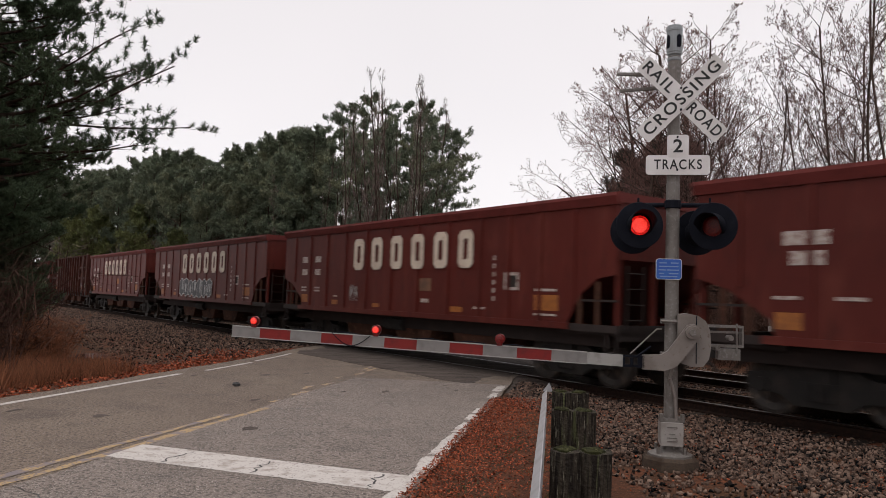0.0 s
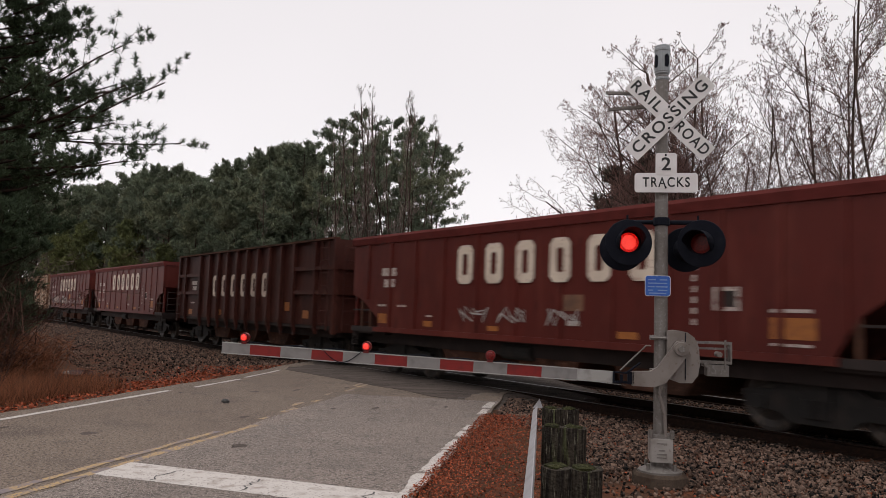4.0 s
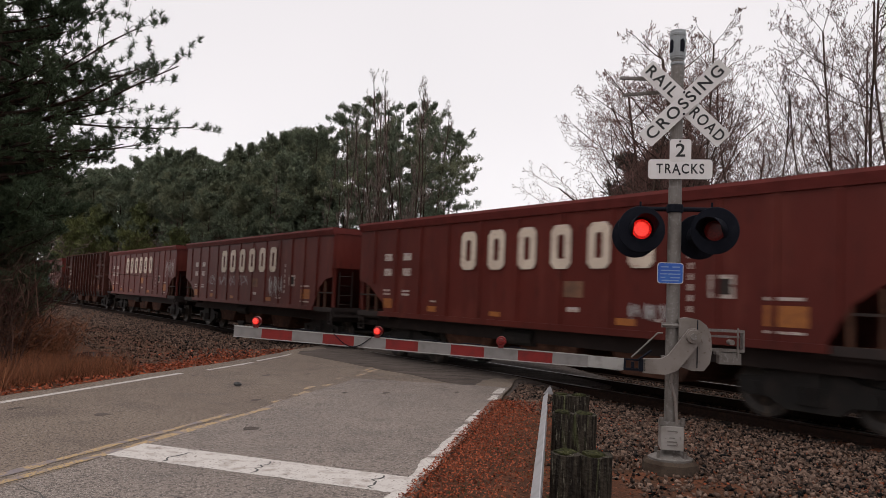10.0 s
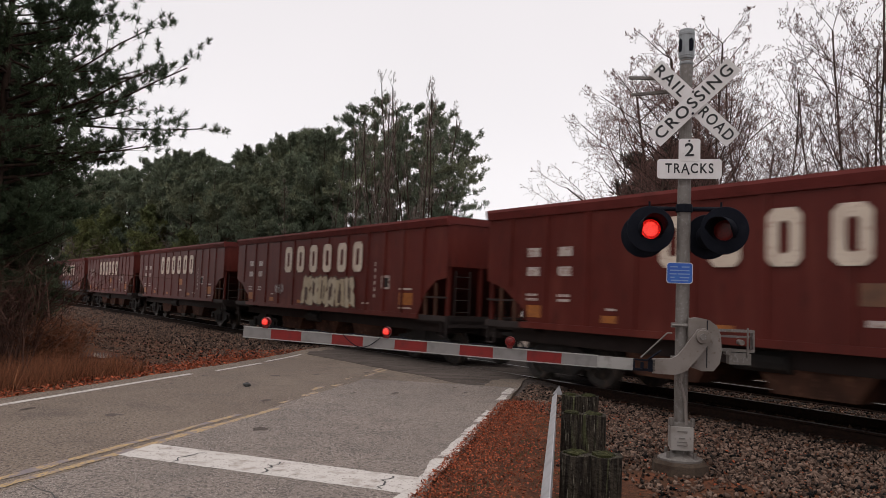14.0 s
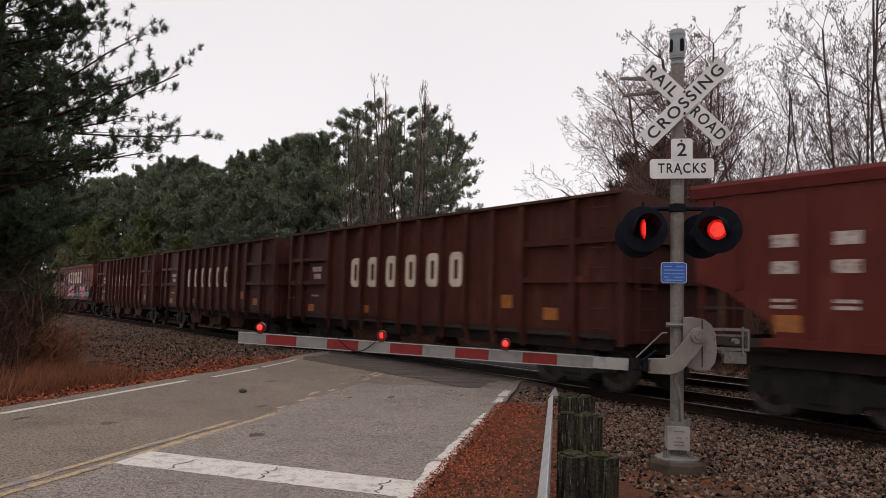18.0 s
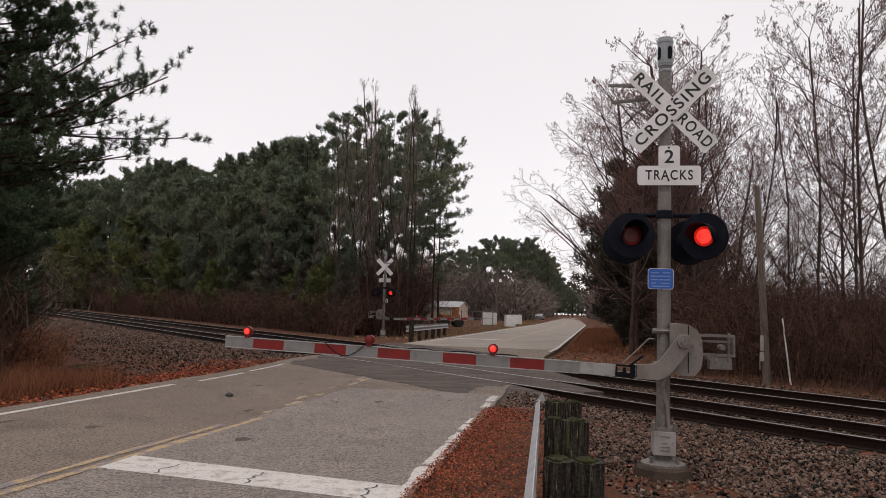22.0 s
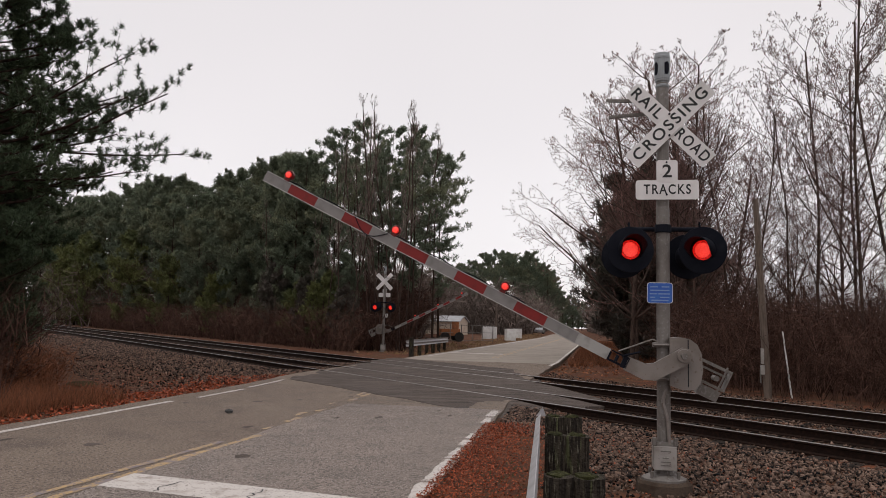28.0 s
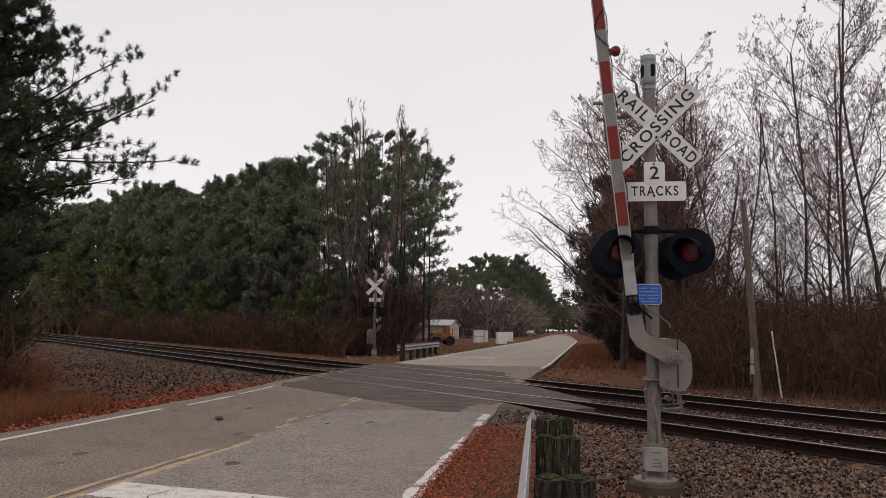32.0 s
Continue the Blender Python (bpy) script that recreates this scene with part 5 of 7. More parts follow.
def ballast_car():
    """A hopper car with smooth ribbed sides and cut-away ends."""
    car = thing("hopper_car", "oxide-red ballast hopper car with pale lettering", "railroad car", group="train cars")
    for side in (-1, 1):
        bm = bm_new()
        prism(bm, [(-BODY, 2.02), (-6.5, 1.86), (-5.78, 1.42), (-5.72, 1.2), (5.85, 1.2), (6.2, 1.74), (6.62, 2.02), (BODY, 2.08), (BODY, 3.42), (-BODY, 3.42)], side * (HALF - 0.03), side * HALF)
        part("side_sheet", bm, CAR_RED, car)
        bm = bm_new()
        box(bm, -5.9, 5.9, *sorted((side * (HALF - 0.10), side * (HALF + 0.045))), 1.08, 1.20)
        part("side_sill", bm, CAR_RED, car)
        bm = bm_new()
        prism(bm, [(side * (HALF - 0.05), 3.31), (side * (HALF + 0.034), 3.32), (side * (HALF + 0.075), 3.47), (side * (HALF + 0.06), 3.53), (side * (HALF - 0.05), 3.54)], -BODY - 0.05, BODY + 0.05, "x")
        part("top_chord", bm, CAR_TOP, car)
    for x in (-6.3, -5.2, -4.1, -2.95, -1.75, -0.5, 0.75, 2.0, 3.2, 4.15, 5.1, 6.0):
        for y in (-HALF - 0.03, HALF):
            bm = bm_new()
            box(bm, x - 0.045, x + 0.045, y, y + 0.03, 1.9 if x < -5.9 else 1.5 if x > 5.9 else 1.2, 3.315)
            part("rib", bm, CAR_RED, car)
    for end in (-1, 1):
        bm = bm_new()
        box(bm, *sorted((end * (BODY - 0.05), end * (BODY + 0.03))), -HALF + 0.05, HALF - 0.05, 3.36, 3.53)
        part("top_chord", bm, CAR_TOP, car)
        bm = bm_new()
        prism(bm, [(end * BODY, 3.40), (end * BODY, 2.35), (end * 5.0, 1.1), (end * 4.94, 1.1), (end * 6.97, 2.38), (end * 6.97, 3.40)], -HALF + 0.03, HALF - 0.03)
        part("slope_sheet", bm, CAR_RED, car, "grimy sloped end sheet")
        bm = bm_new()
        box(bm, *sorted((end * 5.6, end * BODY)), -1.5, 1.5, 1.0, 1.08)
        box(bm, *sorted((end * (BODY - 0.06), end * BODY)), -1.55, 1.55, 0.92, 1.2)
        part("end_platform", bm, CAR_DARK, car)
        for y in (-1.52, -0.6, 0.6, 1.52):
            bm = bm_new()
            box(bm, *sorted((end * (BODY - 0.10), end * (BODY - 0.02))), y - 0.04, y + 0.04, 1.2, 2.36)
            part("end_post", bm, CAR_RED, car)
        bm = bm_new()
        box(bm, *sorted((end * 6.80, end * 6.83)), -1.60, -1.57, 0.72, 1.10)
        box(bm, *sorted((end * 7.02, end * 7.05)), -1.60, -1.57, 0.72, 1.10)
        box(bm, *sorted((end * 6.80, end * 7.05)), -1.62, -1.56, 0.70, 0.73)
        part("step_iron", bm, CAR_DARK, car)
        for y in (-HALF + 0.01, HALF - 0.07):
            bm = bm_new()
            box(bm, *sorted((end * 5.9, end * (BODY + 0.04))), y, y + 0.06, 1.06, 1.19)
            part("end_sill", bm, CAR_DARK, car)
            for x in (6.12, 6.55):
                bm = bm_new()
                box(bm, *sorted((end * x, end * (x + 0.07))), y, y + 0.05, 1.19, 1.74 if x < 6.3 else 1.96)
                part("end_stanchion", bm, CHUTE, car)
            bm = bm_new()
            box(bm, *sorted((end * 6.0, end * BODY)), y + 0.01, y + 0.04, 1.60, 1.64)
            part("end_rail", bm, CAR_DARK, car)
        ladder(car, end * (BODY + 0.05), -1.2, 1.15, 2.25, 0.42, CAR_DARK, False, 4)
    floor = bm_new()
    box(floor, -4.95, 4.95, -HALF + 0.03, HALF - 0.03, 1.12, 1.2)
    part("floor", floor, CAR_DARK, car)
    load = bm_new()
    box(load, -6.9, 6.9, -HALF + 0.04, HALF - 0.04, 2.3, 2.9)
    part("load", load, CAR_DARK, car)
    hood(car)
    trucks = under_gear(car, CAR_RED)
    for k in range(6):
        bm = letter_ring(0.54, 0.84, 0.185)
        bm.transform(pose(-2.40 + 0.965 * k, -HALF - 0.036, 2.25))
        part("letter_block", bm, CREAM, car)
    return car, trucks


def gondola_car(paint, lettering, post_paint, label):
    """A high-sided car with deep outside posts."""
    car = thing("gondola_car", label, "railroad car", group="train cars")
    body = 7.08
    for side in (-1, 1):
        bm = bm_new()
        prism(bm, [(-body, 1.12), (body, 1.12), (body, 3.6), (-body, 3.6)], side * (HALF - 0.14), side * (HALF - 0.11))
        part("side_sheet", bm, paint, car)
        bm = bm_new()
        box(bm, -body - 0.03, body + 0.03, *sorted((side * (HALF - 0.16), side * (HALF + 0.01))), 3.60, 3.655)
        part("top_chord", bm, CHUTE, car)
        bm = bm_new()
        box(bm, -body, body, *sorted((side * (HALF - 0.20), side * (HALF - 0.12))), 1.02, 1.14)
        part("side_sill", bm, CAR_DARK, car)
        for x in [-6.15, -4.36] + [-3.28 + 0.962 * k for k in range(9)] + [5.88]:
            bm = bm_new()
            o = side * (HALF - 0.11)
            prism(bm, [(o - side * 0.03, 0.86), (o + side * 0.04, 0.86), (o + side * 0.13, 1.20), (o + side * 0.13, 3.58), (o, 3.58)], x - 0.06, x + 0.06, "x")
            if abs(x) < 5:
                box(bm, x - 0.05, x + 0.05, *sorted((o - side * 0.02, o + side * 0.03)), 0.76, 0.86)
            part("side_post", bm, post_paint if (abs(x) > 4.5 or random.random() < 0.3) else paint, car)
        for x0, x1 in ((4.36, body), (-body, -4.36)):
            for z in (2.02, 2.74):
                bm = bm_new()
                box(bm, x0, x1, *sorted((side * (HALF - 0.11), side * (HALF - 0.015))), z, z + 0.12)
                part("side_beam", bm, paint, car)
    for end in (-1, 1):
        bm = bm_new()
        box(bm, *sorted((end * (body - 0.04), end * body)), -HALF + 0.12, HALF - 0.12, 0.95, 3.6)
        box(bm, *sorted((end * body, end * (body + 0.1))), -HALF + 0.12, HALF - 0.12, 2.02, 2.14)
        box(bm, *sorted((end * body, end * (body + 0.1))), -HALF + 0.12, HALF - 0.12, 2.74, 2.86)
        part("end_sheet", bm, paint, car)
        bm = bm_new()
        box(bm, *sorted((end * (body - 0.09), end * (body + 0.04))), -HALF, -HALF + 0.14, 0.9, 3.62)
        part("corner_post", bm, post_paint, car)
        bm = bm_new()
        box(bm, *sorted((end * (body - 0.09), end * (body + 0.04))), HALF - 0.14, HALF, 0.9, 3.62)
        part("corner_post", bm, post_paint, car)
    ladder(car, 6.62, -HALF - 0.05, 1.0, 3.55, 0.44, paint, True, 7)
    ladder(car, body + 0.16, -1.15, 1.0, 3.55, 0.44, paint, False, 7)
    ladder(car, -6.72, -HALF - 0.05, 1.0, 2.2, 0.44, paint, True, 3)
    load = bm_new()
    box(load, -7.0, 7.0, -HALF + 0.15, HALF - 0.15, 1.0, 2.9)
    part("load", load, CAR_DARK, car)
    if paint is CAR_BROWN:
        hood(car)
    trucks = under_gear(car, paint)
    for k in range(6):
        bm = letter_ring(0.50, 0.80, 0.17)
        bm.transform(pose(-3.03 + 0.962 * k, -HALF + 0.103, 1.95))
        part("letter_block", bm, lettering, car)
    return car, trucks


def marks(car, style, rng, white=False):
    """Small stencils: pale bars and orange panels where the writing stands."""
    y = -HALF - 0.002 if style != "gondola" else -HALF + 0.106
    mat = DARK_LETTER if white else MARK
    def bar(x, z, w, h, m=None, name="stencil_bar"):
        part(name, plate(x, x + w, z, z + h, y), m or mat, car)
    if style == "split":
        for x in (-5.75, -4.85):
            bar(x, 2.50, 0.36, 0.18)
            bar(x, 2.12, 0.36, 0.18)
            bar(x, 1.72, 0.32, 0.05)
            bar(x, 1.63, 0.32, 0.05)
    elif style == "joined":
        bar(-5.6, 2.48, 0.66, 0.2)
        bar(-5.5, 2.2, 0.5, 0.2)
        bar(-5.75, 1.72, 0.4, 0.05)
        bar(-4.85, 1.72, 0.4, 0.05)
    else:
        bar(-5.55, 2.42, 0.62, 0.15)
        bar(-5.45, 2.2, 0.46, 0.15)
        bar(-5.6, 1.66, 0.5, 0.05)
        bar(3.7, 1.5, 0.34, 0.28, ORANGE, "label_panel")
        bar(-2.2, 1.25, 0.22, 0.2, ORANGE, "label_panel")
        bar(-5.8, 1.2, 0.42, 0.22, ORANGE, "label_panel")
        bar(5.0, 1.3, 0.4, 0.24, ORANGE, "label_panel")
        return
    bar(-5.72, 1.30, 0.40, 0.24, ORANGE, "label_panel")
    bar(-3.7, 1.28, 0.36, 0.13, ORANGE, "label_panel")
    bar(-3.6, 1.5, 0.24, 0.04)
    bar(-1.35, 1.27, 0.34, 0.1, ORANGE, "label_panel")
    bar(0.85, 1.72, 0.5, 0.3, material_choice(rng), "label_panel")
    bar(0.95, 1.45, 0.3, 0.09)
    bar(2.15, 1.27, 0.44, 0.12, ORANGE, "label_panel")
    bar(4.95, 1.40, 0.66, 0.3, ORANGE, "label_panel")
    bar(4.95, 1.77, 0.6, 0.05)
    bar(4.95, 1.30, 0.6, 0.04)
    bar(3.0, 1.36, 0.4, 0.05)
    bm = bm_new()
    box(bm, 4.02, 4.46, y - 0.004, y, 1.78, 2.14)
    inspection = part("inspection_panel", bm, MARK, car)
    part("panel_face", plate(4.08, 4.40, 1.84, 2.08, y - 0.004), CAR_DARK, inspection)
    for k in range(6):
        bar(3.64, 1.55 + 0.17 * k, 0.07, 0.1)


def material_choice(rng):
    return ORANGE if rng.random() < 0.5 else RUST_PLATE


PAINTS = {}


def spray(colour):
    colour = tuple(0.72 * v for v in colour)
    if colour not in PAINTS:
        PAINTS[colour] = material("spray_paint", colour, 0.6, var=[(6, tuple(c * 0.7 for c in colour), 0.5, 0.75, 4)])
    return PAINTS[colour]


def tag_shape(rng, w, h):
    """One swollen sprayed shape with a ragged outline."""
    pts = []
    n = 18
    for k in range(n):
        a = 2 * math.pi * k / n
        c, s = math.cos(a), math.sin(a)
        r = (1 - 0.12 * rng.random()) * (1 if k % 3 else 0.84)
        pts.append((math.copysign(abs(c) ** 0.65, c) * w / 2 * r, math.copysign(abs(s) ** 0.55, s) * h / 2 * r))
    return pts


def jagged_shape(rng, w, h):
    """One angular sprayed shape: an uneven leaning block with cut corners."""
    lean = rng.uniform(-0.12, 0.18) * w
    pts = []
    for x, z in ((-0.5, -0.5), (-0.12, -0.5), (-0.06, -0.36), (0.16, -0.46), (0.5, -0.5), (0.5, -0.12), (0.38, 0.02), (0.52, 0.2), (0.44, 0.5), (0.08, 0.5), (0.0, 0.40), (-0.2, 0.5), (-0.5, 0.42), (-0.42, 0.08), (-0.54, -0.08)):
        pts.append((x * w * rng.uniform(0.86, 1.08) + lean * z * 2, z * h * rng.uniform(0.88, 1.06)))
    return pts


def graffiti(car, rng, x0, x1, z0, z1, colours, count, depth, outline=None, label="sprayed graffiti", jagged=False, caps=None):
    """A row of plain sprayed shapes, an outline colour behind a fill."""
    y = -HALF - depth
    step = (x1 - x0) / count
    for k in range(count):
        cx, cz = x0 + step * (k + 0.5), (z0 + z1) / 2 + rng.uniform(-0.04, 0.04)
        w, h = step * rng.uniform(0.9, 1.12), (z1 - z0) * rng.uniform(0.85, 1.05)
        shape = jagged_shape(rng, w, h) if jagged else tag_shape(rng, w, h)
        if outline:
            bm = bm_new()
            prism(bm, [(cx + px * 1.14, cz + pz * 1.12) for px, pz in shape], y - 0.002, y + 0.001)
            part("paint_outline", bm, spray(outline), car)
        bm = bm_new()
        prism(bm, [(cx + px, cz + pz) for px, pz in shape], y - 0.005, y + 0.001)
        fill = part("paint_fill", bm, spray(colours[k % len(colours)]), car, label)
        if caps:
            bm = bm_new()
            prism(bm, [(cx + px * 0.98, cz + pz * 0.98) for px, pz in shape if pz > 0.26 * h], y - 0.0075, y - 0.004)
            part("paint_cap", bm, spray(caps), car)
        for _ in range(3 if jagged else 2):
            bm = bm_new()
            xx, zz = cx + rng.uniform(-0.2, 0.2) * w, cz + rng.uniform(-0.15, 0.2) * h
            t = rng.uniform(0.05, 0.09) * w
            prism(bm, [(xx - t, zz - 0.22 * h), (xx + t, zz - 0.25 * h), (xx + t * 1.6, zz + 0.2 * h), (xx - t * 0.4, zz + 0.24 * h)], y - 0.008, y - 0.004)
            part("paint_stroke", bm, spray(outline or (0.03, 0.03, 0.04)), car)


def scribble(car, rng, x0, x1, z0, z1, colour, count, depth, width=0.014):
    """Thin sprayed strokes."""
    y = -HALF - depth
    for k in range(count):
        x = x0 + (x1 - x0) * (k + 0.5) / count
        w = (x1 - x0) / count * 0.42
        pts = [(x + w * math.sin(0.55 * j + rng.uniform(0, 0.9)) * (0.5 + 0.5 * rng.random()), z0 + (z1 - z0) * (0.5 + 0.42 * math.sin(2.3 * j + rng.uniform(0, 1.2)))) for j in range(13)]
        bm = bm_new()
        prev = None
        for j, (ax, az) in enumerate(pts):
            (px, pz), (qx, qz) = pts[max(j - 1, 0)], pts[min(j + 1, len(pts) - 1)]
            d = Vector((qx - px, qz - pz))
            nrm = Vector((-d.y, d.x)).normalized() * width if d.length > 1e-4 else Vector((width, 0))
            cur = [bm.verts.new((ax - nrm.x, y - 0.001, az - nrm.y)), bm.verts.new((ax + nrm.x, y - 0.001, az + nrm.y))]
            if prev:
                bm.faces.new((prev[0], cur[0], cur[1], prev[1]))
            prev = cur
        part("paint_scribble", bm, spray(colour), car, "thin sprayed scribble")


CARS = []      # (car, place of its middle at the start, wheelsets)


def build_train():
    rng = random.Random(33)
    red, red_trucks = ballast_car()
    brown, brown_trucks = gondola_car(CAR_BROWN, CREAM, CAR_BROWN, "brown ribbed gondola car with pale lettering")
    white, white_trucks = gondola_car(CAR_WHITE, DARK_LETTER, RUST_STREAK, "rusty off-white ribbed gondola car with dark lettering")
    plan = [("joined", -2.85), ("split", -18.57), ("split", -34.3), ("split", -50.3), ("brown", -66.3), ("joined", -81.75), ("joined", -97.4), ("brown", -113.2), ("split", -129.1), ("split", -144.95), ("white", -161.0),
            ("split", -176.5), ("split", -192.2), ("joined", -207.9), ("split", -223.7), ("split", -239.45), ("split", -255.2), ("brown", -271.15), ("split", -286.6), ("split", -302.4), ("split", -318.05), ("split", -333.8),
            ("joined", -349.5), ("split", -365.15), ("split", -380.95), ("brown", -397.1), ("brown", -412.6), ("brown", -428.35), ("split", -443.6), ("white", -459.65)]
    used = set()
    for kind, letter in plan:
        source = {"brown": brown, "white": white}.get(kind, red)
        if source in used:
            car = copy_thing(source, pose(0, 0, 0))
        else:
            car = source
            used.add(source)
        gon = kind in ("brown", "white")
        CARS.append([car, letter + (2.9 if gon else 2.42), [o for o in car.children_recursive if o.name.startswith("wheelset")], gon, kind])
    for car, middle, sets, gon, kind in CARS:
        marks(car, "gondola" if gon else kind, rng, kind == "white")
    f, g = 0.038, -0.10

    def at(n):
        return CARS[n][0]
    scribble(at(1), rng, -2.6, -2.1, 1.35, 1.9, (0.55, 0.52, 0.5), 2, f)
    graffiti(at(2), rng, -2.7, 1.6, 1.22, 2.0, [(0.10, 0.10, 0.11), (0.07, 0.07, 0.08)], 7, f, (0.62, 0.61, 0.60), "grey sprayed graffiti with pale outlines")
    scribble(at(4), rng, 4.5, 6.5, 1.35, 1.8, (0.5, 0.48, 0.46), 3, g)
    scribble(at(6), rng, -2.5, 1.5, 1.4, 1.8, (0.5, 0.47, 0.44), 3, f, 0.016)
    graffiti(at(9), rng, -5.6, 0.4, 1.35, 1.95, [(0.17, 0.06, 0.045), (0.42, 0.33, 0.28), (0.30, 0.20, 0.17)], 6, f, None, "faded sprayed graffiti")
    scribble(at(9), rng, 0.4, 5.6, 1.4, 1.75, (0.36, 0.34, 0.33), 5, f)
    tagged(at(9), "oxide-red hopper car with pale scribbled graffiti")
    scribble(at(10), rng, -2.6, -2.1, 1.3, 1.8, (0.05, 0.04, 0.035), 2, g, 0.016)
    scribble(at(12), rng, 5.0, 6.8, 1.9, 3.2, (0.42, 0.30, 0.27), 3, f, 0.03)
    scribble(at(12), rng, -1.6, 0.6, 1.4, 1.75, (0.6, 0.58, 0.56), 6, f)
    scribble(at(13), rng, 1.5, 2.6, 1.55, 1.95, (0.58, 0.57, 0.56), 3, f)
    scribble(at(14), rng, 2.4, 3.4, 1.35, 1.7, (0.58, 0.57, 0.56), 3, f)
    scribble(at(15), rng, -4.0, 0.6, 1.7, 2.2, (0.42, 0.40, 0.39), 4, f)
    scribble(at(15), rng, 2.4, 3.6, 1.35, 2.2, (0.6, 0.58, 0.56), 3, f)
    scribble(at(16), rng, 5.4, 6.9, 1.9, 3.0, (0.58, 0.5, 0.48), 3, f)
    scribble(at(17), rng, 2.0, 4.2, 1.2, 2.0, (0.55, 0.53, 0.5), 4, g)
    graffiti(at(18), rng, -3.0, 1.55, 1.24, 2.10, [(0.11, 0.30, 0.44), (0.20, 0.22, 0.25), (0.09, 0.33, 0.52), (0.14, 0.36, 0.5), (0.26, 0.27, 0.3)], 7, f, (0.025, 0.03, 0.04), "blue and grey sprayed graffiti", jagged=True)
    scribble(at(18), rng, 3.0, 4.1, 1.3, 1.8, (0.62, 0.58, 0.57), 3, f)
    tagged(at(18), "oxide-red hopper car with large blue graffiti")
    graffiti(at(19), rng, 1.6, 2.6, 1.22, 1.95, [(0.24, 0.32, 0.42)], 2, f, (0.4, 0.42, 0.45))
    scribble(at(20), rng, -3.2, -2.4, 1.5, 1.9, (0.5, 0.48, 0.45), 3, f, 0.014)
    graffiti(at(20), rng, -0.9, 2.6, 1.24, 2.10, [(0.56, 0.45, 0.30), (0.60, 0.50, 0.36)], 6, f, (0.12, 0.07, 0.05), "cream sprayed graffiti", jagged=True)
    tagged(at(20), "oxide-red hopper car with cream graffiti")
    for x0, tint in ((-2.5, (0.22, 0.28, 0.34)), (-1.1, (0.26, 0.27, 0.46)), (0.4, (0.24, 0.26, 0.42)), (1.7, (0.20, 0.24, 0.30))):
        graffiti(at(23), rng, x0, x0 + 0.85, 1.22, 1.86, [tint], 1, f, (0.05, 0.05, 0.07), "grey-blue sprayed graffiti", jagged=True)
    graffiti(at(24), rng, 1.0, 4.3, 1.3, 1.98, [(0.17, 0.17, 0.36), (0.22, 0.22, 0.42)], 5, f, (0.02, 0.02, 0.05), "violet-blue sprayed graffiti", jagged=True)
    tagged(at(24), "oxide-red hopper car with violet graffiti")
    scribble(at(27), rng, 3.6, 4.4, 1.2, 1.8, (0.55, 0.5, 0.45), 2, g)
    graffiti(at(28), rng, -3.3, -2.2, 1.3, 1.55, [(0.10, 0.42, 0.46)], 2, f)
    graffiti(at(28), rng, -2.45, 0.4, 1.22, 2.15, [(0.80, 0.24, 0.38), (0.86, 0.30, 0.44)], 3, f, (0.05, 0.03, 0.04), "pink sprayed graffiti", caps=(0.35, 0.60, 0.62))
    graffiti(at(28), rng, 0.4, 2.6, 1.35, 1.6, [(0.07, 0.38, 0.44)], 2, f)
    graffiti(at(28), rng, 2.6, 4.6, 1.22, 2.1, [(0.80, 0.24, 0.38), (0.74, 0.20, 0.32)], 3, f, (0.05, 0.03, 0.04), "pink sprayed graffiti", caps=(0.35, 0.60, 0.62))
    graffiti(at(28), rng, 4.5, 6.2, 1.3, 1.62, [(0.08, 0.42, 0.48)], 2, f, None, "turquoise sprayed graffiti")
    tagged(at(28), "oxide-red hopper car with pink and turquoise graffiti")
    scribble(at(29), rng, -3.4, -0.2, 1.15, 1.95, (0.06, 0.045, 0.035), 5, g)
    scribble(at(29), rng, 1.3, 5.0, 1.35, 1.85, (0.08, 0.06, 0.05), 6, g, 0.014)
    tagged(at(29), "rusty off-white gondola car with black scribbles, the last car")


# ---- the crossing signals ----
def text_mesh(body, size, mat, depth=0.002):
    c = bpy.data.curves.new("lettering", "FONT")
    c.body, c.size, c.align_x, c.align_y, c.extrude = body, size, "CENTER", "CENTER", depth
    c.offset, c.space_character = size * 0.016, 1.22
    tmp = bpy.data.objects.new("lettering", c)
    scene.collection.objects.link(tmp)
    me = bpy.data.meshes.new_from_object(tmp.evaluated_get(bpy.context.evaluated_depsgraph_get()))
    bpy.data.objects.remove(tmp)
    bpy.data.curves.remove(c)
    me.materials.clear()
    me.materials.append(mat)
    return me


def lettering(body, size, mat, parent, m, width):
    me = text_mesh(body, size, mat)
    xs = [v.co.x for v in me.vertices]
    me.transform(Matrix.Diagonal((width / (max(xs) - min(xs)), 1, 1, 1)) @ Matrix.Translation((-(max(xs) + min(xs)) / 2, 0, 0)))
    ob = part("lettering", me, None, parent)
    ob.matrix_basis = m @ pose(0, 0, 0, 90, 0, 0)
    return ob


def round_plate(w, h, r, d):
    pts = []
    for cx, cz, a0 in ((w / 2 - r, h / 2 - r, 0), (-w / 2 + r, h / 2 - r, 90), (-w / 2 + r, -h / 2 + r, 180), (w / 2 - r, -h / 2 + r, 270)):
        for k in range(5):
            a = radians(a0 + 22.5 * k)
            pts.append((cx + r * math.cos(a), cz + r * math.sin(a)))
    bm = bm_new()
    prism(bm, pts, -d, 0)
    return bm


LAMPS = {"a": [], "b": [], "steady": []}     # the turning light units, by circuit


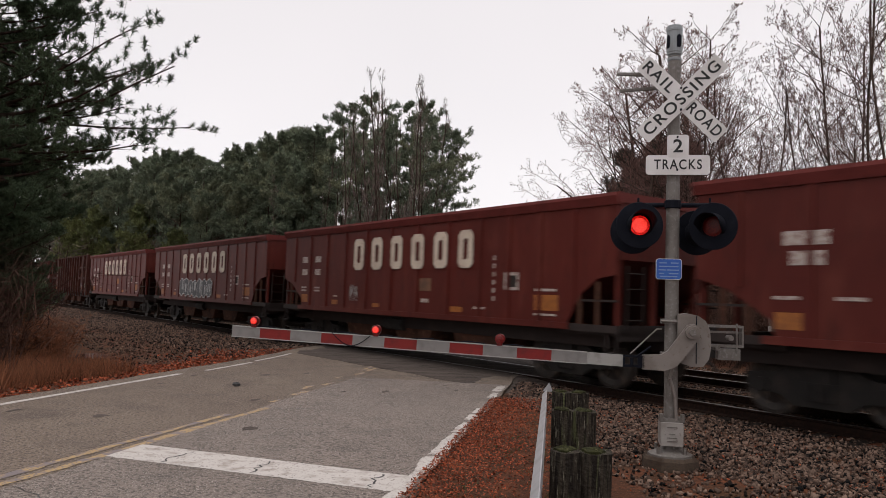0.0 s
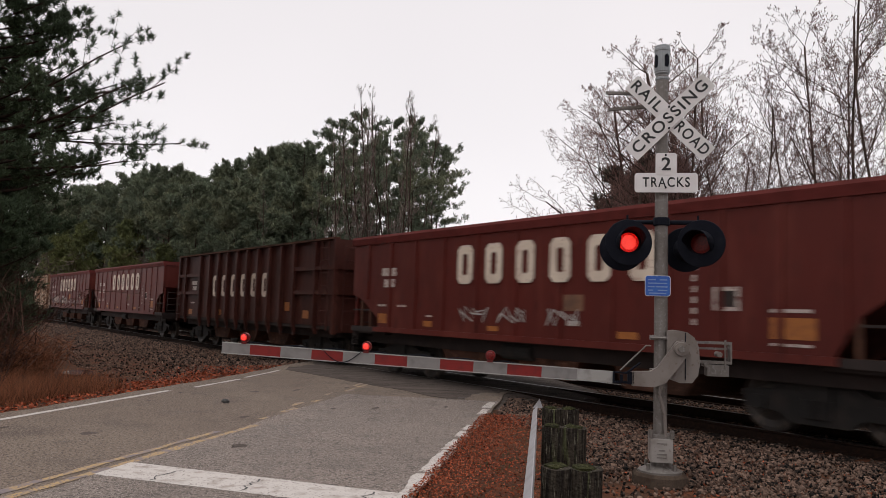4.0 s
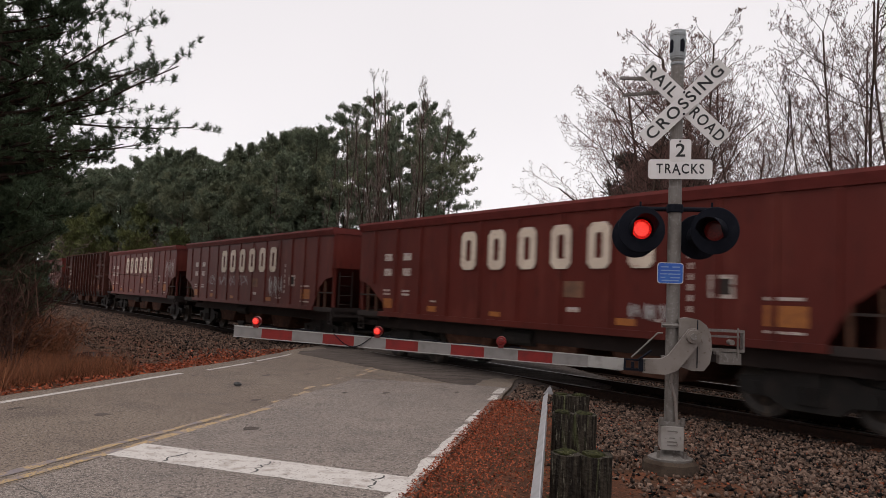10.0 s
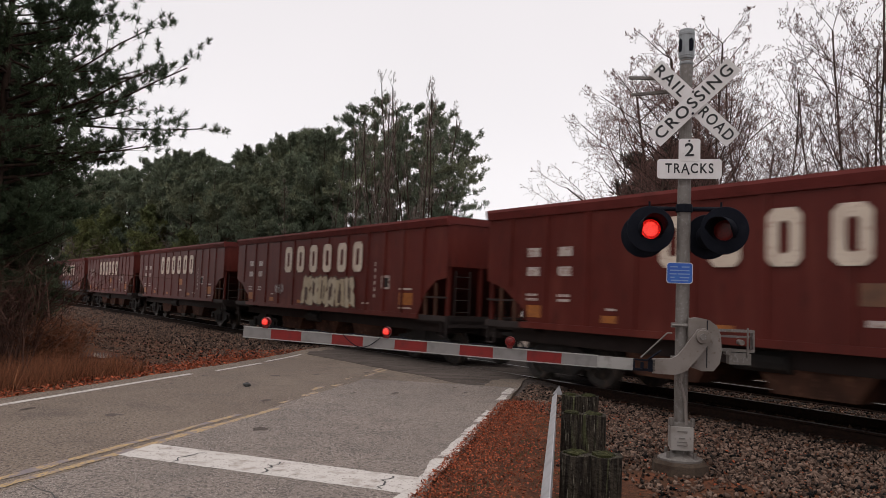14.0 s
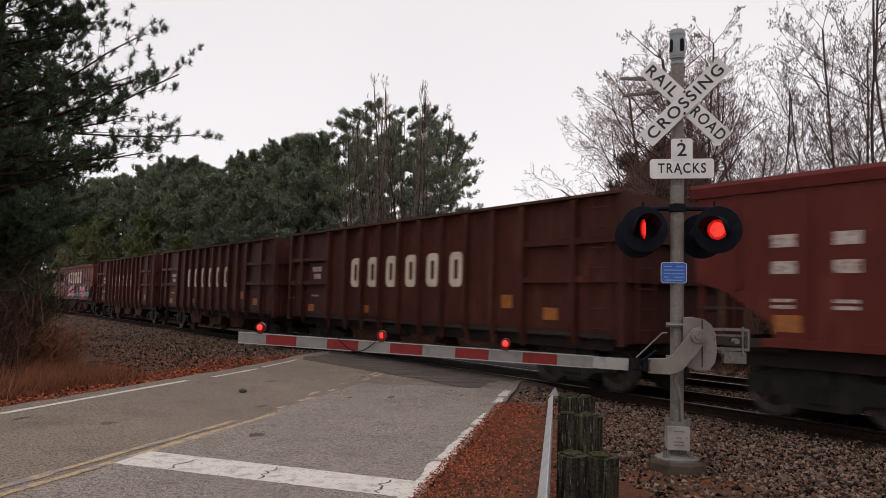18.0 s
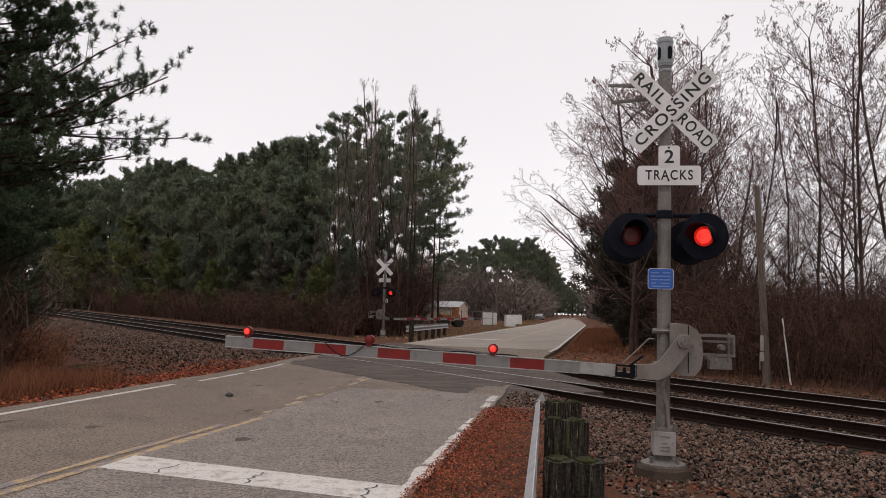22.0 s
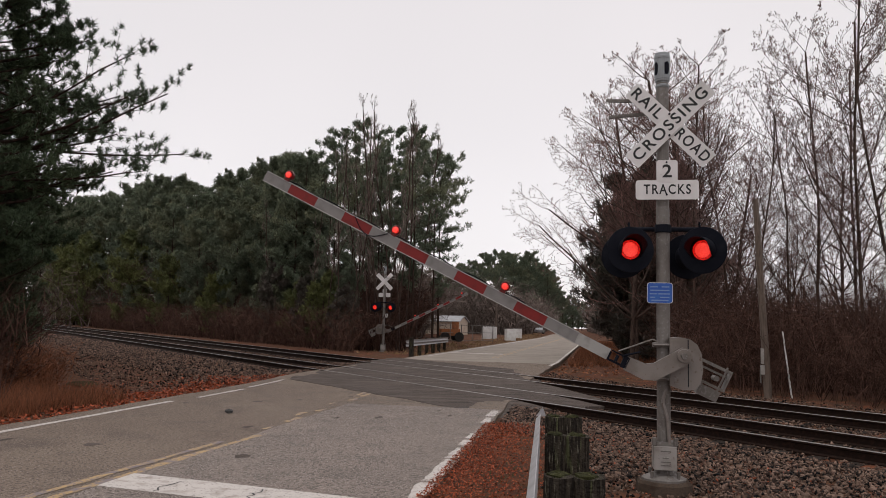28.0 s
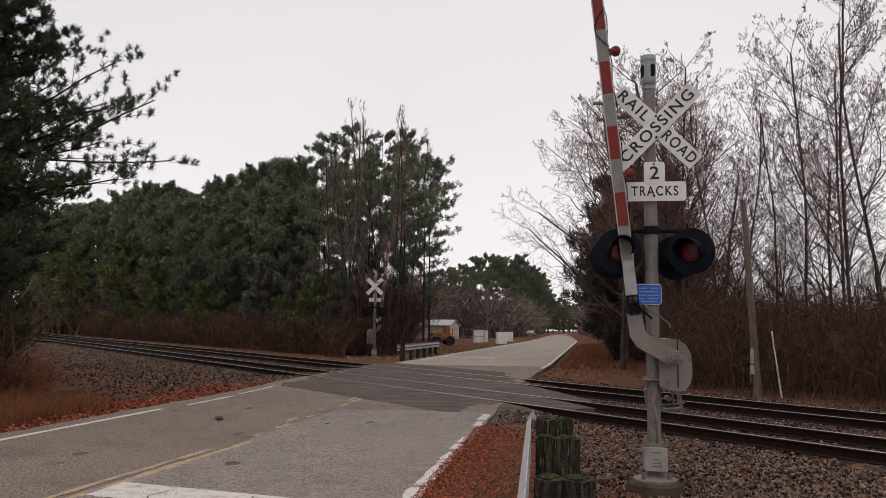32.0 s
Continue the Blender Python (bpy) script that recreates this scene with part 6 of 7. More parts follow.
def flasher(signal, m, circuit, lens=0.108):
    """A light with its round black background, hood and a turning light unit."""
    bm = bm_new()
    lathe(bm, [(0.10, 0.012), (0.250, 0.012), (0.254, 0.0), (0.250, -0.012), (0.125, -0.012), (0.125, 0.006), (0.10, 0.006)], 36, "y")
    back = part("background_disc", bm, BLACK, signal, "round black background plate")
    back.matrix_basis = m
    bm = bm_new()
    lathe(bm, [(0.05, 0.20), (0.12, 0.16), (0.14, 0.05), (0.14, 0.013), (0.10, 0.013)], 20, "y")
    part("lamp_housing", bm, BLACK, back)
    bm = bm_new()
    n, rings = 16, []
    for y, cut in ((-0.012, 1.0), (-0.30, 0.62)):
        rings.append([[bm.verts.new((r * math.cos(a), y, r * math.sin(a))) for a in [radians(90 + 130 * cut * (2 * k / n - 1)) for k in range(n + 1)]] for r in (0.130, 0.138)])
    for r in (0, 1):
        for k in range(n):
            bm.faces.new((rings[0][r][k], rings[0][r][k + 1], rings[1][r][k + 1], rings[1][r][k]))
    for k in range(n):
        bm.faces.new((rings[1][0][k], rings[1][0][k + 1], rings[1][1][k + 1], rings[1][1][k]))
    part("hood", bm, BLACK, back, "black hood over the lamp")
    light_unit(back, lens, pose(0, -0.005, 0), circuit)
    return back


def light_unit(parent, r, m, circuit):
    """A disc that shines on one face and is a dark lens on the other; it turns to flash."""
    me = bpy.data.meshes.new("light_unit")
    bm = bm_new()
    lathe(bm, [(r * 0.2, -0.012), (r * 0.75, -0.009), (r, -0.002), (r, 0.002), (r * 0.75, 0.009), (r * 0.2, 0.012)], 20, "y")
    bmesh.ops.recalc_face_normals(bm, faces=bm.faces)
    for f in bm.faces:
        c = f.calc_center_median()
        f.material_index = (2 if Vector((c.x, c.z)).length < r * 0.6 else 1) if c.y < -0.001 else 0
    bm.to_mesh(me)
    bm.free()
    for mat in (LAMP_OFF, LAMP_ON, LAMP_HOT):
        me.materials.append(mat)
    ob = part("light_unit", me, None, parent, "red light")
    ob.matrix_basis = m
    LAMPS[circuit].append((ob, m))
    return ob


ARMS = []


def tube(bm, pts, r, sides=5):
    """One round tube through the points."""
    rings = []
    for p in pts:
        rings.append([bm.verts.new((p[0], p[1] + r * math.cos(2 * math.pi * k / sides), p[2] + r * math.sin(2 * math.pi * k / sides))) for k in range(sides)])
    for p, q in zip(rings, rings[1:]):
        for k in range(sides):
            bm.faces.new((p[k], p[(k + 1) % sides], q[(k + 1) % sides], q[k]))


def crossing_signal(label, m, front):
    """Mast, crossbuck, signs, lights and gate. front: whether the lettered side is seen."""
    sig = thing("crossing_signal", label, "crossing signal", m, "crossing signals")
    bm = bm_new()
    lathe(bm, [(0.072, 0.05), (0.072, 2.9), (0.068, 2.92), (0.068, 4.32), (0.05, 4.34)], 18)
    part("mast", bm, GALV, sig, smooth=False)
    bm = bm_new()
    lathe(bm, [(0.33, -0.45), (0.30, -0.05), (0.275, -0.02), (0.1, -0.02)], 8)
    bm.transform(pose(0, 0, 0, 0, 0, 22.5))
    soften(bm, 0.02)
    part("foundation", bm, CONCRETE, sig, "stained concrete foundation")
    bm = bm_new()
    lathe(bm, [(0.235, -0.02), (0.235, 0.0), (0.11, 0.05), (0.085, 0.10)], 12)
    for k in range(4):
        a = radians(45 + 90 * k)
        rod(bm, (0.19 * math.cos(a), 0.19 * math.sin(a), -0.02), (0.19 * math.cos(a), 0.19 * math.sin(a), 0.08), 0.02, sides=6)
    part("base_casting", bm, GALV, sig)
    bm = bm_new()
    box(bm, -0.115, 0.115, -0.16, 0.12, 0.10, 0.34)
    soften(bm, 0.025, 3)
    jb = part("junction_box", bm, PALE_CAST, sig, "grey junction box at the mast's foot")
    for z, w in ((0.29, 0.05), (0.22, 0.03), (0.18, 0.05), (0.145, 0.05)):
        part("embossed_bar", plate(-w, w, z, z + 0.012, -0.16, 0.006), GALV, jb)
    bm = bm_new()
    box(bm, -0.12, 0.12, -0.10, 0.10, 0.34, 0.38)
    for x in (-0.11, 0.11):
        rod(bm, (x, -0.11, 0.35), (x, -0.11, 0.43), 0.025, sides=6)
    part("clamp", bm, GALV, sig)
    # bell on the mast's top
    bm = bm_new()
    lathe(bm, [(0.062, 4.26), (0.077, 4.28), (0.077, 4.30), (0.064, 4.31), (0.064, 4.33), (0.08, 4.345), (0.08, 4.36), (0.085, 4.37), (0.085, 4.60), (0.089, 4.605), (0.089, 4.63), (0.085, 4.635), (0.082, 4.665), (0.02, 4.675)], 20)
    bell = part("bell", bm, BELL_GREY, sig, "grey electronic bell on the mast top")
    for a in (-60, 25, 150):
        bm = bm_new()
        prism(bm, [(-0.02, -0.07), (0.02, -0.07), (0.03, -0.03), (0.03, 0.05), (0.01, 0.08), (-0.02, 0.06)], -0.0895, -0.080)
        o = part("sound_slot", bm, BLACK, bell)
        o.matrix_basis = pose(0, 0, 4.48, 0, 0, a)
    # crossbuck: two blades on the mast's face
    for k, (ang, y) in enumerate(((-45, -0.095), (45, -0.115))):
        bm = round_plate(1.17, 0.20, 0.012, 0.006)
        blade = part("crossbuck_blade", bm, SIGN_WHITE, sig, "white crossbuck blade with black letters" if front else "white crossbuck blade")
        blade.matrix_basis = pose(0.07, y, 3.822, 0, -ang, 0)
        if k == 1:
            lettering("CROSSING", 0.172, BLACK_INK, blade, pose(0, -0.007, 0), 1.06)
        else:
            lettering("RAIL", 0.172, BLACK_INK, blade, pose(-0.345, -0.007, 0), 0.41)
            lettering("ROAD", 0.172, BLACK_INK, blade, pose(0.335, -0.007, 0), 0.44)
        bm = round_plate(1.17, 0.20, 0.012, 0.006)
        rear = part("crossbuck_blade", bm, SIGN_WHITE, sig, "white crossbuck blade seen from behind")
        rear.matrix_basis = pose(0.0, 0.10 + 0.02 * k, 3.822, 0, ang, 0) if not front else pose(-0.05, 0.10 + 0.02 * k, 3.822, 0, 0, 0) @ Matrix.Diagonal((0.02, 1, 0.02, 1))
    for z in (3.937, 3.697):
        bm = bm_new()
        rod(bm, (0.06, -0.14, z), (0.06, 0.0, z), 0.012, sides=8)
        part("bolt", bm, BLACK, sig)
    for y, x1, z0, z1 in ((-0.02, -0.62, 4.11, 4.135), (0.16, -0.58, 4.03, 3.99)):
        bm = bm_new()
        prism(bm, [(-0.05, z0 - 0.02), (-0.05, z0 + 0.02), (x1, z1 + 0.016), (x1, z1 - 0.012)], y - 0.02, y + 0.02)
        part("side_bracket", bm, GALV, sig)
    # tracks sign
    bm = round_plate(0.67, 0.215, 0.035, 0.006)
    ts = part("tracks_sign", bm, SIGN_WHITE, sig, "white sign with the black word TRACKS")
    ts.matrix_basis = pose(0.035, -0.10, 3.095)
    lettering("TRACKS", 0.15, BLACK_INK, ts, pose(0, -0.007, 0), 0.50)
    bm = round_plate(0.225, 0.25, 0.03, 0.006)
    tw = part("number_sign", bm, SIGN_WHITE, sig, "white sign with a black 2")
    tw.matrix_basis = pose(0.035, -0.102, 3.30)
    lettering("2", 0.20, BLACK_INK, tw, pose(0, -0.007, -0.005), 0.10)
    for z in (3.40, 3.04):
        bm = bm_new()
        rod(bm, (0.03, -0.12, z), (0.03, 0, z), 0.011, sides=8)
        part("bolt", bm, BLACK, sig)
    # blue notice
    bm = round_plate(0.27, 0.225, 0.03, 0.004)
    bl = part("notice_border", bm, SIGN_WHITE, sig, "blue emergency notice with pale lines")
    bl.matrix_basis = pose(-0.045, -0.088, 1.965)
    bm = round_plate(0.258, 0.213, 0.027, 0.003)
    face = part("notice_face", bm, SIGN_BLUE, bl)
    face.matrix_basis = pose(0, -0.0035, 0)
    for z, spans in ((0.066, ((-0.10, -0.02), (0.02, 0.10))), (0.028, ((-0.10, 0.10),)), (-0.010, ((-0.105, -0.03), (-0.02, 0.105))), (-0.048, ((-0.10, -0.05), (0.0, 0.10))), (-0.08, ((-0.09, 0.09),))):
        for a, b in spans:
            part("text_bar", plate(a, b, z - 0.006, z + 0.006, -0.0068, 0.001), SIGN_BAR, bl)
    # light arm
    bm = bm_new()
    rod(bm, (-0.36, 0.08, 2.68), (0.40, 0.08, 2.68), 0.026, sides=10)
    for x in (-0.36, 0.40):
        rod(bm, (x, 0.08, 2.70), (x, 0.08, 2.42), 0.024, sides=8)
        rod(bm, (x, 0.08, 2.70), (x, 0.08, 2.76), 0.012, sides=6)
    lathe(bm, [(0.085, 2.63), (0.09, 2.64), (0.09, 2.71), (0.085, 2.72)], 12)
    part("light_arm", bm, BLACK, sig)
    flasher(sig, pose(-0.36, -0.13, 2.43, -2, 0, 6), "a")
    flasher(sig, pose(0.40, -0.13, 2.43, 3, 0, -22), "b")
    flasher(sig, pose(-0.40 if front else -0.44, 0.30, 2.40, 0, 0, 178), "a" if front else "b", 0.108 if front else 0.122)
    flasher(sig, pose(0.30 if front else 0.44, 0.32, 2.40, 0, 0, 186), "b" if front else "a", 0.108 if front else 0.122)
    # gate mechanism
    bm = bm_new()
    prism(bm, [(0.05, 0.98), (0.19, 0.935), (0.31, 0.94), (0.37, 1.02), (0.39, 1.14), (0.38, 1.32), (0.335, 1.42), (0.26, 1.475), (0.15, 1.495), (0.05, 1.48)], -0.13, 0.20)
    soften(bm, 0.045, 4)
    mech = part("gate_mechanism", bm, GREY_PAINT, sig, "grey gate motor housing")
    bm = bm_new()
    box(bm, 0.235, 0.245, -0.136, -0.128, 0.97, 1.47)
    part("cover_seam", bm, BLACK, mech)
    bm = bm_new()
    lathe(bm, [(0.035, -0.002), (0.035, 0.02), (0.02, 0.022)], 14, "y", (0.13, -0.155, 1.03))
    part("plug", bm, GREY_PAINT, mech)
    for z in (1.38, 1.02):
        bm = bm_new()
        box(bm, -0.11, 0.08, -0.09, 0.09, z, z + 0.05)
        rod(bm, (-0.12, -0.1, z + 0.025), (0.06, -0.1, z + 0.025), 0.014, sides=6)
        part("mast_clamp", bm, GALV, sig)
    bm = bm_new()
    pts = [(0.02, -0.05, 0.95), (-0.02, -0.09, 0.8), (0.03, -0.09, 0.62), (0.05, -0.09, 0.36)]
    for a, b in zip(pts, pts[1:]):
        rod(bm, a, b, 0.018, sides=8)
    part("conduit", bm, GREY_PAINT, sig)
    # the arm turns about the hub
    arm = new("gate_arm")
    tagged(arm, "red and white striped gate arm")
    arm.parent = sig
    hub = pose(0.18, -0.20, 1.30)
    arm.matrix_basis = hub
    bm = bm_new()
    crank = [(0.085, 0.03), (0.03, 0.088), (-0.045, 0.075), (-0.24, -0.20), (-0.31, -0.245), (-0.50, -0.255), (-0.50, -0.405), (-0.27, -0.41), (-0.15, -0.36), (0.075, -0.06)]
    prism(bm, crank, -0.06, 0.02)
    soften(bm, 0.012, 2)
    part("crank", bm, GREY_PAINT, arm, "grey bent gate crank")
    bm = bm_new()
    lathe(bm, [(0.068, -0.10), (0.072, -0.06), (0.055, -0.058)], 20, "y")
    part("hub_ring", bm, GREY_PAINT, arm)
    bm = bm_new()
    lathe(bm, [(0.034, -0.125), (0.036, -0.095)], 8, "y")
    part("hub_bolt", bm, GALV, arm)
    bm = bm_new()
    for y in (-0.06, 0.01):
        prism(bm, [(-0.70, -0.385), (-0.48, -0.385), (-0.48, -0.265), (-0.70, -0.265), (-0.70, -0.275), (-0.54, -0.285), (-0.54, -0.363), (-0.68, -0.363), (-0.68, -0.285), (-0.70, -0.285)], y, y + 0.012)
    box(bm, -0.545, -0.50, -0.07, 0.03, -0.39, -0.26)
    rod(bm, (-0.61, -0.075, -0.36), (-0.61, -0.075, -0.29), 0.018, sides=8)
    rod(bm, (-0.56, -0.09, -0.27), (-0.42, -0.09, -0.16), 0.012, sides=6)
    part("arm_clamp", bm, BLACK, arm)
    bm = bm_new()
    rod(bm, (-0.62, 0.0, -0.25), (-0.35, 0.02, 0.02), 0.009, sides=6)
    rod(bm, (-0.35, 0.02, 0.02), (-0.30, 0.02, 0.02), 0.009, sides=6)
    part("tie_rod", bm, GALV, arm)
    tilt = Matrix.Translation((-0.70, -0.02, -0.325)) @ pose(0, 0, 0, 0, 1.9, 0)
    tip = -4.965 - 0.18 + 0.70
    spans, x = [], tip
    widths = [0.346] + [0.372] * 9 + [0.376]
    for k, w in enumerate(widths):
        spans.append((x, x + w, ARM_RED if k % 2 else ARM_WHITE, "red_stripe" if k % 2 else "white_stripe"))
        x += w
    spans.append((x, 0.0, ALU, "arm_root"))
    for a, b, mat, name in spans:
        bm = bm_new()
        h = 0.058 if mat is not ALU else 0.062
        box(bm, a, b, -0.016, 0.016, -h, h)
        part(name, bm, mat, arm).matrix_basis = tilt
    for z in (-0.061, 0.061):
        bm = bm_new()
        box(bm, tip, x, -0.022, 0.022, z - 0.005, z + 0.005)
        part("arm_edge", bm, ALU, arm).matrix_basis = tilt
    for off, circuit in ((0.27, "steady"), (1.73, "a"), (3.13, "b")):
        bm = bm_new()
        box(bm, -0.03, 0.03, -0.03, 0.03, 0.06, 0.085)
        lathe(bm, [(0.052, -0.028), (0.056, -0.022), (0.056, 0.022), (0.052, 0.028)], 16, "y", (0, 0, 0.135))
        lamp = part("arm_lamp", bm, LAMP_OFF, arm, "small red gate arm lamp")
        lamp.matrix_basis = tilt @ pose(tip + off, 0, 0)
        for side in (-1, 1):
            light_unit(lamp, 0.040, pose(0, 0.042 * side, 0.135, 0, 0, 0 if side < 0 else 180), circuit)
    bm = bm_new()
    pts = [(tip + 0.29 + 0.13 * k, 0.0, 0.072 + 0.012 * math.sin(k * 1.7)) for k in range(25)]
    tube(bm, pts, 0.006)
    part("lamp_cable", bm, BLACK, arm).matrix_basis = tilt
    bm = bm_new()
    tube(bm, [(tip + 1.22 + 0.045 * k, -0.026, 0.065 - 0.13 * math.sin(math.pi * k / 10)) for k in range(11)], 0.006)
    part("hanging_cable", bm, BLACK, arm).matrix_basis = tilt
    bm = bm_new()
    for y in (0.42, 0.58):
        for z in (0.065, -0.15):
            box(bm, -0.05, 0.60, y - 0.010, y + 0.010, z - 0.014, z + 0.014)
    box(bm, 0.10, 0.60, 0.50, 0.515, -0.012, 0.012)
    box(bm, 0.585, 0.605, 0.42, 0.58, -0.16, 0.075)
    rod(bm, (0.53, 0.40, -0.22), (0.53, 0.40, 0.10), 0.011, sides=8)
    rod(bm, (0.47, 0.39, -0.06), (0.47, 0.58, -0.06), 0.030, sides=10)
    rod(bm, (0.0, 0.40, -0.04), (0.0, 0.60, -0.04), 0.05, sides=12)
    part("counterweight_frame", bm, GALV, arm)
    bm = bm_new()
    box(bm, 0.34, 0.57, 0.41, 0.59, -0.30, -0.18)
    box(bm, 0.31, 0.36, 0.40, 0.60, -0.20, -0.165)
    soften(bm, 0.008, 2)
    part("counterweight", bm, GALV, arm)
    ARMS.append((arm, hub))
    return sig


def guardrail(near):
    """A W-section rail on timber posts."""
    if near:
        g = thing("guardrail", "zinc guardrail on weathered timber posts", "guardrail", group="guardrails")
        length = 5.6
        w = 1.18 * 0.984 - 0.179 * 8.42
        frame_m = ROAD @ pose(w, 8.42 * 0.984 + 1.18 * 0.179, 0, 0, 0, 2.0)
    else:
        g = thing("guardrail", "zinc guardrail on dark timber posts beside the far road", "guardrail", group="guardrails")
        frame_m = ROAD @ pose(-7.65, 34.8, 0.22)
        length = -12.0
    g.matrix_basis = frame_m
    prof = [(0.0, 0.31), (0.045, 0.26), (0.045, 0.22), (0.0, 0.165), (0.0, 0.145), (0.045, 0.09), (0.045, 0.05), (0.0, 0.0)]
    z0 = 0.31
    bm = bm_new()
    out = [(-x, z + z0) for x, z in prof] + [(-x - 0.006, z + z0) for x, z in prof[::-1]]
    prism(bm, out, 0.0, -length)
    part("rail_beam", bm, RAIL_GUARD, g)
    rng = random.Random(8 + near)
    if near:
        # end of the beam, folded back
        bm = bm_new()
        prism(bm, [(-0.05, 0.60), (0.06, 0.60), (0.02, 0.70)], -0.02, -0.008)
        part("end_flap", bm, RAIL_GUARD, g)
        posts = [(x, y, 0.205, h, 0) for y, h in ((-0.15, 0.62), (-1.65, 0.63), (-3.45, 0.62), (-5.2, 0.63)) for x in (0.15, 0.335)]
    else:
        posts = [(0.2, 0.1, 0.22, 0.72, 0)] + [(-0.16, 1.9 * k, 0.2, 0.66, 0) for k in range(1, 7)]
    for x, y, d, h, _ in posts:
        bm = bm_new()
        seg = 6
        ring = []
        for k in range(seg + 1):
            z = -0.4 + (h + 0.4) * k / seg
            r = []
            for j in range(12):
                a = 2 * math.pi * j / 12
                rad = d / 2 * (1 + 0.05 * noise.noise((x * 9 + math.cos(a) * 1.5, y * 9 + math.sin(a) * 1.5, z * 1.5)))
                c, s = math.cos(a), math.sin(a)
                c, s = math.copysign(abs(c) ** 0.7, c), math.copysign(abs(s) ** 0.7, s)
                r.append(bm.verts.new((x + rad * c, y + rad * s, z + (0.02 * noise.noise((j * 0.9, x * 5, y)) if k == seg else 0))))
            ring.append(r)
        for p, q in zip(ring, ring[1:]):
            for j in range(12):
                bm.faces.new((p[j], p[(j + 1) % 12], q[(j + 1) % 12], q[j]))
        bm.faces.new(ring[-1])
        bm.faces.new(ring[0][::-1])
        post = part("post", bm, WOOD_POST, g)
        if near:
            bm = bm_new()
            prof = [(d * 0.36, h - 0.02), (d * 0.34, h + 0.012), (d * 0.2, h + 0.022), (d * 0.04, h + 0.016)]
            lathe(bm, prof, 14, "z", (x - d * 0.06, y - d * 0.05, 0))
            for v in bm.verts:
                v.co += Vector((0.03 * noise.noise(v.co * 14), 0.03 * noise.noise(v.co * 14 + Vector((5, 0, 0))), 0.014 * noise.noise(v.co * 25)))
            part("moss", bm, MOSS, post, "green moss on the post's top")
    return g


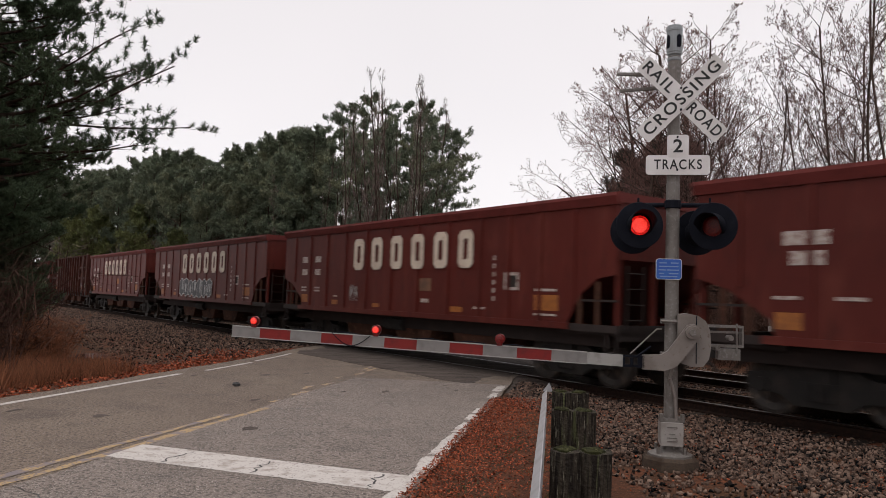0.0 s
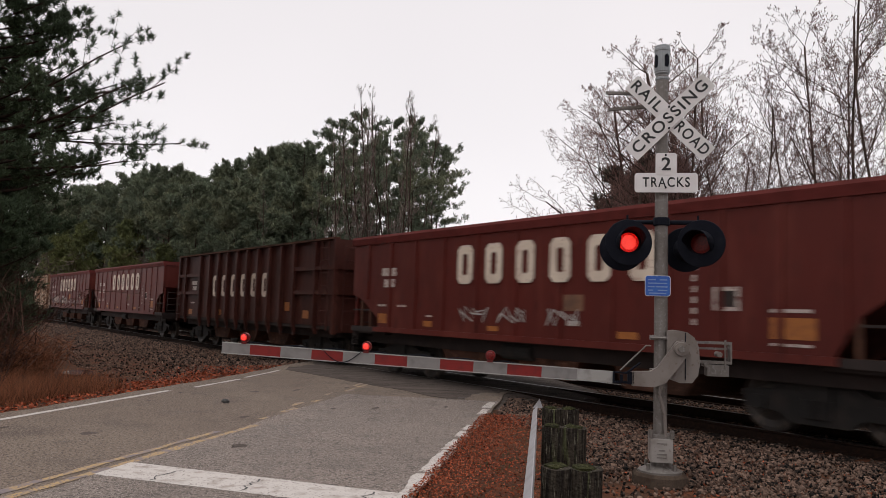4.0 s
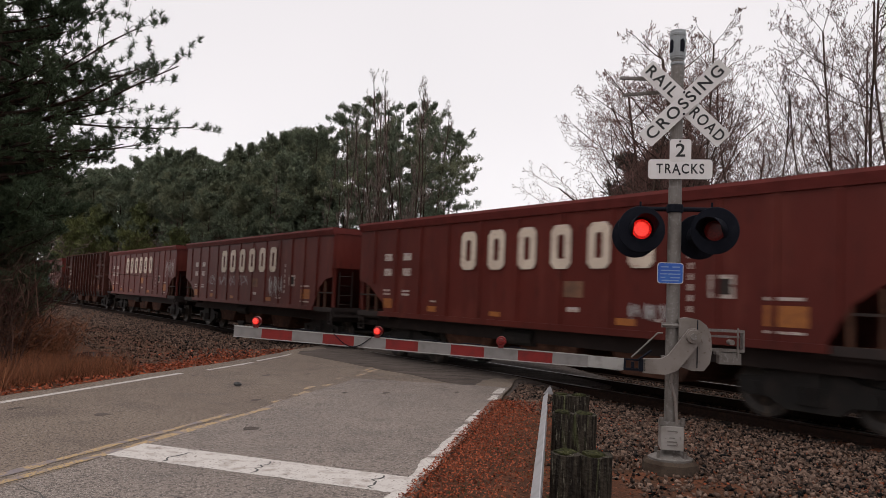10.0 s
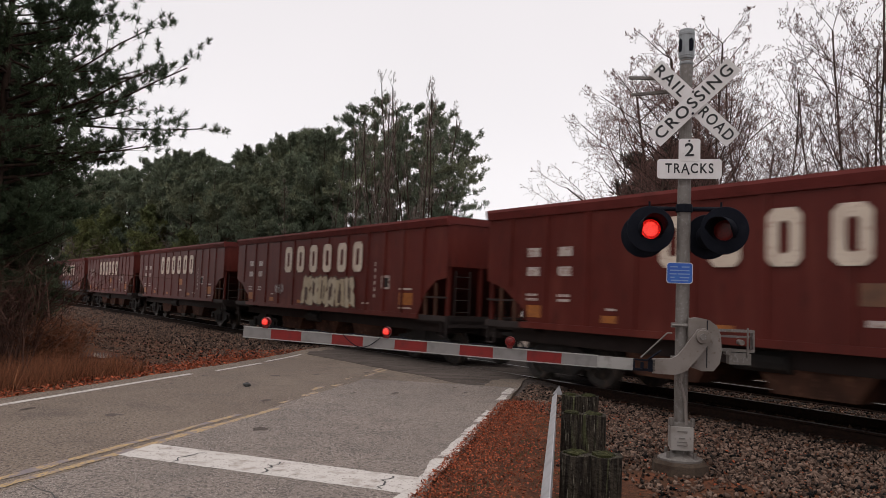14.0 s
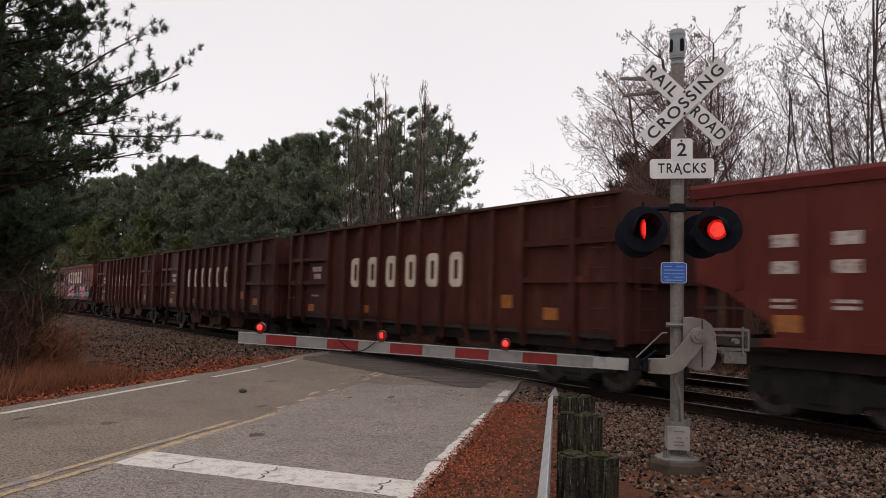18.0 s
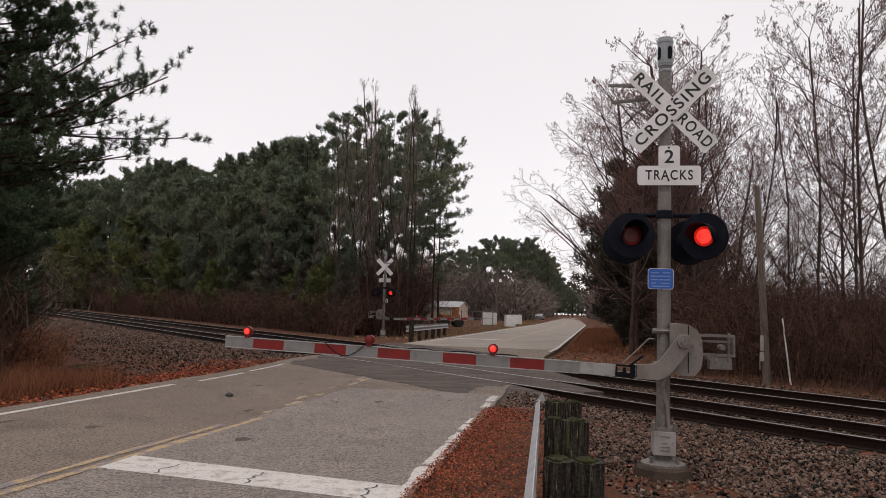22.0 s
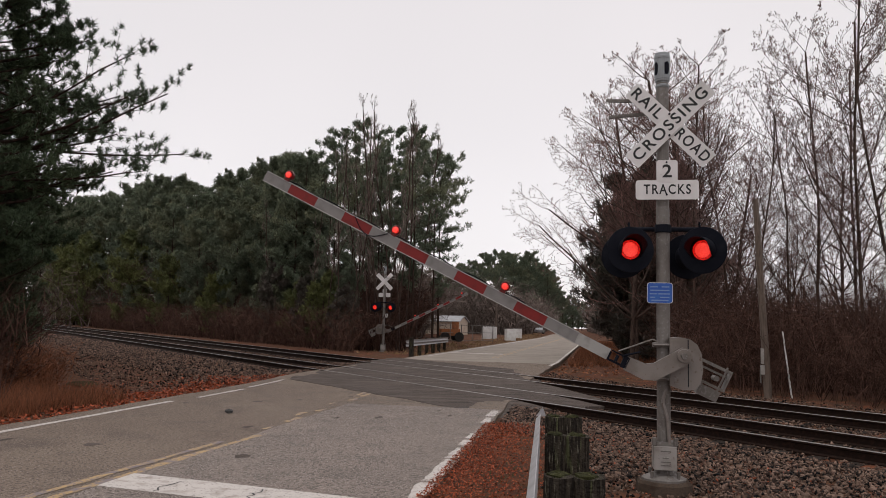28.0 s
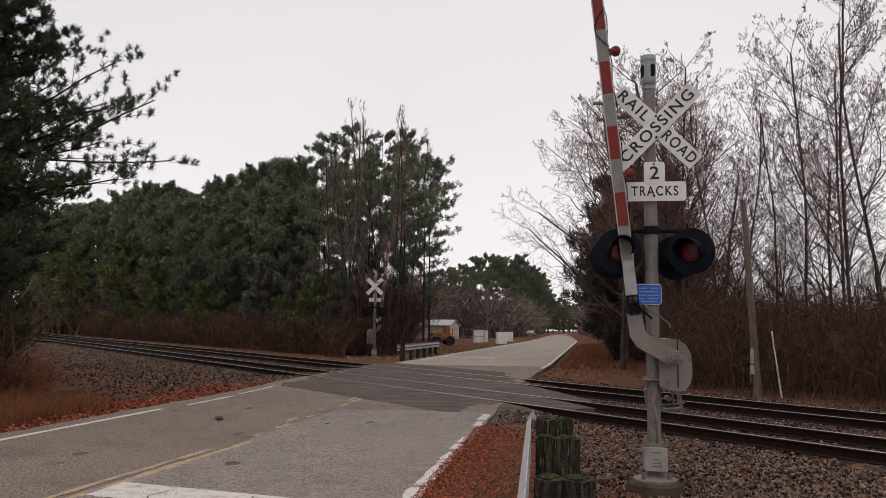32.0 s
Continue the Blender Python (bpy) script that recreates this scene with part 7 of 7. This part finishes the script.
def build_far_things():
    # tan shed with a metal roof
    shed = thing("shed", "tan shed with a low grey metal roof", "shed", pose(1.6, 112, bed_z(1.6, 112), 0, 0, -20))
    bm = bm_new()
    prism(bm, [(-2.6, -0.2), (2.6, -0.2), (2.6, 1.85), (-2.6, 1.85)], -2.2, 2.2)
    part("wall", bm, SHED_WALL, shed)
    bm = bm_new()
    prism(bm, [(-2.45, 1.78), (-2.45, 1.88), (0, 2.72), (2.45, 1.88), (2.45, 1.78), (0, 2.60)], -2.85, 2.85, "x")
    part("roof", bm, SHED_ROOF, shed)
    bm = bm_new()
    prism(bm, [(-2.2, 1.8), (2.2, 1.8), (0, 2.57)], 2.601, 2.65, "x")
    part("gable", bm, SHED_WALL, shed)
    # white board fence
    fence = thing("fence", "white board fence beside the far road", "fence", pose(4.9, 80, 0.15, 0, 0, 66))
    for k in range(13):
        bm = bm_new()
        box(bm, k * 0.36, k * 0.36 + 0.30, -0.02, 0.02, 0.05, 1.35 + (0.05 if k % 2 else 0))
        part("board", bm, WHITE_PAINT, fence)
    # chain link panel posts
    wire = thing("wire_fence", "thin steel wire fence before the shed", "fence", pose(0.3, 66, 0.15, 0, 0, 50))
    for k in range(6):
        bm = bm_new()
        rod(bm, (k * 1.6, 0, 0), (k * 1.6, 0, 1.5), 0.04, sides=6)
        part("fence_post", bm, GALV, wire)
    for z in (0.1, 0.8, 1.45):
        bm = bm_new()
        rod(bm, (0, 0, z), (8, 0, z), 0.02, sides=5)
        part("fence_wire", bm, GALV, wire)
    # a rusty orange machine near the shed
    mc = thing("machine", "rusty orange farm machine parked by the shed", "machine", pose(1.5, 68, 0.15, 0, 0, 15))
    bm = bm_new()
    box(bm, -1.1, 0.6, -0.5, 0.5, 0.5, 1.1)
    box(bm, 0.1, 0.5, -0.4, 0.4, 1.1, 1.75)
    soften(bm, 0.06)
    part("body", bm, MACHINE, mc)
    for x in (-0.8, 0.5):
        for y in (-0.55, 0.55):
            bm = bm_new()
            lathe(bm, [(0.2, y - 0.1), (0.42, y - 0.1), (0.42, y + 0.1), (0.2, y + 0.1)], 14, "y", (x, 0, 0.42))
            part("wheel", bm, TRUCK, mc)
    # utility poles
    for x, y, h, lamp, lean in ((8.7, 110, 6.0, True, 0), (24.8, 200, 5.8, True, 0), (47.5, 300, 5.6, True, 0), (8.82, 20.2, 5.3, False, 1.5)):
        p = thing("utility_pole", "grey weathered timber utility pole" if not lamp else "timber pole with a white lamp beside the far road", "pole", pose(x, y, bed_z(x, y), 0, 0, -20), "utility poles")
        bm = bm_new()
        rod(bm, (0, 0, -0.5), (-0.25 if not lamp else 0, 0, h), 0.105 if not lamp else 0.13, 0.075, 12)
        part("shaft", bm, POLE_WOOD, p)
        if lamp:
            for d in (-1, 1):
                bm = bm_new()
                rod(bm, (0, 0, h - 0.3), (0.55 * d, -0.1, h - 0.05), 0.03, sides=6)
                part("bracket", bm, GALV, p)
                bm = bm_new()
                lathe(bm, [(0.02, 0.25), (0.16, 0.1), (0.2, -0.2), (0.05, -0.22)], 10, "z", (0.6 * d, -0.1, h - 0.1))
                part("lamp_head", bm, WHITE_PAINT, p)
        else:
            bm = bm_new()
            box(bm, -0.20, -0.10, -0.12, -0.02, 0.62, 0.86)
            box(bm, -0.19, -0.11, -0.11, -0.03, 0.90, 1.30)
            soften(bm, 0.01)
            part("meter_box", bm, PALE_CAST, p, "pale meter box on the pole")
            bm = bm_new()
            rod(bm, (-0.2, -0.06, 0.4), (-0.2, -0.06, 0.75), 0.02, sides=6)
            part("conduit", bm, GALV, p)
    st = thing("marker_stake", "thin leaning white marker stake in the brush", "stake", pose(9.42, 20.2, bed_z(9.42, 20.2), 0, -6.5, -10))
    bm = bm_new()
    rod(bm, (0, 0, -0.2), (0, 0, 1.75), 0.024, 0.018, 8)
    part("stake", bm, WHITE_PAINT, st)
    # parked vehicles and mailboxes far along the road
    for x, y, mat in ((23.2, 170, CAR_SILVER), (22.0, 178, WHITE_PAINT), (19.6, 166, CAR_SILVER)):
        v = thing("parked_car", "parked light-coloured car far along the road", "car", pose(x, y, 0.15, 0, 0, 75), "parked cars")
        bm = bm_new()
        prism(bm, [(-2.2, 0.35), (2.2, 0.35), (2.25, 0.8), (1.2, 0.92), (0.6, 1.4), (-1.2, 1.42), (-1.9, 0.95), (-2.25, 0.85)], -0.85, 0.85)
        soften(bm, 0.08)
        part("body", bm, mat, v)
        for yy in (-0.86, 0.845):
            bm = bm_new()
            prism(bm, [(-1.6, 0.98), (0.9, 0.98), (0.5, 1.32), (-1.15, 1.34)], yy, yy + 0.015)
            part("side_window", bm, DARK_GLASS, v)
        for xx in (-1.4, 1.4):
            for yy in (-0.8, 0.8):
                bm = bm_new()
                lathe(bm, [(0.18, yy - 0.1), (0.33, yy - 0.1), (0.33, yy + 0.1), (0.18, yy + 0.1)], 14, "y", (xx, 0, 0.33))
                part("wheel", bm, TRUCK, v)
    for x, y in ((4.4, 79.5), (7.0, 97)):
        b = thing("utility_box", "small white utility cabinet beside the far road", "cabinet", pose(x + 3.4, y, 0.15, 0, 0, 10), "cabinets")
        bm = bm_new()
        box(bm, -0.5, 0.5, -0.4, 0.4, 0, 1.2)
        soften(bm, 0.05)
        part("cabinet", bm, WHITE_PAINT, b)


def build_small():
    d = thing("debris", "small dark clump lying on the asphalt", "debris", pose(-3.43, 13.04, road_z(-3.43, 13.04)))
    rng = random.Random(3)
    bm = bm_new()
    bmesh.ops.create_icosphere(bm, subdivisions=2, radius=0.055)
    for v in bm.verts:
        v.co = Vector((v.co.x * 1.2, v.co.y, v.co.z * 0.7 + 0.03)) + Vector([rng.uniform(-0.012, 0.012) for _ in range(3)])
    part("clump", bm, TAR, d)
    bm = bm_new()
    c = Vector((-8.7, 19.2, 0))
    vs = []
    for k in range(24):
        a = 2 * math.pi * k / 24
        r = 1 + 0.25 * noise.noise((math.cos(a) * 1.2, math.sin(a) * 1.2, 5))
        x, y = c.x + 0.42 * r * math.cos(a) - 0.25 * math.sin(a), c.y + 0.75 * r * math.sin(a)
        vs.append(bm.verts.new((x, y, 0)))
    bm.faces.new(vs)
    z = bed_z(c.x, c.y) + 0.065
    for v in bm.verts:
        v.co.z = z
    tagged(new("puddle", mesh_of("puddle", bm, WATER)), "shallow muddy puddle below the ballast", "water", kind="structure")


# ---- what moves ----
FLASH, FLASH_AT = 1.2535, 0.41        # the flashers' period, and when the first change to circuit b comes


def lamp_rows(circuit, m):
    """The light unit faces out while its circuit is live and turns away in between."""
    live_end = 31.55
    rows = []
    angle = 0.0 if circuit in ("a", "steady") else 180.0

    def turn(t, goal):
        nonlocal angle
        step = (goal - angle) / 3
        begin = t - (0.13 if goal % 360 < 90 else 0.0)
        for j in range(4):
            rows.append((begin + 0.0334 * j, m @ pose(0, 0, 0, 0, 0, angle + step * j)))
        angle = goal

    rows.append((0.0, m @ pose(0, 0, 0, 0, 0, angle)))
    if circuit != "steady":
        t, to_b = FLASH_AT, True
        while t < live_end - 0.1:
            turn(t, angle + 180.0)
            t, to_b = t + (0.61 if to_b else FLASH - 0.61), not to_b
    if angle % 360 < 90:
        turn(live_end, angle + 180.0)
    rows.append((32.0, m @ pose(0, 0, 0, 0, 0, angle)))
    return rows


ARM_ROWS = [(0.0, 0), (13.0, 0), (25.4, 0), (26.0, 0.3), (26.6, 5), (27.0, 10.5), (27.5, 17.5), (28.0, 24.5), (29.0, 39.8), (30.0, 53.8), (31.0, 67.2), (32.0, 82.3)]


def motions():
    for car, middle, sets, gon, kind in CARS:
        rows = []
        for k in range(33):
            s = middle + SPEED * k
            slope = (rail_z(s + 5) - rail_z(s - 5)) / 10
            rows.append((float(k), TRACK @ pose(s, NEAR_TRACK, (rail_z(s + 5) + rail_z(s - 5)) / 2, 0, -math.degrees(math.atan(slope)), 0)))
        walk(car, rows)
        t0, t1 = max(0.0, (-55 - middle) / SPEED), min(31.9, (6 - middle) / SPEED)
        for w in sets:
            x = 0.89 if w.matrix_basis.translation.x > 0 else -0.89
            spin, f0, f1 = [], round(t0 * FPS), round(t1 * FPS)
            if f0 > 0:
                spin.append((0.0, pose(x, 0, WHEEL_R)))
            for f in range(f0, max(f1, f0) + 1):
                spin.append((f / FPS, pose(x, 0, WHEEL_R, 0, math.degrees(SPEED * (f - f0) / FPS / WHEEL_R) % 360, 0)))
            spin.append((32.0, spin[-1][1]))
            walk(w, spin)
    for circuit, units in LAMPS.items():
        for ob, m in units:
            walk(ob, lamp_rows(circuit, m))
    for arm, hub in ARMS:
        walk(arm, [(t, hub @ pose(0, 0, 0, 0, a, 0)) for t, a in ARM_ROWS])


# ---- the place ----
build_ground()
build_road()
build_trees()
build_thickets()
build_train()
crossing_signal("railroad crossing signal with crossbuck, red flashers and a gate", ROAD @ pose(2.49 * 0.984 - 8.3 * 0.179, 2.49 * 0.179 + 8.3 * 0.984, 0.0), True)
crossing_signal("railroad crossing signal with gate beyond the tracks, seen from behind", ROAD @ pose(-2.84 * 0.984 - 42 * 0.179, -2.56 * 0.179 + 42 * 0.984, 0.05, 0, 0, 180), False)
guardrail(True)
guardrail(False)
build_far_things()
build_small()
build_gravel()
build_verges()
build_tracks()
motions()
